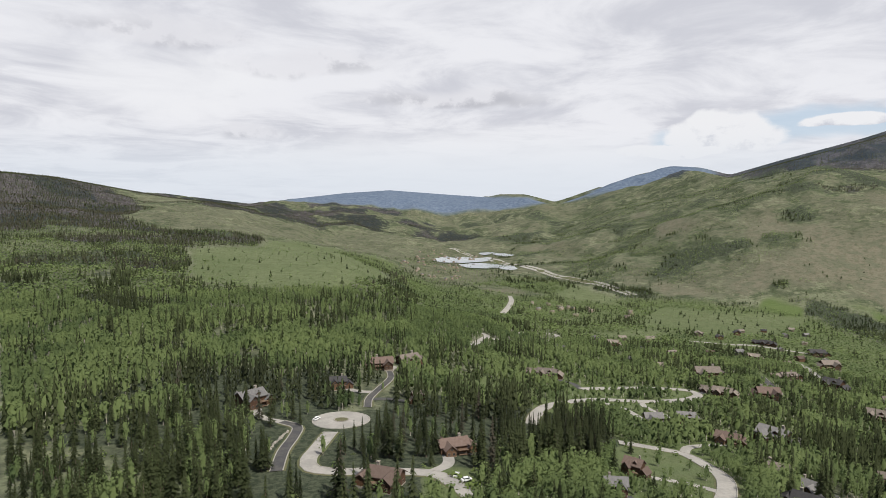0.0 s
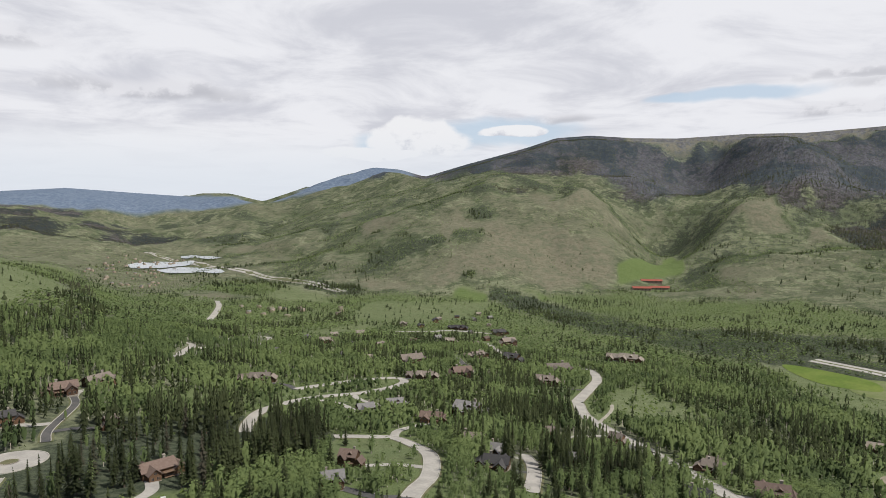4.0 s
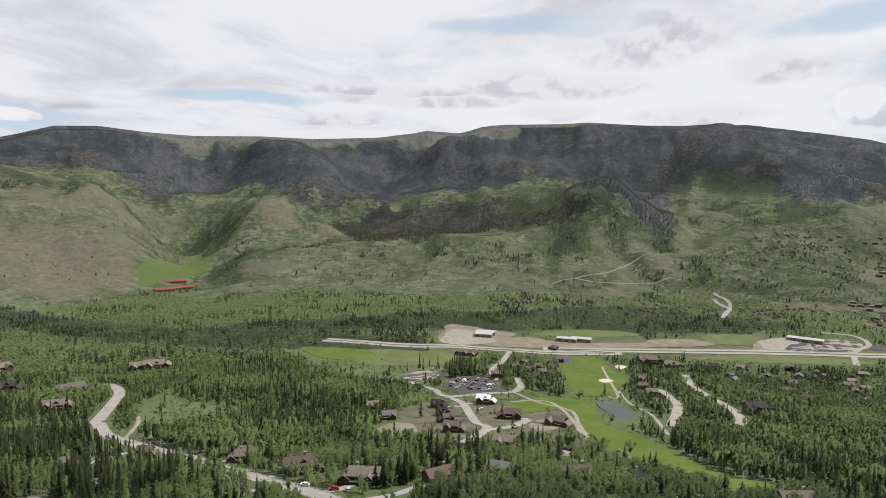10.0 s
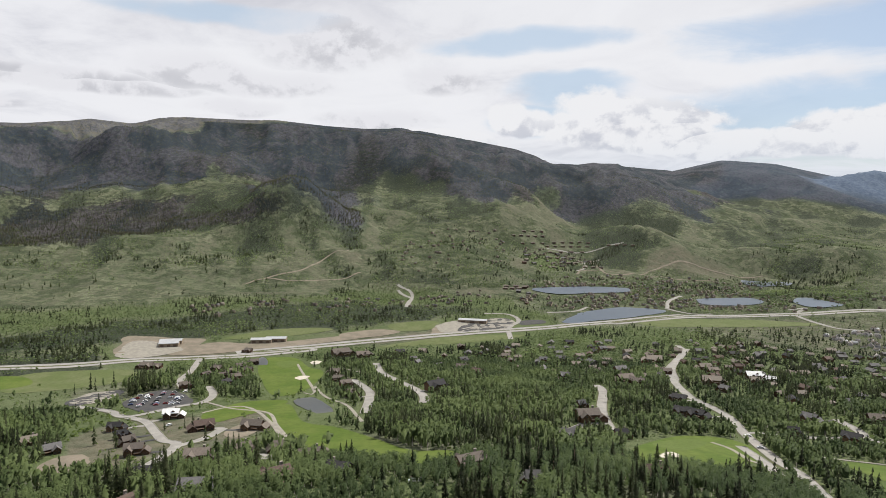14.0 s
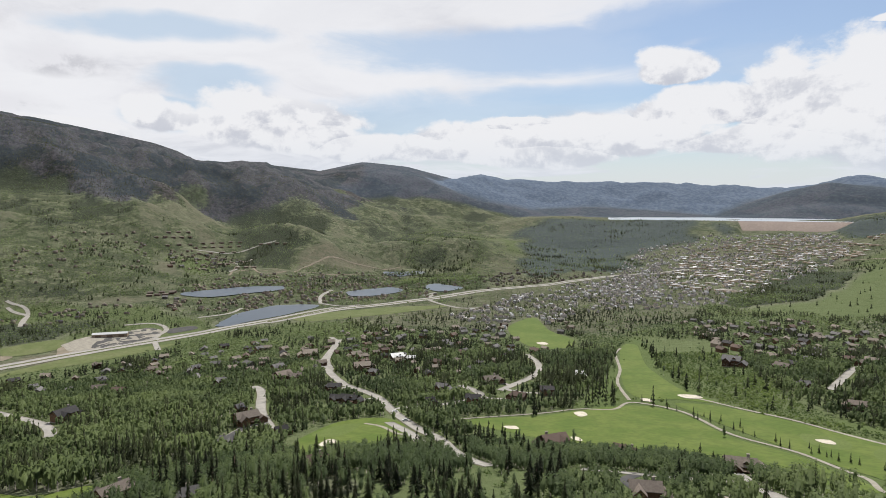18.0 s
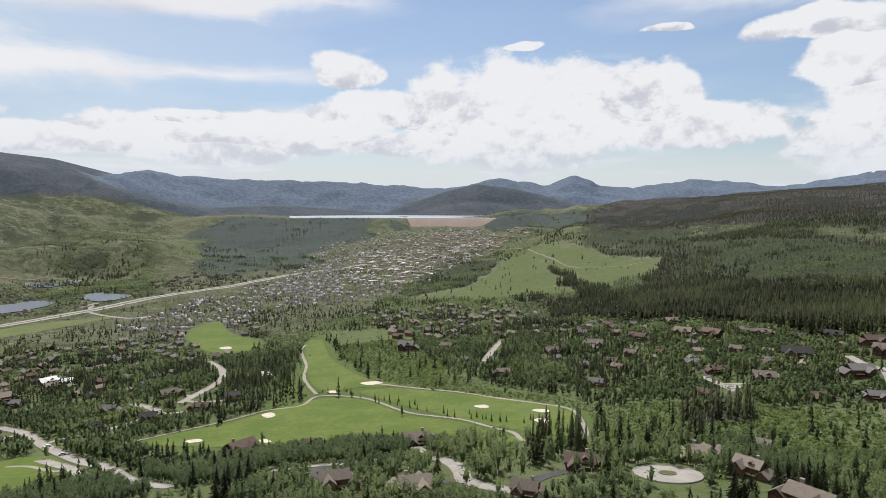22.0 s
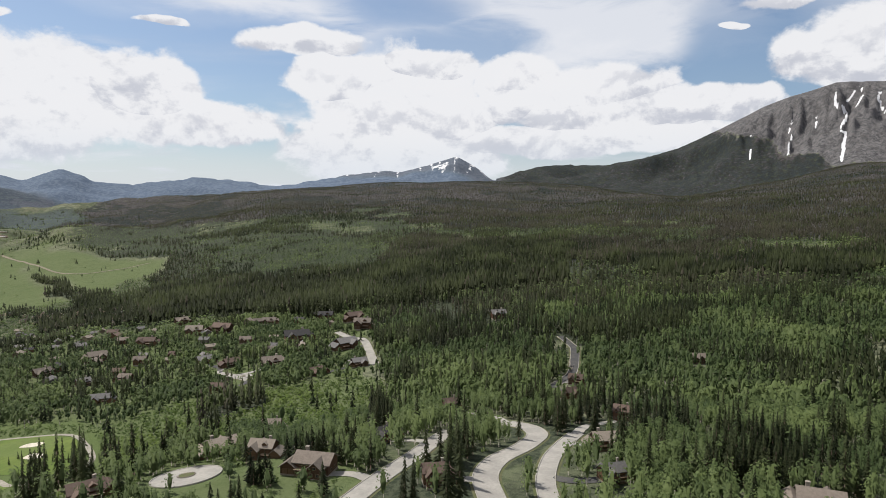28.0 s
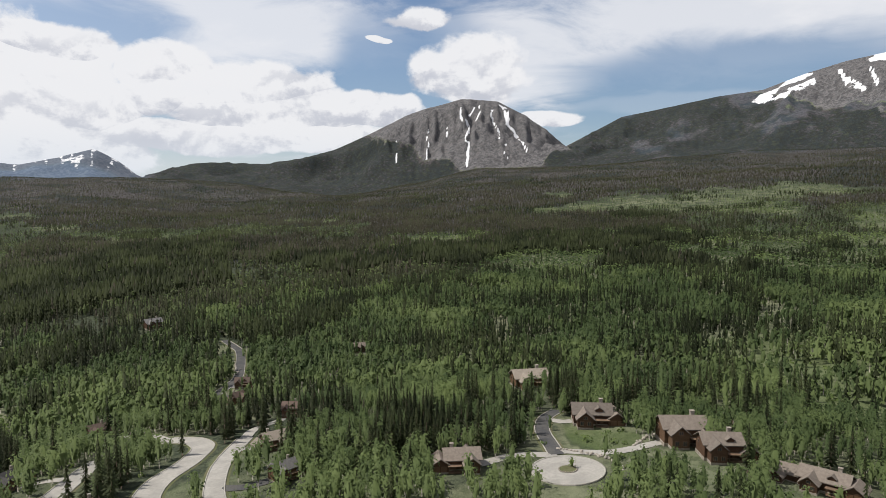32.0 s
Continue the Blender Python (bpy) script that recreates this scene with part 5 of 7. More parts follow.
TURF = {
    "fairway": (0.14, FAIRWAY, "fairway", "bright green mown golf fairway"),
    "green": (0.22, GREEN, "putting_green", "pale green putting green"),
    "bunker": (0.34, SAND, "sand_bunker", "white sand bunker in the golf course"),
    "pond": (0.25, WATER, "pond", "still grey-blue pond on the valley floor"),
    "basin": (0.25, BASIN, "settling_pond", "pale grey pond beside the highway"),
    "field": (0.10, MEADOW, "meadow", "rough bright green meadow on the valley floor"),
    "yard": (0.16, DIRT, "dirt_yard", "bare pale earth yard beside the road"),
    "concrete": (0.2, PATH, "concrete_lot", "pale concrete parking lot"),
    "lot": (0.2, DRIVE, "parking_lot", "dark asphalt parking lot"),
}
lawn("fairway", [(363, -271), (349, -325), (343, -361), (325, -409), (286, -414), (228, -384), (178, -372), (136, -341), (117, -314), (152, -310), (207, -322), (234, -309), (258, -293), (297, -276)])
lawn("fairway", [(537, -647), (535, -674), (431, -561), (341, -488), (291, -466), (318, -450), (345, -435), (404, -488)])
lawn("fairway", [(308, -439), (274, -458), (194, -449), (129, -427), (108, -392), (94, -333), (107, -324), (137, -359), (216, -396), (282, -424)])
lawn("fairway", [(792, -674), (839, -738), (851, -788), (743, -718), (633, -664), (600, -606), (631, -583), (707, -617)])
lawn("fairway", [(842, 173), (839, 136), (770, 108), (731, 86), (628, 90), (595, 115), (698, 150), (783, 171)])
lawn("fairway", [(537, 111), (552, 94), (483, 72), (456, 43), (408, 14), (366, -9), (357, -32), (309, -18), (338, 17), (390, 54), (446, 84)])
lawn("fairway", [(530, 161), (572, 138), (571, 100), (538, 104), (517, 124), (494, 143)])
lawn("fairway", [(374, -143), (405, -172), (422, -201), (413, -228), (377, -227), (341, -194), (322, -151), (330, -132)])
lawn("fairway", [(728, 525), (751, 437), (701, 395), (673, 445)])
lawn("green", [(159, -427), (137, -434), (124, -411), (134, -392), (153, -405)])
lawn("green", [(394, -164), (411, -192), (402, -205), (378, -177)])
lawn("green", [(806, 153), (818, 133), (784, 124), (766, 139)])
lawn("green", [(205, -428), (181, -433), (170, -412), (191, -408)])
lawn("bunker", [(340, -356), (337, -363), (326, -356), (327, -349)])
lawn("bunker", [(286, -297), (282, -300), (273, -294), (278, -292)])
lawn("bunker", [(334, -281), (330, -288), (322, -284), (326, -278)])
lawn("bunker", [(325, -464), (315, -474), (305, -470), (312, -460)])
lawn("bunker", [(193, -420), (187, -426), (180, -419), (186, -416)])
lawn("bunker", [(146, -414), (143, -420), (134, -418), (136, -411)])
lawn("bunker", [(135, -387), (132, -395), (124, -387), (126, -380)])
lawn("bunker", [(337, -432), (332, -436), (324, -430), (331, -427)])
lawn("bunker", [(660, -614), (658, -628), (642, -620), (645, -609)])
lawn("bunker", [(362, -155), (373, -166), (367, -170), (355, -162), (356, -156)])
lawn("pond", [(566, 94), (576, 78), (548, 63), (511, 52), (489, 57), (515, 67), (539, 83)])
lawn("pond", [(814, 180), (850, 180), (815, 166), (763, 160)])
lawn("lot", [(598, 251), (649, 235), (611, 199), (567, 189), (547, 218)])
lawn("lot", [(615, 309), (654, 288), (641, 269), (590, 290)])
lawn("pond", [(1441, -317), (1462, -355), (1477, -446), (1455, -534), (1403, -518), (1396, -422), (1389, -350), (1403, -319)])
lawn("pond", [(1109, -298), (1166, -324), (1216, -369), (1256, -451), (1232, -517), (1193, -509), (1149, -434), (1121, -361), (1097, -313)])
lawn("pond", [(1330, -642), (1348, -689), (1363, -778), (1306, -785), (1261, -727), (1258, -677), (1288, -644)])
lawn("pond", [(1306, -843), (1340, -901), (1282, -903), (1225, -899), (1207, -848), (1232, -824)])
lawn("pond", [(1764, -984), (1732, -1029), (1717, -1099), (1691, -1070), (1662, -956)])
lawn("basin", [(-23, 1946), (59, 2048), (140, 2032), (143, 2001), (73, 1938), (-4, 1889)])
lawn("basin", [(55, 1908), (125, 1950), (190, 1898), (213, 1808), (187, 1783), (120, 1860), (70, 1862)])
lawn("basin", [(123, 2148), (184, 2125), (235, 2067), (206, 2055), (145, 2109)])
lawn("lot", [(1022, -97), (1089, -121), (1127, -166), (1125, -202), (1065, -191), (1034, -153), (1014, -113)])
lawn("yard", [(858, 369), (972, 407), (983, 381), (974, 334), (961, 290), (906, 285), (868, 329)])
lawn("yard", [(903, 315), (949, 275), (943, 201), (996, 62), (973, 52), (911, 178), (870, 286)])
lawn("yard", [(1027, -56), (1070, -69), (1120, -130), (1023, -119), (988, -61)])
lawn("yard", [(387, 215), (411, 218), (417, 203), (390, 187), (371, 193)])
lawn("yard", [(442, 121), (474, 123), (489, 111), (468, 101), (441, 104)])
lawn("concrete", [(607, 305), (641, 308), (651, 287), (623, 272), (597, 281)])
lawn("bunker", [(804, 111), (815, 104), (806, 97), (785, 103)])
lawn("bunker", [(695, 113), (710, 107), (703, 98), (682, 104)])

lawn("concrete", [(1052, -62), (1106, -100), (1078, -146), (1018, -128), (1007, -73)])
lawn("concrete", [(1032, -130), (1128, -163), (1109, -205), (1042, -184), (1008, -145)])
lawn("lot", [(1109, -216), (1123, -255), (1096, -259), (1079, -215)])
lawn("field", [(1072, 15), (1100, -61), (1038, -59), (1018, -3)])
lawn("yard", [(1000, 89), (1032, 32), (1010, -3), (969, 71)])
lawn("field", [(720, 437), (773, 417), (772, 316), (696, 300), (660, 386)])
lawn("field", [(975, -71), (994, -198), (946, -136), (914, -18), (908, 28)])
lawn("field", [(1113, -437), (1124, -604), (1067, -750), (1054, -658), (1052, -456)])
lawn("concrete", [(863, 377), (944, 387), (948, 350), (902, 297), (852, 332)])
lawn("field", [(969, 262), (1029, 201), (1044, 129), (1026, 108), (978, 191)])


def cul_de_sac(x, y, size):
    """A round turning place with a planted island ringed by stones."""
    a = np.linspace(0, 2 * np.pi, 40, endpoint=False)
    rings = [0.0, 0.25, 0.5, 0.75, 1.0]
    px = np.concatenate([x + size / 2 * k * np.cos(a) for k in rings])
    py = np.concatenate([y + size / 2 * k * np.sin(a) for k in rings])
    ix = np.arange(200).reshape(5, 40)
    nx = np.roll(ix, -1, 1)
    f = np.stack([ix[:-1], ix[1:], nx[1:], nx[:-1]], -1).reshape(-1, 4)
    ob = sheet("turning_circle", np.column_stack([px, py, ground(px, py) + 0.36]), f, STREET, None, True)
    tagged(ob, "pale concrete turning circle at the street's end", "turning circle", kind="structure")
    k = sheet("kerb", *ribbon(np.column_stack([x + (size / 2 + 0.2) * np.cos(np.append(a, a[0])), y + (size / 2 + 0.2) * np.sin(np.append(a, a[0]))]), (-0.3, -0.3, 0.3, 0.3), (0, 0.55, 0.55, 0)), KERB)
    k.parent = ob
    b = sheet("island", *ribbon(np.column_stack([x + 0.07 * size * np.cos(np.append(a, a[0])), y + 0.07 * size * np.sin(np.append(a, a[0]))]), (-0.069 * size, -0.03 * size, 0, 0.05 * size), (0.45, 0.75, 0.75, 0.6)), VERGE)
    b.parent = ob
    bm = bmesh.new()
    bmesh.ops.create_icosphere(bm, subdivisions=1, radius=0.4)
    me = bpy.data.meshes.new("stone")
    bm.to_mesh(me)
    bm.free()
    me.materials.append(STONE)
    for i in range(20):
        s = new("stone", me)
        u = i / 20 * 6.283
        sx, sy = x + 0.125 * size * math.cos(u), y + 0.125 * size * math.sin(u)
        s.matrix_world = Matrix.LocRotScale((sx, sy, float(ground(sx, sy)) + 0.5), Euler((u, u * 2, u * 3)), (1.1, 0.9, 0.8))
        s.parent = ob
    stamp(x, y, size / 2 + 2)
    LINES.append(("street", size, np.column_stack([x + size * 0.42 * np.cos(a), y + size * 0.42 * np.sin(a)])))


# ---- the reservoir behind its earth dam ----
def at(bearing, r):
    a = radians(bearing)
    return r * math.sin(a), r * math.cos(a)


LAKE = -61.0
a = np.linspace(139.0, 157.4, 40)
shore = [at(b, 3016 if b > 149 else 3085) for b in a] + [at(b, 4700) for b in a[::-1]]
p = np.array([(x, y, LAKE) for x, y in shore])
ix = np.arange(40)
# the reflected sky is painted into the water's pale base colour
ob = sheet("lake_water", p, np.stack([ix[:-1], ix[1:], 79 - ix[1:], 79 - ix[:-1]], 1), material("reservoir with painted sky reflection", (0.30, 0.34, 0.38), (0.26, 0.30, 0.345), 160.0, 0.3))
tagged(ob, "wide pale reservoir below distant mountains", "lake", kind="structure")

def embankment(name, label, b0, b1, mat):
    b = np.linspace(b0, b1, 30)
    rows = [[(*at(q, 2860), -122.0) for q in b], [(*at(q, 2995), LAKE + 2.5) for q in b], [(*at(q, 3015), LAKE + 2.5) for q in b], [(*at(q, 3050), LAKE - 12) for q in b]]
    ix = np.arange(120).reshape(4, 30)
    ob = sheet(name, np.array(rows).reshape(-1, 3), np.stack([ix[:-1, :-1], ix[1:, :-1], ix[1:, 1:], ix[:-1, 1:]], -1).reshape(-1, 4), mat)
    tagged(ob, label, name.replace("_", " "), kind="structure")


embankment("dam", "broad reddish earth dam across the valley", 148.7, 157.6, material("dam earth", (0.21, 0.172, 0.150), (0.185, 0.152, 0.135), 60.0, 0.95))


# ---- houses ----
def mesh_of(name, bm, mat):
    me = bpy.data.meshes.new(name)
    bm.to_mesh(me)
    bm.free()
    me.materials.append(mat)
    return me


def part(name, bm, mat, parent, label=""):
    """Links a bmesh as one mesh object under a thing or a part."""
    ob = new(name, mesh_of(name, bm, mat))
    ob.parent = parent
    return tagged(ob, label)


def box(*sizes):
    """A bmesh of boxes, each x0, x1, y0, y1, z0, z1."""
    bm = bmesh.new()
    for x0, x1, y0, y1, z0, z1 in sizes:
        v = [bm.verts.new((x, y, z)) for z in (z0, z1) for x, y in ((x0, y0), (x1, y0), (x1, y1), (x0, y1))]
        for f in ((3, 2, 1, 0), (4, 5, 6, 7), (0, 1, 5, 4), (1, 2, 6, 5), (2, 3, 7, 6), (3, 0, 4, 7)):
            bm.faces.new([v[i] for i in f])
    return bm


def gabled(x0, x1, y0, y1, z0, z1, rise, along):
    """Walls with gable ends; the ridge runs along "x" or "y"."""
    bm = bmesh.new()
    base = [bm.verts.new((x, y, z0)) for x, y in ((x0, y0), (x1, y0), (x1, y1), (x0, y1))]
    top = [bm.verts.new((x, y, z1)) for x, y in ((x0, y0), (x1, y0), (x1, y1), (x0, y1))]
    if along == "x":
        a, b = bm.verts.new((x0, (y0 + y1) / 2, z1 + rise)), bm.verts.new((x1, (y0 + y1) / 2, z1 + rise))
        bm.faces.new((base[3], base[0], top[0], a, top[3])), bm.faces.new((base[1], base[2], top[2], b, top[1]))
        bm.faces.new((base[0], base[1], top[1], top[0])), bm.faces.new((base[2], base[3], top[3], top[2]))
        bm.faces.new((top[0], top[1], b, a)), bm.faces.new((top[2], top[3], a, b))
    else:
        a, b = bm.verts.new(((x0 + x1) / 2, y0, z1 + rise)), bm.verts.new(((x0 + x1) / 2, y1, z1 + rise))
        bm.faces.new((base[0], base[1], top[1], a, top[0])), bm.faces.new((base[2], base[3], top[3], b, top[2]))
        bm.faces.new((base[1], base[2], top[2], top[1])), bm.faces.new((base[3], base[0], top[0], top[3]))
        bm.faces.new((top[1], top[2], b, a)), bm.faces.new((top[3], top[0], a, b))
    return bm


def gable_roof(x0, x1, y0, y1, z1, rise, along, over=0.9, thick=0.32):
    """Two thick slopes with eaves and a ridge cap."""
    bm = bmesh.new()
    if along == "y":
        x0, x1, y0, y1 = y0, y1, x0, x1
    run = (y1 - y0) / 2
    mid, drop = (y0 + y1) / 2, rise / run * over
    a0, a1 = x0 - over, x1 + over
    ring = [(y0 - over, z1 - drop + 0.05), (mid, z1 + rise + 0.05), (y1 + over, z1 - drop + 0.05),
            (y1 + over, z1 - drop + 0.05 + thick), (mid, z1 + rise + 0.1 + thick), (y0 - over, z1 - drop + 0.05 + thick)]
    rows = []
    for x in (a0, a1):
        rows.append([bm.verts.new((x, y, z) if along == "x" else (y, x, z)) for y, z in ring])
    for i in range(6):
        j = (i + 1) % 6
        bm.faces.new((rows[0][i], rows[1][i], rows[1][j], rows[0][j]))
    for row in rows:
        bm.faces.new((row[0], row[1], row[4], row[5])), bm.faces.new((row[1], row[2], row[3], row[4]))
    bmesh.ops.recalc_face_normals(bm, faces=bm.faces)
    return bm


def window(house_ob, x, y, z, wide, high, face):
    """A framed pane on a wall that faces "-y", "+y", "-x" or "+x"."""
    s = -1 if face[0] == "-" else 1

    def slab(w0, w1, z0, z1, d0, d1):
        lo, hi = min(s * d0, s * d1), max(s * d0, s * d1)
        return (w0, w1, y + lo, y + hi, z0, z1) if face[1] == "y" else (x + lo, x + hi, w0, w1, z0, z1)

    c = x if face[1] == "y" else y
    a, b, e = c - wide / 2, c + wide / 2, 0.16
    frame_ob = part("window", box(slab(a, b, z, z + e, 0, 0.14), slab(a, b, z + high - e, z + high, 0, 0.14), slab(a, a + e, z + e, z + high - e, 0, 0.14),
                                  slab(b - e, b, z + e, z + high - e, 0, 0.14), slab(c - e / 2, c + e / 2, z + e, z + high - e, 0, 0.12)), TRIM, house_ob)
    part("pane", box(slab(a + 0.02, b - 0.02, z + 0.02, z + high - 0.02, 0.01, 0.06)), GLASS, frame_ob)


PATTERNS = {}


def lodge(kind, roof, wall):
    """One of six plans of timber mountain house, about 20 m wide, with its parts."""
    if (kind, roof) in PATTERNS:
        return PATTERNS[kind, roof]
    rng = random.Random(kind * 7 + 1)
    h = new("house")
    rm = ROOFS[roof]
    up = 4.6 + rng.random() * 1.8
    front = rng.choice((-1, 1))
    mx = 7.0 + rng.random() * 1.5
    part("wall", gabled(-mx, mx, -5, 5, 0.9, up, 2.9, "x"), wall, h)
    part("roof", gable_roof(-mx, mx, -5, 5, up, 2.9, "x"), rm, h)
    wx0 = front * (mx * 0.45) - 3.0
    part("wall", gabled(wx0, wx0 + 6, -9.5, -4.0, 0.8, up - 0.6, 2.5, "y"), wall, h)
    part("roof", gable_roof(wx0, wx0 + 6, -9.5, 0.5, up - 0.6, 2.5, "y", 0.8), rm, h)
    gx = -front * (mx + 2.2)
    part("garage_wall", gabled(gx - 3.5, gx + 3.5, -6, 3, 0.3, 3.3, 2.4, "y"), wall, h)
    part("garage_roof", gable_roof(gx - 3.5, gx + 3.5, -6, 3, 3.3, 2.4, "y", 0.8), rm, h)
    part("garage_door", box((gx - 2.6, gx - 0.2, -6.08, -5.98, 0.35, 2.7), (gx + 0.2, gx + 2.6, -6.08, -5.98, 0.35, 2.7)), DOORWOOD, h)
    if kind % 2:
        part("wall", gabled(wx0 + 1, wx0 + 5, 4.0, 8.2, 0.8, up - 1.0, 1.8, "y"), wall, h)
        part("roof", gable_roof(wx0 + 1, wx0 + 5, 0.5, 8.2, up - 1.0, 1.8, "y", 0.7), rm, h)
    if kind % 3 == 0:
        dx = -front * mx * 0.35
        part("dormer_wall", gabled(dx - 1.4, dx + 1.4, -4.3, -1.0, up + 0.2, up + 1.5, 0.9, "y"), wall, h)
        part("dormer_roof", gable_roof(dx - 1.4, dx + 1.4, -4.3, 0.3, up + 1.5, 0.9, "y", 0.4, 0.2), rm, h)
    if kind >= 6:
        ox = front * (mx + 5.8)
        part("wall", gabled(ox - 6.2, ox + 6.2, -3.6, 4.4, 0.8, up - 1.1, 2.6, "x"), wall, h)
        part("roof", gable_roof(ox - 6.2, ox + 6.2, -3.6, 4.4, up - 1.1, 2.6, "x", 0.8), rm, h)
        part("wall", gabled(ox + front * 2 - 2.7, ox + front * 2 + 2.7, -8.4, -3.0, 0.8, up - 1.7, 2.2, "y"), wall, h)
        part("roof", gable_roof(ox + front * 2 - 2.7, ox + front * 2 + 2.7, -8.4, 0.8, up - 1.7, 2.2, "y", 0.7), rm, h)
        part("foundation", box((ox - 6.3, ox + 6.3, -3.7, 4.5, -5, 0.8), (ox + front * 2 - 2.8, ox + front * 2 + 2.8, -8.5, -3.7, -5, 0.8)), STONE, h, "rough field stone base")
        part("deck", box((ox - 5.5, ox - 1.2, -6.6, -3.7, 0.5, 0.75), (ox - 5.5, ox - 5.35, -6.6, -3.7, 0.75, 1.7), (ox - 5.5, ox - 1.2, -6.6, -6.45, 1.55, 1.7)), TRIM, h, "timber deck with a rail")
        window(h, ox + front * 2 - 1.1, -8.4, 1.5, 1.5, 1.6, "-y"), window(h, ox + front * 2 + 1.1, -8.4, 1.5, 1.5, 1.6, "-y"), window(h, ox - 3.4, -3.6, 1.5, 1.8, 1.6, "-y")
    cx = -front * mx * 0.55
    part("foundation", box((-mx - 0.15, mx + 0.15, -5.15, 5.15, -5, 0.9), (wx0 - 0.12, wx0 + 6.12, -9.6, -5.15, -5, 0.8), (gx - 3.6, gx + 3.6, -6.1, 3.1, -5, 0.3)), STONE, h, "rough field stone base")
    part("chimney", box((cx - 0.7, cx + 0.7, 0.9, 2.1, up - 0.5, up + 4.3), (cx - 0.85, cx + 0.85, 0.75, 2.25, up + 4.3, up + 4.6)), STONE, h, "stone chimney with a flat cap")
    part("porch", box((-mx * 0.5 * front - 2.6, -mx * 0.5 * front + 2.6, -7.6, -5.0, 0.3, 0.55), (-mx * 0.5 * front - 2.5, -mx * 0.5 * front - 2.3, -7.5, -7.3, 0.55, 3.0), (-mx * 0.5 * front + 2.3, -mx * 0.5 * front + 2.5, -7.5, -7.3, 0.55, 3.0),
                      (-mx * 0.5 * front - 2.9, -mx * 0.5 * front + 2.9, -7.9, -5.0, 3.0, 3.25)), TRIM, h, "timber porch on two posts")
    part("door", box((-mx * 0.5 * front - 0.6, -mx * 0.5 * front + 0.6, -5.1, -4.99, 0.95, 3.0)), DOORWOOD, h)
    window(h, wx0 + 1.6, -9.5, 1.5, 1.5, 1.7, "-y"), window(h, wx0 + 4.4, -9.5, 1.5, 1.5, 1.7, "-y")
    window(h, wx0 + 3.0, -9.5, up - 0.9, 1.6, 1.3, "-y")
    window(h, mx, -2.0, 1.6, 1.6, 1.5, "+x"), window(h, mx, 2.0, 1.6, 1.6, 1.5, "+x")
    window(h, -mx, 2.2, up - 1.8, 1.5, 1.3, "-x")
    h.location = (0, 0, -3000)
    PATTERNS[kind, roof] = h
    return h


ROOF_WORDS = {"brown": "brown shingle", "red": "red-brown shingle", "tan": "tan shingle", "slate": "grey shingle", "dark": "charcoal shingle", "white": "pale unfinished"}
HOMES = []


def house(x, y, size, turn, roof):
    """A timber house, its front turned by so many degrees, on the slope."""
    kind = 6 + len(HOMES) % 2 if size > 27 else len(HOMES) % 6
    wall = CEDAR if kind in (2, 5) or roof == "tan" else TIMBER
    pattern = lodge(kind, roof, wall)
    s = size / (33.0 if size > 27 else 20.0)
    a = radians(turn)
    cx = [x + size * 0.4 * math.cos(a + q) for q in (0, 1.57, 3.14, 4.71)]
    cy = [y + size * 0.4 * math.sin(a + q) for q in (0, 1.57, 3.14, 4.71)]
    z = float(np.mean(ground(cx, cy))) + 0.2
    m = pose(x, y, z, 0, 0, turn)
    h = copy_thing(pattern, m)
    h.scale = (s, s, max(s, 0.8))
    size_word = "small" if size < 13 else "large" if size > 24 else "two-storey"
    tagged(h, "%s timber house with a %s roof among trees" % (size_word, ROOF_WORDS[roof]), "house", "houses of the valley")
    HOMES.append((x, y, size))
    stamp(x, y, size * 0.55, 2 if x < -60 and y < 0 else 3)


house(-26, 482, 21, 35, "brown")
house(-44, 464, 20, 13, "red")
house(-67, 403, 14, 17, "dark")
house(-110, 360, 20, 49, "slate")
house(-22, 245, 17, 340, "red")
house(5, 286, 16, 19, "red")
house(87, 518, 30, 339, "brown")
house(127, 674, 15, 324, "slate")
house(203, 748, 16, 333, "tan")
house(85, 274, 11, 318, "red")
house(69, 245, 11, 352, "slate")
house(248, 588, 25, 357, "brown")
house(231, 515, 28, 324, "brown")
house(271, 521, 23, 352, "red")
house(348, 631, 29, 3, "brown")
house(381, 610, 22, 303, "dark")
house(448, 727, 23, 0, "brown")
house(169, 367, 16, 323, "red")
house(206, 386, 23, 307, "slate")
house(165, 305, 18, 320, "brown")
house(134, 396, 14, 1, "slate")
house(160, 409, 15, 347, "slate")
house(438, 850, 30, 321, "dark")
house(480, 806, 21, 349, "dark")
house(354, 506, 22, 313, "brown")
house(167, 281, 14, 304, "slate")
house(360, 726, 16, 322, "tan")
house(254, 695, 13, 12, "tan")
house(-15, 381, 9, 34, "brown")
house(403, 553, 27, 344, "brown")
house(543, 599, 42, 306, "tan")
house(150, 252, 16, 317, "dark")
house(271, 308, 11, 294, "brown")
house(255, 270, 16, 292, "slate")
house(280, 240, 15, 299, "brown")
house(204, 261, 10, 310, "slate")
house(292, 251, 10, 299, "brown")
house(209, 187, 14, 300, "dark")
house(235, 330, 9, 333, "brown")
house(254, 186, 18, 314, "red")
house(242, 141, 17, 288, "brown")
house(253, 110, 15, 326, "red")
house(271, 85, 20, 275, "slate")
house(337, 133, 13, 280, "dark")
house(373, 117, 17, 275, "brown")
house(383, 94, 14, 304, "brown")
house(387, 69, 16, 288, "brown")
house(485, 212, 12, 269, "dark")
house(456, 196, 11, 301, "dark")
house(435, 182, 11, 313, "brown")
house(405, 166, 14, 280, "brown")
house(520, 183, 16, 277, "white")
house(472, 143, 17, 295, "red")
house(465, 106, 17, 258, "brown")
house(457, 259, 15, 307, "tan")
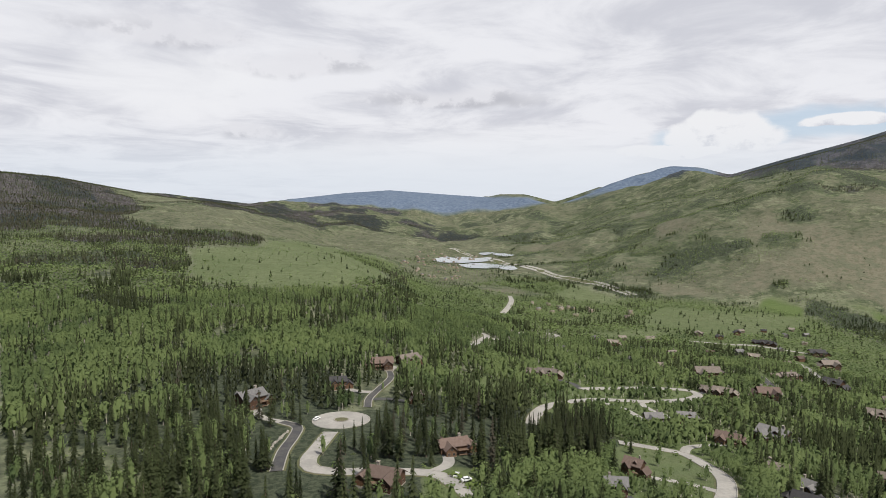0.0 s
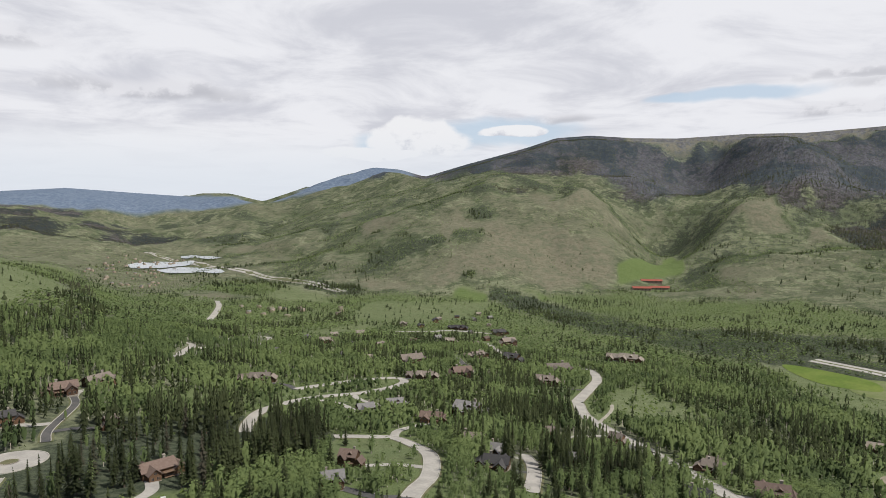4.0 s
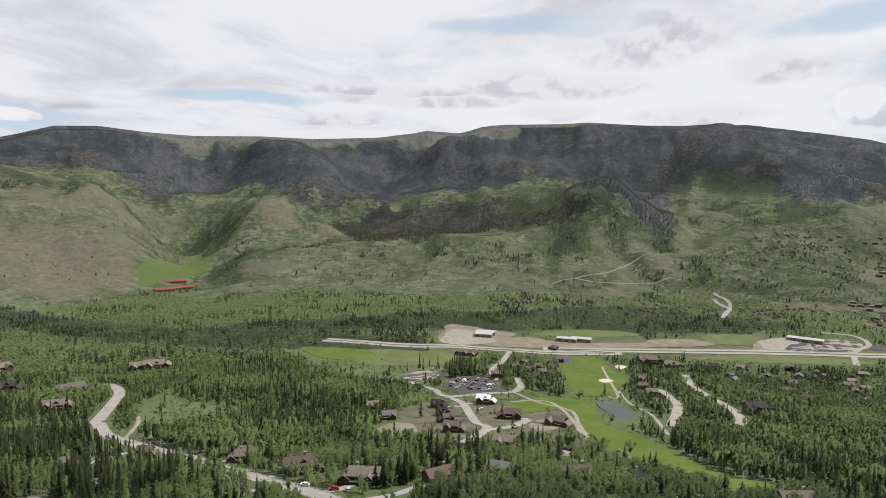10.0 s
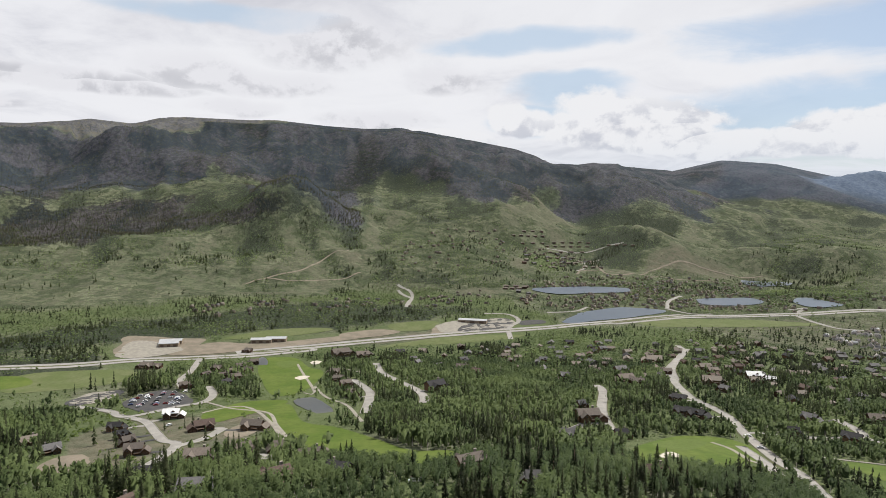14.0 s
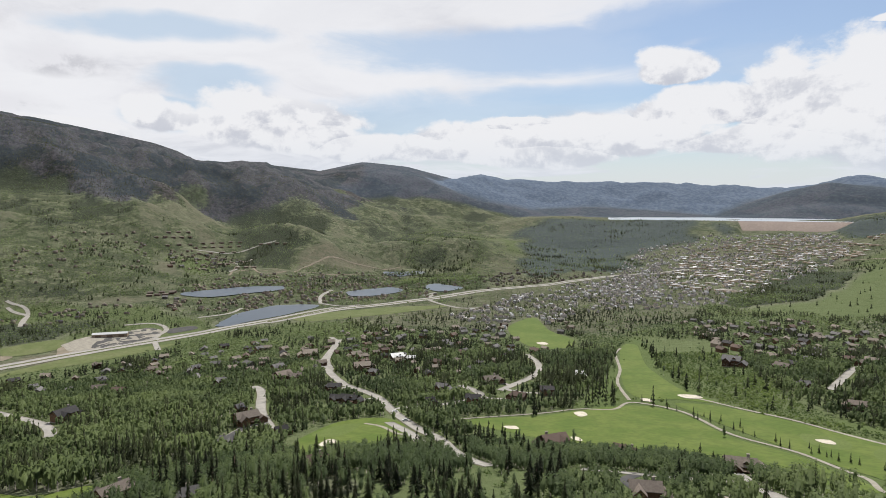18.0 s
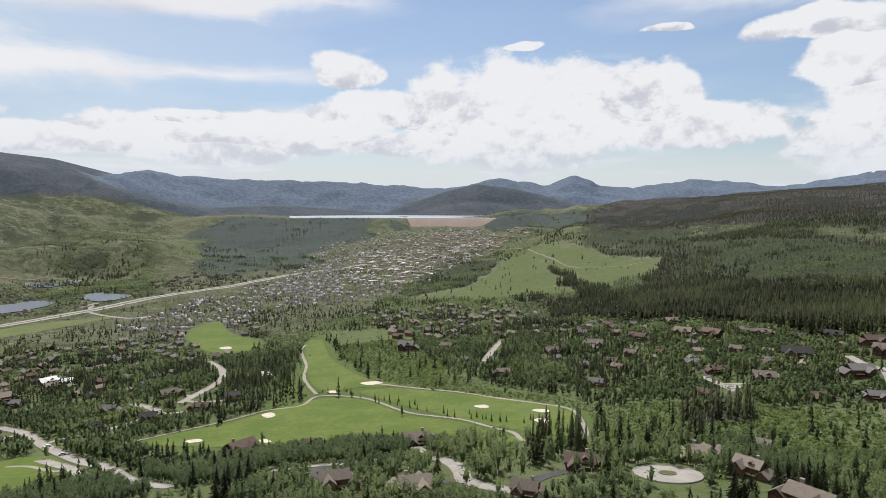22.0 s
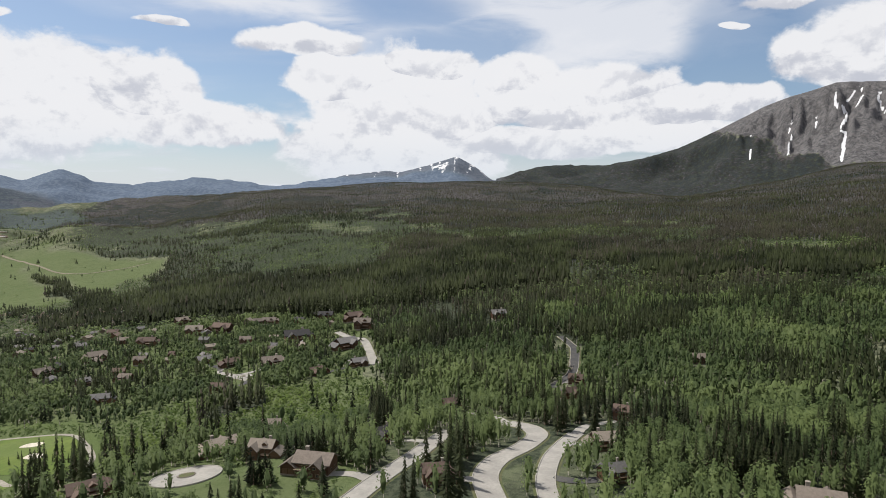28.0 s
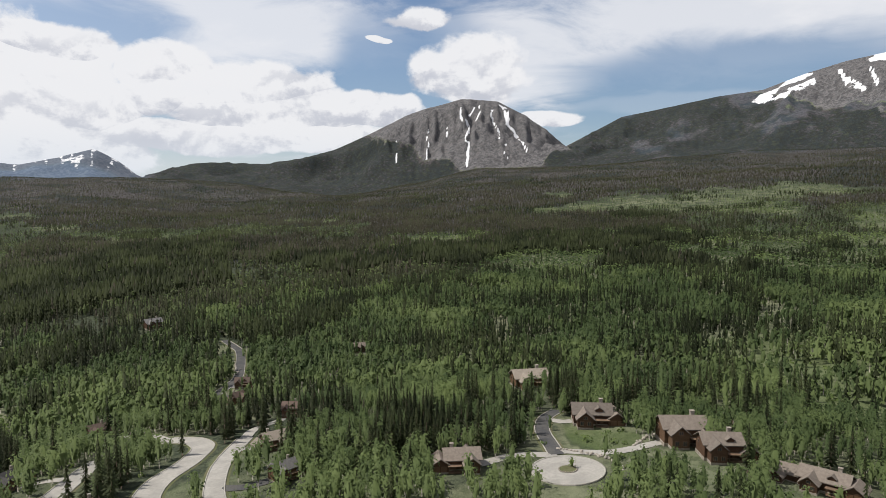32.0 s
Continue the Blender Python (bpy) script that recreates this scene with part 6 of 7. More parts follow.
house(427, 228, 15, 306, "slate")
house(657, 177, 13, 317, "dark")
house(707, 211, 13, 319, "brown")
house(754, 212, 14, 261, "brown")
house(730, 191, 13, 317, "brown")
house(769, 189, 14, 292, "brown")
house(740, 173, 13, 258, "brown")
house(691, 175, 13, 292, "brown")
house(701, 191, 12, 293, "brown")
house(797, 179, 13, 291, "brown")
house(849, 77, 26, 295, "brown")
house(837, 47, 21, 281, "brown")
house(672, 63, 14, 263, "brown")
house(635, 53, 14, 295, "brown")
house(580, 44, 12, 294, "brown")
house(718, 72, 14, 264, "brown")
house(782, 303, 30, 266, "brown")
house(347, 48, 17, 286, "brown")
house(884, 206, 13, 258, "brown")
house(651, 216, 12, 296, "brown")
house(277, 54, 17, 301, "red")
house(286, 27, 13, 250, "dark")
house(296, -34, 16, 295, "brown")
house(276, -117, 13, 267, "red")
house(252, -56, 10, 265, "slate")
house(469, -144, 21, 273, "brown")
house(513, -152, 9, 286, "slate")
house(405, -112, 11, 230, "slate")
house(409, -149, 10, 270, "dark")
house(487, -238, 28, 219, "dark")
house(547, -252, 16, 233, "dark")
house(601, -35, 22, 299, "dark")
house(657, -176, 16, 243, "slate")
house(699, -88, 15, 238, "red")
house(736, -75, 16, 252, "brown")
house(789, -81, 14, 284, "slate")
house(757, -315, 24, 255, "tan")
house(695, -250, 17, 282, "slate")
house(619, -241, 16, 257, "brown")
house(708, -355, 17, 275, "tan")
house(628, -323, 21, 251, "tan")
house(660, -386, 20, 260, "white")
house(589, -317, 13, 217, "slate")
house(853, -281, 13, 284, "slate")
house(769, -179, 13, 265, "slate")
house(805, -138, 13, 268, "brown")
house(474, -325, 13, 211, "slate")
house(470, -379, 19, 251, "brown")
house(403, -356, 16, 204, "red")
house(415, -316, 15, 221, "dark")
house(427, -281, 10, 245, "dark")
house(638, -235, 20, 282, "brown")
house(689, -355, 14, 275, "tan")
house(636, -374, 14, 248, "tan")
house(641, -395, 13, 226, "white")
house(406, -391, 15, 234, "dark")
house(437, -464, 11, 231, "white")
house(269, -265, 19, 257, "red")
house(225, -276, 15, 194, "red")
house(173, -300, 19, 218, "brown")
house(117, -202, 16, 218, "tan")
house(147, -192, 14, 225, "brown")
house(375, -628, 23, 199, "slate")
house(331, -646, 17, 182, "brown")
house(77, -212, 11, 188, "brown")
house(69, -255, 16, 203, "red")
house(25, -298, 18, 205, "tan")
house(3, -346, 12, 168, "tan")
house(6, -277, 14, 156, "tan")
house(-14, -245, 18, 152, "brown")
house(-46, -281, 13, 203, "dark")
house(-30, -503, 15, 209, "red")
house(-65, -513, 16, 193, "slate")
house(42, -486, 12, 160, "red")
house(-90, -674, 23, 160, "brown")
house(-63, -593, 23, 206, "slate")
house(-20, -652, 27, 186, "dark")
house(4, -557, 21, 188, "brown")
house(38, -578, 17, 204, "red")
house(63, -604, 16, 206, "slate")
house(87, -745, 23, 175, "tan")
house(57, -737, 24, 159, "red")
house(133, -731, 21, 165, "red")
house(205, -641, 18, 218, "brown")
house(170, -684, 22, 202, "brown")
house(7, -755, 29, 169, "brown")
house(-56, -739, 21, 164, "dark")
house(-86, -719, 22, 205, "red")
house(126, -511, 15, 182, "slate")
house(155, -578, 14, 215, "slate")
house(123, -579, 14, 167, "brown")
house(124, -644, 14, 179, "brown")
house(111, -825, 19, 208, "brown")
house(214, -530, 15, 210, "brown")
house(30, -670, 13, 171, "brown")
house(94, -648, 13, 163, "red")
house(274, -573, 12, 226, "slate")
house(-55, -218, 12, 174, "red")
house(-169, -283, 11, 137, "red")
house(-134, -237, 14, 170, "tan")
house(-117, -202, 11, 182, "slate")
house(-190, -376, 12, 141, "red")
house(-171, -345, 10, 186, "red")
house(-95, -342, 11, 184, "red")
house(-227, -630, 20, 180, "slate")
house(-290, -386, 11, 151, "brown")
house(-290, -224, 23, 148, "tan")
house(-245, -154, 22, 130, "brown")
house(-169, -162, 18, 142, "brown")
house(-245, -112, 22, 135, "brown")
house(-238, -94, 19, 132, "brown")
house(-236, -58, 28, 92, "brown")
for h in PATTERNS.values():
    for o in (*h.children_recursive, h):
        bpy.data.objects.remove(o)


def driveway(x, y, size):
    """A short drive from a house to the nearest street."""
    best, away = None, 60.0
    for kind, width, line in LINES:
        if kind not in ("street", "drive"):
            continue
        d = np.hypot(line[:, 0] - x, line[:, 1] - y)
        i = int(np.argmin(d))
        if size * 0.5 < d[i] < away:
            best, away = line[i], float(d[i])
    if best is None:
        return
    dx, dy = (best[0] - x) / away, (best[1] - y) / away
    bend = 0.12 * away * (1 if int(x + y) % 2 else -1)
    way = [(x + dx * size * 0.38, y + dy * size * 0.38), (x + dx * away * 0.6 - dy * bend, y + dy * away * 0.6 + dx * bend), (float(best[0]), float(best[1]))]
    line = curve_through(way, 3.0)
    ob = sheet("driveway", *ribbon(line, (-2.6, 0, 2.6), (0.2, 0.25, 0.2)), STREET if int(x) % 3 else DRIVE)
    tagged(ob, "short paved driveway up to a house", "driveway", kind="structure")
    for px, py in line:
        stamp(px, py, 3.4, 2)


for hx, hy, hs in HOMES:
    if math.hypot(hx, hy) < 620:
        driveway(hx, hy, hs)


def boulders(points, count):
    """A rough row of pale boulders that holds a bank."""
    bm = bmesh.new()
    bmesh.ops.create_icosphere(bm, subdivisions=1, radius=0.75)
    for v in bm.verts:
        v.co *= 1 + 0.25 * noise.noise(v.co * 2.0)
    me = mesh_of("boulder", bm, BOULDER)
    root = new("boulder_wall")
    tagged(root, "rough row of pale boulders along a bank", "boulder wall")
    line = curve_through(points, 0.5)
    for i in range(count):
        x, y = line[int(i / count * len(line))] + np.random.normal(size=2) * 0.4
        o = new("boulder", me)
        s = 0.7 + 0.6 * random.random()
        o.matrix_world = Matrix.LocRotScale((x, y, float(ground(x, y)) + 0.25), Euler((i, i * 1.7, i * 2.3)), (s, s * 0.9, s * 0.75))
        o.parent = root


BOULDER = material("pale boulders", (0.34, 0.31, 0.27), (0.24, 0.22, 0.19), 0.9, 0.9, 0, 0.05)
boulders([(-207.9, -145.5), (-209.4, -138.0), (-210.6, -128.5), (-208.9, -121.4), (-203.8, -113.9)], 36)
boulders([(-228.9, -123.2), (-239.8, -125.3), (-245.9, -123.5)], 18)
boulders([(-285.8, -181.9), (-287.3, -172.7), (-280.1, -161.9)], 16)
boulders([(-111.6, -398.2), (-117.4, -379.0)], 20)
boulders([(-79.7, 290.9), (-79.2, 306.8), (-77.7, 317.7)], 18)
boulders([(-218.6, -445.2), (-204.2, -412.0), (-212.9, -425.9)], 22)


def red_lodge(x, y, size):
    """A long lodge with a red roof at the mountain's foot."""
    h = new("lodge")
    z = float(ground(x, y))
    part("wall", gabled(-size / 2, size / 2, -6, 6, -4, 5, 3, "x"), STUCCO, h)
    part("roof", gable_roof(-size / 2, size / 2, -6, 6, 5, 3, "x", 1.2, 0.5), BARN_RED, h)
    for i in range(5):
        window(h, -size / 2 + size * (i + 0.5) / 5, -6, 1.5, 2.4, 1.8, "-y")
    h.matrix_world = pose(x, y, z, 0, 0, -math.degrees(math.atan2(x, y)) + 12)
    tagged(h, "long sandy lodge with a red roof below the mountain", "lodge", "red-roofed lodges")
    stamp(x, y, size * 0.6)


def warehouse(x, y, size):
    """A low works building with a pale sheet roof beside the highway."""
    h = new("warehouse")
    z = float(ground(x, y))
    part("wall", gabled(-size / 2, size / 2, -8, 8, -3, 5, 1.6, "x"), STUCCO, h)
    part("roof", gable_roof(-size / 2, size / 2, -8, 8, 5, 1.6, "x", 0.6, 0.3), METAL_ROOF, h)
    for i in range(3):
        part("loading_door", box((-size / 2 + size * (i + 0.25) / 3, -size / 2 + size * (i + 0.75) / 3, -8.1, -7.98, 0, 3.6)), TRIM, h)
    h.matrix_world = pose(x, y, z, 0, 0, -math.degrees(math.atan2(x, y)) - 10)
    tagged(h, "low works building with a pale metal roof", "warehouse", "works buildings")
    stamp(x, y, size * 0.6)


cul_de_sac(-54, 336, 30.1)
cul_de_sac(35, -262, 26.2)
cul_de_sac(-192, -130, 26.2)
cul_de_sac(26, -528, 14.1)
red_lodge(1050, 1121, 40.8)
red_lodge(1110, 1126, 42.0)
red_lodge(1125, 1169, 48.8)
warehouse(950, 202, 29.3)
warehouse(958, 182, 29.4)
warehouse(941, 329, 30.0)
warehouse(1093, -129, 48.7)
warehouse(927, 327, 26.1)


def apartment_block(x, y, turn):
    """A long three-storey block on the far hillside."""
    h = new("apartment_block")
    z = float(ground(x, y))
    part("wall", gabled(-11, 11, -5.5, 5.5, -4, 6.5, 2.4, "x"), APARTMENT_WALL, h)
    part("roof", gable_roof(-11, 11, -5.5, 5.5, 6.5, 2.4, "x", 0.8), ROOFS["brown"], h)
    for i in range(3):
        part("balcony", box((-8.5 + i * 6.5, -4.5 + i * 6.5, -7.0, -5.5, 2.4, 2.7), (-8.5 + i * 6.5, -4.5 + i * 6.5, -7.0, -6.85, 2.7, 3.6)), TRIM, h)
    h.matrix_world = pose(x, y, z, 0, 0, -math.degrees(math.atan2(x, y)) + turn) @ Matrix.Scale(0.52, 4)
    tagged(h, "long brown apartment block on the far grassy hillside", "apartment block", "apartment blocks on the hillside")
    stamp(x, y, 12)


APARTMENT_WALL = material("brown stained siding", (0.150, 0.105, 0.080), (0.185, 0.135, 0.105), 2.0, 0.8)
apartment_block(2000, -471, -25)
apartment_block(2009, -499, 12)
apartment_block(2012, -526, -1)
apartment_block(2011, -551, -14)
apartment_block(2014, -578, 23)
apartment_block(2021, -607, 10)
apartment_block(2039, -503, -3)
apartment_block(2047, -533, -16)
apartment_block(2054, -563, 21)
apartment_block(2061, -594, 8)
apartment_block(2058, -622, -5)
apartment_block(2037, -370, -18)
apartment_block(2037, -394, 19)
apartment_block(2047, -419, 6)
apartment_block(2057, -445, -7)
apartment_block(2067, -471, -20)
apartment_block(2075, -411, 17)
apartment_block(2089, -443, 4)
apartment_block(2092, -473, -9)
apartment_block(1992, -392, -22)
apartment_block(1996, -424, 15)
apartment_block(2023, -461, 2)
apartment_block(1859, -449, -11)
apartment_block(1854, -468, -24)
apartment_block(1903, -502, 13)
apartment_block(1915, -527, 0)
apartment_block(1786, -441, -13)
apartment_block(1781, -461, 24)
apartment_block(1776, -481, 11)
apartment_block(1774, -502, -2)
apartment_block(1696, -506, -15)
apartment_block(1690, -526, 22)
apartment_block(1693, -548, 9)
apartment_block(1986, -667, -4)
apartment_block(1973, -689, -17)
apartment_block(1960, -710, 20)
apartment_block(1938, -727, 7)
apartment_block(1933, -465, -6)
apartment_block(1951, -503, -19)
apartment_block(1962, -540, 18)
apartment_block(1963, -574, 5)
apartment_block(1432, -243, -8)
apartment_block(1433, -259, -21)
apartment_block(1432, -274, 16)
apartment_block(1455, -249, 3)
apartment_block(1455, -272, -10)
apartment_block(1456, -296, -23)


# ---- the farther neighbourhoods ----
def cottage(roof):
    """A plain small house for the farther streets."""
    h = new("small_house")
    wall = {"brown": TIMBER, "dark": CEDAR, "tan": SAND_SIDING, "slate": GREY_SIDING, "red": CEDAR}[roof]
    part("wall", gabled(-6, 6, -4.2, 4.2, -3, 4.4, 2.4, "x"), wall, h)
    part("roof", gable_roof(-6, 6, -4.2, 4.2, 4.4, 2.4, "x", 0.7), ROOFS[roof], h)
    part("porch_wall", gabled(0.5, 5, -7, -4, -3, 3.4, 1.8, "y"), wall, h)
    part("porch_roof", gable_roof(0.5, 5, -7, 0, 3.4, 1.8, "y", 0.6), ROOFS[roof], h)
    part("window", box((-4.5, -2, -4.3, -4.15, 1.2, 2.8)), GLASS, h)
    part("chimney", box((-3.6, -2.6, 0.6, 1.6, 4, 8)), STONE, h)
    h.location = (0, 0, -3000)
    return h


COTTAGES = {r: cottage(r) for r in ("brown", "tan", "slate", "dark", "red")}
rng = random.Random(9)


def neighbourhood(ring, gap, share):
    """Scatters small houses over a stretch of the plan."""
    xs, ys = [p[0] for p in ring], [p[1] for p in ring]
    y = min(ys)
    while y < max(ys):
        x = min(xs)
        while x < max(xs):
            px, py = x + rng.uniform(-0.35, 0.35) * gap, y + rng.uniform(-0.35, 0.35) * gap
            x += gap
            if rng.random() > share or not inside(np.array([px]), np.array([py]), ring)[0] or clear_at(np.array([px]), np.array([py]))[0]:
                continue
            if any(abs(px - a) < 14 and abs(py - b) < 14 for a, b, s in HOMES):
                continue
            roof = rng.choice(("brown", "tan", "tan", "tan", "slate", "slate", "slate", "dark", "red"))
            h = copy_thing(COTTAGES[roof], pose(px, py, float(ground(px, py)) + 0.3, 0, 0, rng.choice((0, 90, 180, 270)) + rng.uniform(-25, 25)))
            s = rng.uniform(0.62, 1.0)
            h.scale = (s, s, s)
            tagged(h, "small timber house with a %s roof on the valley floor" % ROOF_WORDS[roof], "house", "small houses of the valley")
            HOMES.append((px, py, 12))
            stamp(px, py, 5.5, 3)
        y += gap


neighbourhood([(867, 27), (926, -271), (928, -550), (682, -406), (630, -292), (644, -217), (733, -88), (760, 17)], 29, 0.62)
neighbourhood([(877, -452), (869, -636), (801, -827), (636, -657), (539, -440), (505, -342), (636, -321)], 28, 0.72)
neighbourhood([(645, -905), (487, -1019), (278, -890), (151, -832), (197, -718), (299, -724), (315, -645), (450, -704)], 27, 0.72)
neighbourhood([(267, -827), (-65, -779), (-52, -611), (32, -602), (155, -568), (218, -587)], 32, 0.55)
neighbourhood([(186, 809), (609, 1036), (509, 790), (292, 627), (212, 593), (155, 622)], 40, 0.4)
neighbourhood([(1848, -311), (1969, -599), (1837, -607), (1643, -362)], 44, 0.5)
neighbourhood([(1407, -239), (1481, -340), (1274, -261)], 40, 0.6)
for h in COTTAGES.values():
    for o in (*h.children_recursive, h):
        bpy.data.objects.remove(o)


# the far town: too many roofs to count
def far_town(count, ring, seed, big=False):
    g = np.random.default_rng(seed)
    xs, ys = np.array(ring).T
    px, py = g.uniform(xs.min(), xs.max(), count * 4), g.uniform(ys.min(), ys.max(), count * 4)
    keep = inside(px, py, ring) & (clear_at(px, py) < 2)
    px, py = px[keep][:count], py[keep][:count]
    n = len(px)
    long_, deep, high = g.uniform(5, 10, n) * (2.6 if big else 1), g.uniform(4.5, 6.5, n) * (2.0 if big else 1), g.uniform(2.4, 4.4, n)
    turn, z = g.uniform(0, 3.14, n), ground(px, py)
    shape = np.array([(-1, -1, 0), (1, -1, 0), (1, 1, 0), (-1, 1, 0), (-1, -1, 1), (1, -1, 1), (1, 1, 1), (-1, 1, 1), (-1, 0, 1.6), (1, 0, 1.6), (-1, 0, 1.6), (1, 0, 1.6)], float)
    if big:
        shape[8:, 2] = 1.1
    p = shape[None] * np.stack([long_, deep, high], -1)[:, None, :] * np.array([0.5, 0.5, 1.0])
    c, s = np.cos(turn)[:, None], np.sin(turn)[:, None]
    v = np.stack([p[..., 0] * c - p[..., 1] * s + px[:, None], p[..., 0] * s + p[..., 1] * c + py[:, None], p[..., 2] + z[:, None] - 0.5], -1)
    f = np.array([(0, 1, 5, 4), (1, 2, 6, 5), (2, 3, 7, 6), (3, 0, 4, 7), (4, 5, 9, 8), (6, 7, 10, 11), (4, 8, 10, 7), (5, 6, 11, 9)])
    faces = (f[None] + (np.arange(n) * 12)[:, None, None]).reshape(-1, 4)
    roofs = np.array([0, 0, 0, 0, 1, 1, 0, 0])
    kinds = g.integers(0, 4, n)
    slots = np.where(roofs[None] == 1, 1 + kinds[:, None], 0).reshape(-1)
    brown = seed > 5
    ob = sheet("town_roofs", v.reshape(-1, 3), faces, [SAND_SIDING if brown else TOWN if not big else STUCCO, ROOFS["brown"] if brown else ROOFS["slate"] if not big else METAL_ROOF, ROOFS["tan"], ROOFS["tan"] if brown else TOWN, ROOFS["slate"] if brown else PALE_ROOF], slots)
    tagged(ob, "distant town of many pale and brown roofs", "town", kind="stuff")


far_town(1300, [(998, -1048), (1537, -1925), (1468, -2279), (1137, -2581), (847, -2006), (716, -1397), (708, -1145), (780, -962)], 3, False)
far_town(420, [(1011, -1313), (1311, -1895), (1308, -2186), (1138, -2434), (742, -2126), (762, -1921), (801, -1685), (755, -1266)], 4, True)
far_town(520, [(966, -681), (1080, -948), (1170, -1319), (1299, -1748), (857, -1155), (792, -831), (763, -623)], 5, False)
far_town(70, [(1670, 40), (2060, -95), (2065, -346), (1675, -283), (1606, -47)], 6, False)
far_town(230, [(1290, -250), (1500, -320), (1530, -560), (1400, -800), (1250, -930), (1150, -800), (1250, -560), (1180, -420)], 12, False)
far_town(170, [(1180, -940), (1480, -820), (1560, -1150), (1300, -1500), (1180, -1300)], 13, False)
far_town(90, [(1180, 420), (1330, 60), (1420, -190), (1280, -200), (1170, 60), (1120, 330)], 14, False)
far_town(60, [(-134, 1604), (-65, 2148), (143, 2123), (22, 1492)], 7, False)
far_town(22, [(122, 1170), (233, 1205), (358, 1122), (314, 1013), (203, 1049)], 8, False)
far_town(230, [(1530, -312), (1661, -648), (1715, -1019), (1362, -811), (1239, -548)], 9, False)
far_town(60, [(1967, -381), (1960, -580), (1802, -565), (1679, -384)], 10, False)
far_town(70, [(389, -1057), (187, -989), (112, -877), (265, -884)], 11, False)


# ---- trees ----
def join(shapes):
    """Merges (points, quads, slot) lists."""
    points, faces, slots, n = [], [], [], 0
    for p, f, s in shapes:
        points.append(p), faces.append(np.asarray(f) + n), slots.append(np.full(len(f), s))
        n += len(p)
    return np.vstack(points), np.vstack(faces), np.concatenate(slots)


def stem(height, radius, sides=4, top=0.25):
    a = np.arange(sides) / sides * 2 * np.pi
    ring = np.stack([np.cos(a), np.sin(a), a * 0], 1)
    p = np.vstack([ring * radius + (0, 0, -0.6), ring * radius * top + (0, 0, height)])
    p[:, 2] = np.where(np.arange(2 * sides) < sides, -0.6, height)
    i = np.arange(sides)
    return p, np.stack([i, (i + 1) % sides, (i + 1) % sides + sides, i + sides], 1)


def girth(u):
    """Width of a broad-leaved crown from its foot (0) to its top (1)."""
    return np.sin(math.pi * (0.10 + 0.82 * np.asarray(u, float))) ** 0.7


def leaf_cloud(g, count, size, low, high, wide):
    """Sprays of leaves over the crown's uneven outline, tips pointing outwards."""
    u, a = g.uniform(0.0, 1.0, count) ** 0.85, g.uniform(0, 6.283, count)
    lumps = 1 + 0.15 * np.sin(a * 2 + g.uniform(0, 6)) * np.sin(u * 9 + g.uniform(0, 6))
    r = wide * 0.5 * girth(u) * lumps * g.uniform(0.45, 1.08, count)
    c = np.stack([np.cos(a) * r, np.sin(a) * r, low + (high - low) * u], 1)
    n = np.stack([np.cos(a), np.sin(a), (u - 0.25) * 1.5], 1) + g.normal(size=(count, 3)) * 0.3
    n /= np.linalg.norm(n, axis=1)[:, None]
    t = np.cross(n, g.normal(size=(count, 3)))
    t /= np.linalg.norm(t, axis=1)[:, None]
    b = np.cross(n, t)
    s = (size * g.uniform(0.65, 1.25, count))[:, None]
    k = g.uniform(0.55, 1.0, (4, count, 1))
    p = np.stack([c - t * s * k[0], c - b * s * k[1], c + t * s * k[2], c + b * s * k[3]], 1)
    return p.reshape(-1, 3), np.arange(count * 4).reshape(-1, 4)


def crown_shell(g, low, high, wide, sides=5, bands=2):
    """The dense mass of a crown, uneven all round and from foot to top."""
    rows = []
    a0 = g.uniform(0, 6.283)
    for i, u in enumerate(np.linspace(0, 1, bands + 1)):
        a = a0 + 0.35 * i + (np.arange(sides) + g.uniform(-0.22, 0.22, sides)) / sides * 6.283
        r = wide * 0.5 * float(girth(u)) * g.uniform(0.72, 1.2, sides)
        z = low + (high - low) * u + g.uniform(-0.35, 0.35, sides) * (high - low) / bands * 0.6
        rows.append(np.stack([np.cos(a) * r, np.sin(a) * r, z], 1))
    ix = np.arange(sides * (bands + 1)).reshape(bands + 1, sides)
    nx = np.roll(ix, -1, 1)
    return np.vstack(rows), np.stack([ix[:-1], nx[:-1], nx[1:], ix[1:]], -1).reshape(-1, 4)


def spruce_sprays(g, height, wide, tiers, branches, bare=0.10):
    """Drooping sprays in tiers, ragged at the edge."""
    quads_ = []
    for i in range(tiers):
        u = i / tiers
        z = height * (bare + (1 - bare) * u)
        reach = wide * 0.5 * (1 - u) ** 0.8 * g.uniform(0.75, 1.12) + 0.12
        n = max(3, int(branches * (1 - 0.45 * u)))
        step = height * (1 - bare) / tiers
        turn = g.uniform(0, 6.28)
        for j in range(n):
            a = turn + (j + g.uniform(-0.25, 0.25)) / n * 6.283
            r = reach * g.uniform(0.6, 1.2)
            w = 3.4 / n * r * 0.5
            dx, dy = math.cos(a), math.sin(a)
            tip = (dx * r, dy * r, z - step * 0.2 * g.uniform(-0.6, 1.8))
            root = (0, 0, z + step * 1.05)
            m = 0.62
            left = (dx * r * m - dy * w, dy * r * m + dx * w, z + step * 0.05)
            right = (dx * r * m + dy * w, dy * r * m - dx * w, z + step * 0.05)
            quads_.append((root, left, tip, right))
    p = np.array(quads_).reshape(-1, 3)
    return p, np.arange(len(p)).reshape(-1, 4)


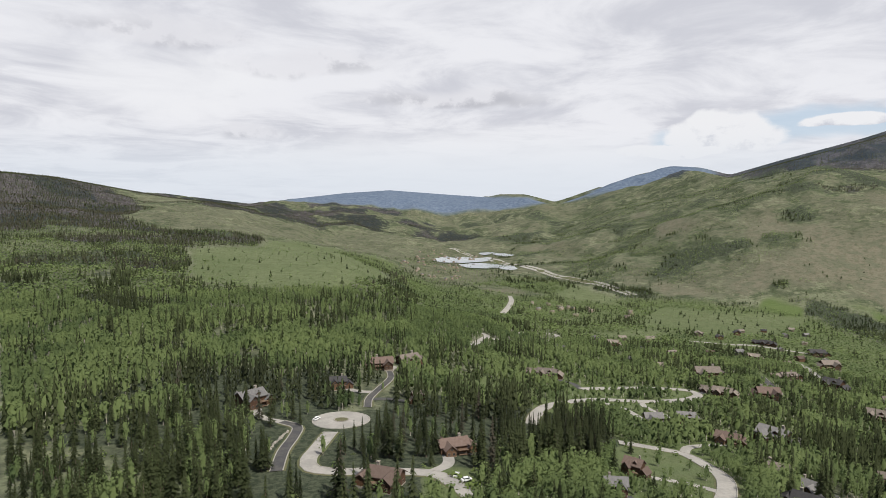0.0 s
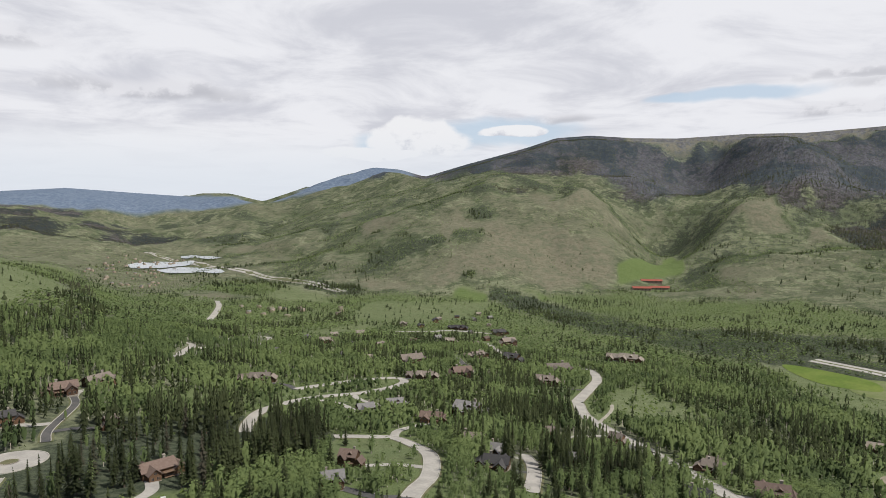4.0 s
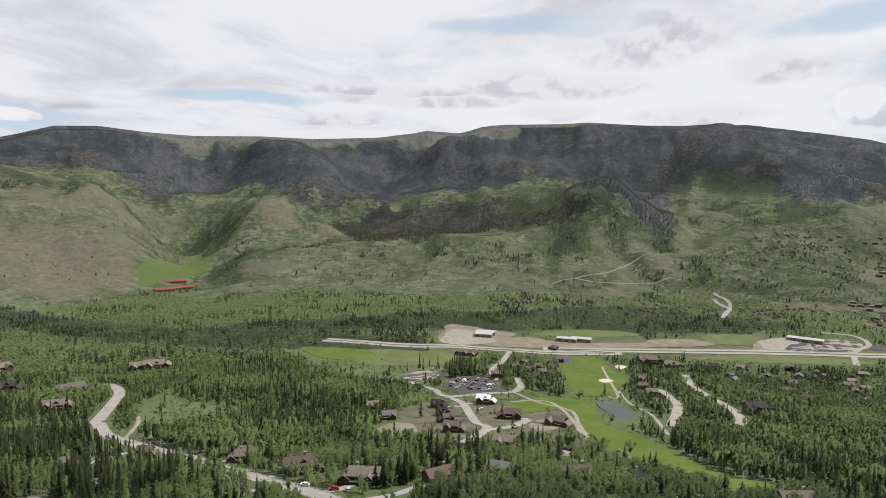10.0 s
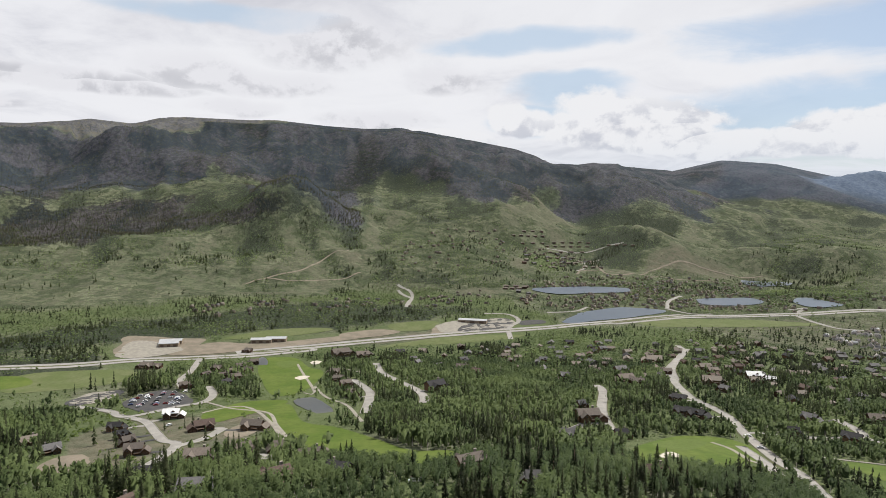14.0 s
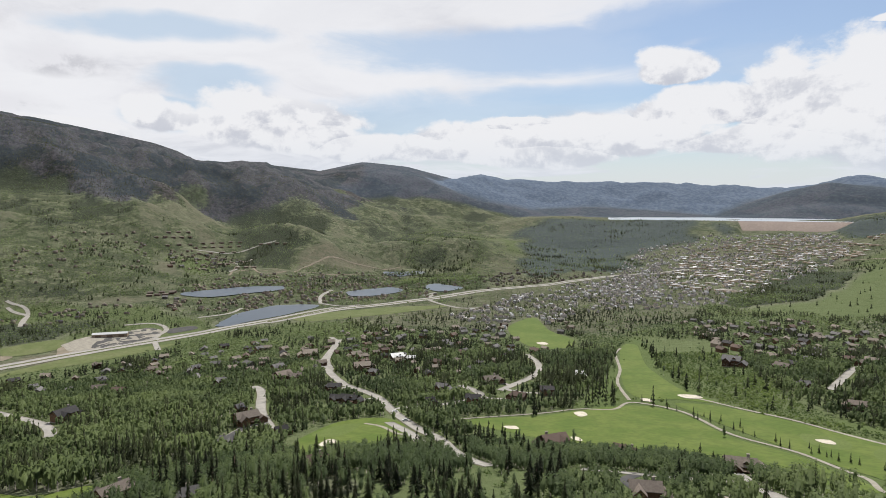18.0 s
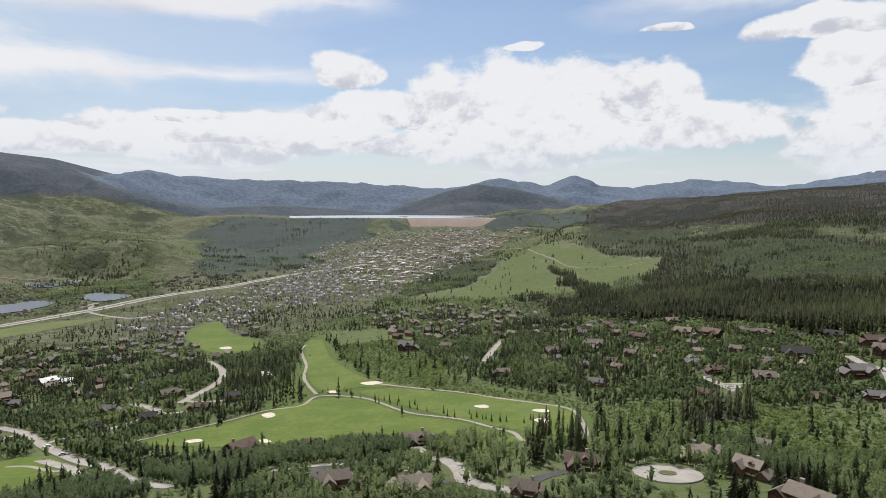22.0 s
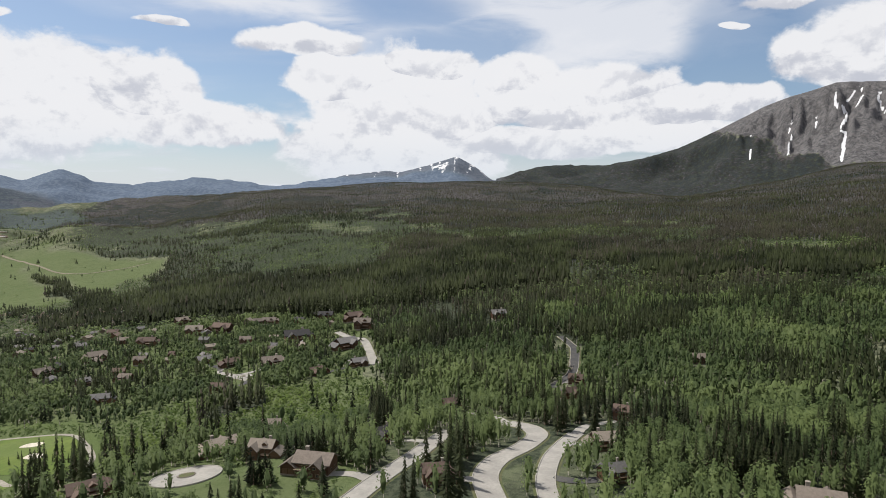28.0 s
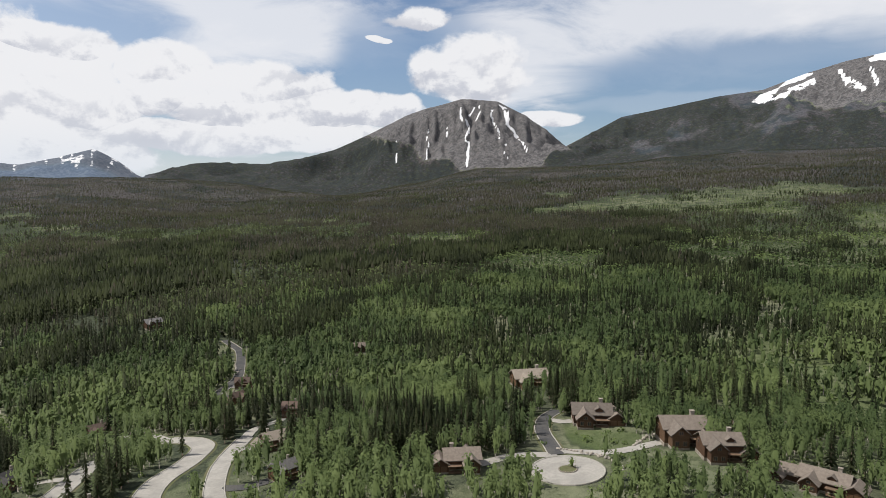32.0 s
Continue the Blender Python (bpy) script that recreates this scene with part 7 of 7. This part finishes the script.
def aspen_shape(seed, level):
    """Aspen, 11 m: a slender stem and a narrow uneven crown; coarser for the farther ones."""
    g = np.random.default_rng(seed)
    high, low, wide = 11.0, g.uniform(1.0, 2.4), g.uniform(4.6, 6.0)
    if level == 2:
        return [(*leaf_cloud(g, 4, 1.75, low, high, wide * 0.8), 0)]
    if level == 1 and seed % 8 < 3:
        # stands with bare pale stems
        return [(*leaf_cloud(g, 7, 1.12, 5.0, high, wide * 0.9), 0), (*crown_shell(g, 5.4, high - 0.6, wide * 0.6, 3, 2), 0), (*stem(high * 0.8, 0.2, 3), 1)]
    if level == 1:
        return [(*leaf_cloud(g, 7, 1.28, low, high, wide), 0), (*crown_shell(g, low + 0.5, high - 0.6, wide * 0.66, 3, 2), 0)]
    return [(*leaf_cloud(g, 60, 0.53, low, high, wide), 0), (*crown_shell(g, low + 0.6, high - 1.2, wide * 0.46, 5, 2), 0), (*stem(high * 0.85, 0.17, 4), 1)]


def spruce_shape(seed, tiers, branches, trunk=True):
    g = np.random.default_rng(seed)
    crown = spruce_sprays(g, 13.0, g.uniform(3.3, 4.2), tiers, branches)
    return [(*crown, 0)] + ([(*stem(11.5, 0.2), 1)] if trunk else [])


def willow_shape(seed, leaves, size):
    g = np.random.default_rng(seed)
    return [(*leaf_cloud(g, leaves, size, -0.1, 2.0, 3.2), 0)]


def swell(p, f):
    """Normals that follow the crown as a whole, so that its leaves shade together; turns each leaf outwards."""
    top, foot = p[:, 2].max(), p[:, 2].min()
    wide = max(np.hypot(p[:, 0], p[:, 1]).max(), 0.2)
    n = np.stack([p[:, 0] / wide, p[:, 1] / wide, 0.34 + 0.75 * (p[:, 2] - foot) / (top - foot)], 1)
    n /= np.maximum(np.linalg.norm(n, axis=1), 1e-6)[:, None]
    q = p[f]
    face = np.cross(q[:, 2] - q[:, 0], q[:, 3] - q[:, 1])
    flip = (face * n[f].mean(1)).sum(1) < 0
    f = np.where(flip[:, None], f[:, ::-1], f)
    return n, f


def bend_normals(ob, normals):
    """Gives a foliage mesh its own normals."""
    at = ob.data.attributes.new("custom_normal", "FLOAT_VECTOR", "POINT")
    at.data.foreach_set("vector", np.asarray(normals, np.float32).ravel())
    ob.data.update()


def plant(name, label, shapes, materials, x, y, tall, wide, tint, dead, seed):
    """Many trees in one mesh, each turned and sized on its own."""
    g = np.random.default_rng(seed)
    which = g.integers(0, len(shapes), len(x))
    turn, z = g.uniform(0, 6.283, len(x)), ground(x, y)
    P, F, S, T, N, n = [], [], [], [], [], 0
    for i, shape in enumerate(shapes):
        at = np.flatnonzero(which == i)
        if not len(at):
            continue
        p, f, s = join(shape)
        nn, f = swell(p, f)
        c, si = np.cos(turn[at])[:, None], np.sin(turn[at])[:, None]
        lean = g.normal(size=(2, len(at), 1)) * 0.02
        vx = (p[None, :, 0] * c - p[None, :, 1] * si) * wide[at][:, None] + lean[0] * p[None, :, 2] + x[at][:, None]
        vy = (p[None, :, 0] * si + p[None, :, 1] * c) * wide[at][:, None] + lean[1] * p[None, :, 2] + y[at][:, None]
        vz = p[None, :, 2] * tall[at][:, None] + z[at][:, None]
        P.append(np.stack([vx, vy, vz], -1).reshape(-1, 3).astype(np.float32))
        F.append((f[None] + (np.arange(len(at)) * len(p))[:, None, None]).reshape(-1, 4) + n)
        S.append(np.tile(s, len(at)))
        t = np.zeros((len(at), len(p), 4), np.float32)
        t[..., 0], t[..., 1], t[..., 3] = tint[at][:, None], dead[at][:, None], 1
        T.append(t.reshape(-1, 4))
        N.append(np.stack([nn[None, :, 0] * c - nn[None, :, 1] * si, nn[None, :, 0] * si + nn[None, :, 1] * c, np.broadcast_to(nn[None, :, 2], (len(at), len(p)))], -1).reshape(-1, 3).astype(np.float32))
        n += len(at) * len(p)
    ob = sheet(name, np.vstack(P), np.vstack(F), materials, np.concatenate(S), True, tint=np.vstack(T))
    bend_normals(ob, np.vstack(N))
    return tagged(ob, label, name.replace("_", " "), kind="stuff")


LOW = np.array([n in ("suburb", "piny", "belt", "grove", "valley", "town", "open", "willow", "slope", "sage", "dry", "dirt", "lawnish", "pasture") for n in NAMES])
SLIGHT = np.array([n in ("slope", "sage", "dirt") for n in NAMES])
DENSE = np.array([KINDS[n][:4] for n in NAMES])


def candidates(r0, r1, gap, seed):
    """Jittered places between two distances, with what grows there."""
    g = np.random.default_rng(seed)
    a = np.arange(-r1, r1, gap)
    x, y = np.meshgrid(a, a)
    x, y = (x + g.uniform(-0.5, 0.5, x.shape) * gap).ravel(), (y + g.uniform(-0.5, 0.5, y.shape) * gap).ravel()
    r = np.hypot(x, y)
    b = (np.degrees(np.arctan2(x, y)) + 35) % 360 - 35
    ok = (r > r0) & (r < r1) & (b < 272)
    x, y = x[ok], y[ok]
    ok = clear_at(x, y) == 0
    x, y = x[ok], y[ok]
    return x, y, kind_at(x, y, ground(x, y)), g


def shades(x, y, tall):
    """Whether a tree stands right in front of a road, a lawn or a house."""
    r = np.hypot(x, y)
    ux, uy = x / r, y / r
    drop = -ground(x, y) / r
    hidden, half = np.zeros(len(x), bool), vnoise(x * 0.9, y * 0.9, 44) < -0.05
    for part_up in (0.3, 0.6, 0.85):
        s = tall * part_up / np.maximum(drop, 0.05)
        c = clear_at(x + ux * s, y + uy * s)
        hidden |= (c == 2) | ((c == 3) & half)
    return hidden


ASPENS = {k: [aspen_shape(i + 20 * k, k) for i in range(8)] for k in (0, 1, 2)}
ASPENS[3] = ASPENS[2]
SPRUCES = {0: [spruce_shape(i, 15, 8) for i in range(8)], 1: [spruce_shape(i + 20, 5, 4, False) for i in range(8)], 2: [spruce_shape(i + 40, 2, 3, False) for i in range(8)], 3: [spruce_shape(i + 60, 1, 3, False) for i in range(8)]}
WILLOWS = {0: [willow_shape(i, 22, 0.5) for i in range(4)], 1: [willow_shape(i + 9, 7, 0.9) for i in range(4)]}
SINGLE = 85


def lone_trees(name, label, category, shapes, materials, x, y, tall, wide, seed):
    """The trees that the camera passes nearest, each a thing of its own."""
    g = np.random.default_rng(seed)
    meshes = []
    for shape in shapes:
        pair = []
        for slot in (0, 1):
            p, f, s = join([q for q in shape if q[2] == slot])
            nn, f = swell(p, f)
            t = np.tile(np.array([0.0, 0.0, 1.0, 1.0], np.float32), (len(p), 1))
            o = sheet("crown" if slot == 0 else "trunk", p, f, materials[slot], None, True, tint=t)
            bend_normals(o, nn)
            pair.append(o.data)
            bpy.data.objects.remove(o)
        meshes.append(pair)
    z = ground(x, y)
    for i in range(len(x)):
        crown, trunk = meshes[int(g.integers(0, len(meshes)))]
        tree = new(name)
        tree.matrix_world = Matrix.LocRotScale((x[i], y[i], z[i]), Euler((0, 0, g.uniform(0, 6.28))), (wide[i], wide[i], tall[i]))
        for part_name, me in (("trunk", trunk), ("crown", crown)):
            o = new(part_name, me)
            o.parent = tree
        tagged(tree, label, category, category + "s on the slope")


def grow(level, r0, r1, gap, seed, detail):
    """Trees and scrub between two distances: stands of aspen broken by knots of spruce, with clearings."""
    x, y, k, g = candidates(r0, r1, gap, seed)
    r, b = np.hypot(x, y), (np.degrees(np.arctan2(x, y)) + 35) % 360 - 35
    east = (b > 4) & (b < 128) & (r > 1450)
    chance = DENSE[k] * gap * gap / 100.0
    knot = fbm(x, y, 62, 3, 131) + 0.45 * fbm(x, y, 21, 2, 137)
    gaps = smooth(-0.62, -0.28, fbm(x, y, 46, 3, 37))
    low = LOW[k]
    chance[:, 0] *= (1.15 - 0.95 * smooth(0.08, 0.34, knot)) * np.where(low, 0.55 + 0.9 * smooth(-0.25, 0.3, fbm(x, y, 58, 3, 43)), gaps)
    solid = np.isin(k, [NAMES.index(q) for q in ("conifer", "dead", "oldwood", "timber", "shaded_sprucewood")])
    chance[:, 1] *= np.where(solid, 1.0, np.where(low, 0.35 + 1.7 * smooth(0.05, 0.45, knot), 0.22 + 2.9 * smooth(-0.02, 0.36, knot))) * np.where(low, 0.5 + 0.8 * gaps, 0.35 + 0.65 * gaps)
    chance[SLIGHT[k], :2] *= 2.4 * smooth(0.0, 0.3, fbm(x, y, 90, 3, 37))[SLIGHT[k], None]
    chance[:, 1] *= np.where(b < 5, 0.45, 1.0)
    if level == 2:
        chance = chance * np.interp(r, (800, 1300, 2300), (0.85, 0.95, 1.05))[:, None]
    if level == 3:
        chance = chance * np.where(b > 120, 0.8, np.where(b < -5, 0.7, 0.42))[:, None]
        chance[:, 0] *= np.where((b > 165) | (b < -5), 0.35, 1.0)
    roll = g.random(len(x))
    is_aspen = roll < chance[:, 0]
    is_spruce = ~is_aspen & (roll < chance[:, 0] + chance[:, 1])
    is_shrub = ~is_aspen & ~is_spruce & (roll < chance[:, 0] + chance[:, 1] + chance[:, 3])
    blight = np.clip(DENSE[k][:, 2] * (1.2 + 2.2 * fbm(x, y, 130, 3, 141)), 0, 1)
    dead = np.where(g.random(len(x)) < DENSE[k][:, 2] * 0.5, g.uniform(0.5, 1.0, len(x)), blight * g.uniform(0.3, 0.8, len(x))) * (DENSE[k][:, 2] > 0.04)
    stand = fbm(x, y, 55, 3, 91)
    shrink = np.interp(r, (0, 650, 900, 1300, 2300, 3400), (1.0, 1.0, 0.80, 0.56, 0.37, 0.28))
    shrink = shrink * np.where((b > 120) & (b < 166) & (r > 1250) & (k != NAMES.index("town")), 1.4, 1.0)
    shrink = shrink * np.where((k == NAMES.index("conifer")) & (b > 168) & (r > 700) & (r < 1500), 1.35, 1.0)
    for name, label, on, sets, mats in (
            ("aspen_grove", "light green aspens with pale slender trunks", is_aspen, ASPENS, [ASPEN, ASPEN_BARK]),
            ("spruce_wood", "dark green pointed spruces and pines, some dead and brown", is_spruce, SPRUCES, [SPRUCE, SPRUCE_BARK]),
            ("willow_scrub", "low light green willow scrub on wet ground", is_shrub & (level < 2), WILLOWS, [WILLOW, SPRUCE_BARK])):
        i = np.flatnonzero(on)
        spread = g.uniform(0.70, 1.18, len(i)) if name == "aspen_grove" else g.uniform(0.55, 1.0, len(i)) ** 0.8 * np.where(low[i], 1.5, 1.65)
        tall = spread * (1 + 0.28 * stand[i]) * shrink[i] * np.where(low[i] & ~east[i], 0.74, 1.0) * np.where(SLIGHT[k[i]], 0.7, 1.0) * np.where(east[i], 1.15, 1.0) * (1.0, 1.0, 0.88, 0.85)[level]
        wide = tall * g.uniform(0.85, 1.2, len(i)) * np.where(low[i], 1.38, 1.0) * (1.0, 1.0, 1.55, 2.05)[level]
        if name == "spruce_wood":
            wide = wide * np.where(low[i], 0.98, 0.95)
        if name == "willow_scrub":
            tall = g.uniform(0.5, 1.3, len(i)) * (1 + 0.5 * stand[i])
            wide = tall * g.uniform(0.9, 1.5, len(i))
        else:
            high = tall * (11.0 if name == "aspen_grove" else 13.0)
            keep = ~shades(x[i], y[i], high) | (g.random(len(i)) < 0.08)
            i, tall, wide = i[keep], tall[keep], wide[keep]
        if not len(i):
            continue
        # northern front light and western cloud shade are put into the tint by bearing
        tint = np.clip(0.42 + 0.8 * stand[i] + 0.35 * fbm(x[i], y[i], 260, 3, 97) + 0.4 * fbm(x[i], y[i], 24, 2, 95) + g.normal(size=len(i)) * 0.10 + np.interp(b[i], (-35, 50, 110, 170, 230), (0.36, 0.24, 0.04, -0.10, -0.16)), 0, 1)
        first = np.zeros(len(i), bool)
        if level == 0 and name != "willow_scrub":
            order = np.argsort(np.where((r[i] > 222) & (b[i] < 266), r[i], 1e9))[:SINGLE]
            first[order] = True
            j = i[first]
            lone_trees("aspen" if name == "aspen_grove" else "spruce", "light green aspen with a pale slender trunk" if name == "aspen_grove" else "dark green pointed spruce tree",
                       "aspen" if name == "aspen_grove" else "spruce", sets[0], mats, x[j], y[j], tall[first], wide[first], seed + 3)
        rest = ~first
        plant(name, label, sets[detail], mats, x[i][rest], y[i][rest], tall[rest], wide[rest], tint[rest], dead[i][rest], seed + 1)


grow(0, 198, 360, 3.0, 101, 0)
grow(1, 360, 800, 3.6, 102, 1)
grow(2, 800, 1500, 5.0, 103, 2)
grow(2, 1500, 2300, 7.2, 105, 3)
grow(3, 2300, 3400, 10.5, 104, 3)


def tree_row(points, count, low, high):
    """Small planted spruces along a line of the golf course, each a thing of its own."""
    g = np.random.default_rng(count)
    line = curve_through(points, 1.0)
    at_line = line[np.linspace(0, len(line) - 1, count).astype(int)] + g.normal(size=(count, 2)) * 3.0
    tall = g.uniform(low, high, count) / 13.0
    lone_trees("spruce", "small planted spruce beside the golf course", "spruce", SPRUCES[0], [SPRUCE, SPRUCE_BARK], at_line[:, 0], at_line[:, 1], tall, tall * 1.1, count + 5)


tree_row([(338, -430), (290, -420), (240, -404)], 12, 4, 7)
tree_row([(271, -423), (206, -394), (158, -382)], 12, 4, 7)
tree_row([(189, -395), (140, -376), (104, -357)], 10, 4, 6)
tree_row([(143, -385), (125, -377), (108, -384)], 8, 4, 7)
tree_row([(114, -336), (158, -331), (87, -321)], 6, 4, 6)

lone_trees("island_tree", "small round leafy tree on the planted island", "tree", ASPENS[0][:1], [WILLOW, SPRUCE_BARK], np.array([-194.1]), np.array([-129.7]), np.array([0.42]), np.array([0.78]), 77)


# ---- parked and driving cars ----
def car_pattern(paint):
    c = new("car")
    part("body", box((-2.2, 2.2, -0.9, 0.9, 0.35, 0.95), (-2.1, 2.1, -0.86, 0.86, 0.95, 1.05)), paint, c)
    part("cabin", box((-1.5, 1.0, -0.78, 0.78, 1.05, 1.5)), GLASS, c, "dark glass all round")
    part("roof", box((-1.3, 0.8, -0.74, 0.74, 1.5, 1.6)), paint, c)
    for x in (-1.4, 1.4):
        for y in (-0.9, 0.9):
            bm = bmesh.new()
            bmesh.ops.create_cone(bm, cap_ends=True, segments=10, radius1=0.34, radius2=0.34, depth=0.24, matrix=pose(x, y, 0.34, 90))
            part("wheel", bm, TYRE, c)
    c.location = (0, 0, -3000)
    return c


CARS = [car_pattern(p) for p in PAINTS]
PAINT_WORDS = ("white", "silver", "black", "red", "blue", "yellow")


def car(x, y, turn, paint, where):
    z = float(ground(x, y)) + 0.32 + max(0.0, math.hypot(x, y) / 1500 - 0.2) * 0.5
    c = copy_thing(CARS[paint], pose(x, y, z, 0, 0, turn))
    tagged(c, "%s car %s" % (PAINT_WORDS[paint], where), "car", "cars in the valley")


car(-67.3, 336.2, 60, 0, "on a street among houses")
car(6.1, 252.7, 77, 0, "on a street among houses")
car(10.1, 248.0, 26, 0, "on a street among houses")
car(228.3, 163.4, 101, 0, "on a street among houses")
car(224.3, 145.9, 122, 3, "on a street among houses")
car(224.5, 138.9, 39, 1, "on a street among houses")
car(277.1, 247.3, 23, 5, "on a street among houses")
car(268.3, 249.3, 17, 2, "on a street among houses")
car(173.1, -255.1, 5, 0, "on a street among houses")
car(-87.4, -319.4, 102, 2, "on a street among houses")
car(-88.3, -314.4, 140, 0, "on a street among houses")
car(424.7, -246.3, 74, 0, "on a street among houses")
car(391.1, -247.7, 15, 2, "on a street among houses")
car(389.9, -235.1, 56, 1, "on a street among houses")
car(491.2, 174.9, 133, 0, "on a street among houses")
car(266.3, -10.2, 137, 2, "on a street among houses")
car(265.4, -6.5, 92, 0, "on a street among houses")
car(592.8, 243.9, 105, 1, "in the parking lot")
car(595.7, 244.7, 105, 4, "in the parking lot")
car(598.6, 245.5, 105, 0, "in the parking lot")
car(601.5, 246.3, 105, 4, "in the parking lot")
car(610.3, 237.0, 105, 0, "in the parking lot")
car(613.2, 237.8, 105, 1, "in the parking lot")
car(616.1, 238.6, 105, 0, "in the parking lot")
car(619.0, 239.4, 105, 0, "in the parking lot")
car(621.5, 226.2, 105, 4, "in the parking lot")
car(624.4, 227.0, 105, 3, "in the parking lot")
car(627.3, 227.8, 105, 4, "in the parking lot")
car(630.2, 228.6, 105, 1, "in the parking lot")
car(593.7, 203.9, 105, 4, "in the parking lot")
car(596.6, 204.7, 105, 1, "in the parking lot")
car(599.5, 205.5, 105, 0, "in the parking lot")
car(602.4, 206.3, 105, 0, "in the parking lot")
car(568.9, 228.4, 105, 1, "in the parking lot")
car(571.8, 229.2, 105, 1, "in the parking lot")
car(574.7, 230.0, 105, 3, "in the parking lot")
car(577.6, 230.8, 105, 4, "in the parking lot")
car(572.0, 214.8, 105, 3, "in the parking lot")
car(574.9, 215.6, 105, 4, "in the parking lot")
car(577.8, 216.4, 105, 4, "in the parking lot")
car(580.7, 217.2, 105, 1, "in the parking lot")
car(571.4, 201.4, 105, 0, "in the parking lot")
car(574.3, 202.2, 105, 4, "in the parking lot")
car(577.2, 203.0, 105, 2, "in the parking lot")
car(580.1, 203.8, 105, 1, "in the parking lot")
for lot_x, lot_y, lot_paint in ((575.0, 197.5, 0), (576.2, 208.0, 3), (577.4, 218.5, 2), (578.6, 229.0, 1), (579.8, 239.5, 4), (588.5, 200.1, 1), (590.9, 221.1, 2), (592.1, 231.6, 0), (593.3, 242.1, 0), (602.0, 202.7, 0), (603.2, 213.2, 1), (604.4, 223.7, 1), (605.6, 234.2, 0), (606.8, 244.7, 3), (616.7, 215.8, 3), (617.9, 226.3, 2), (619.1, 236.8, 3), (620.3, 247.3, 1), (629.0, 207.9, 0), (630.2, 218.4, 1), (631.4, 228.9, 2)):
    car(lot_x, lot_y, 105, lot_paint, "in the parking lot")
for h in CARS:
    for o in (*h.children_recursive, h):
        bpy.data.objects.remove(o)
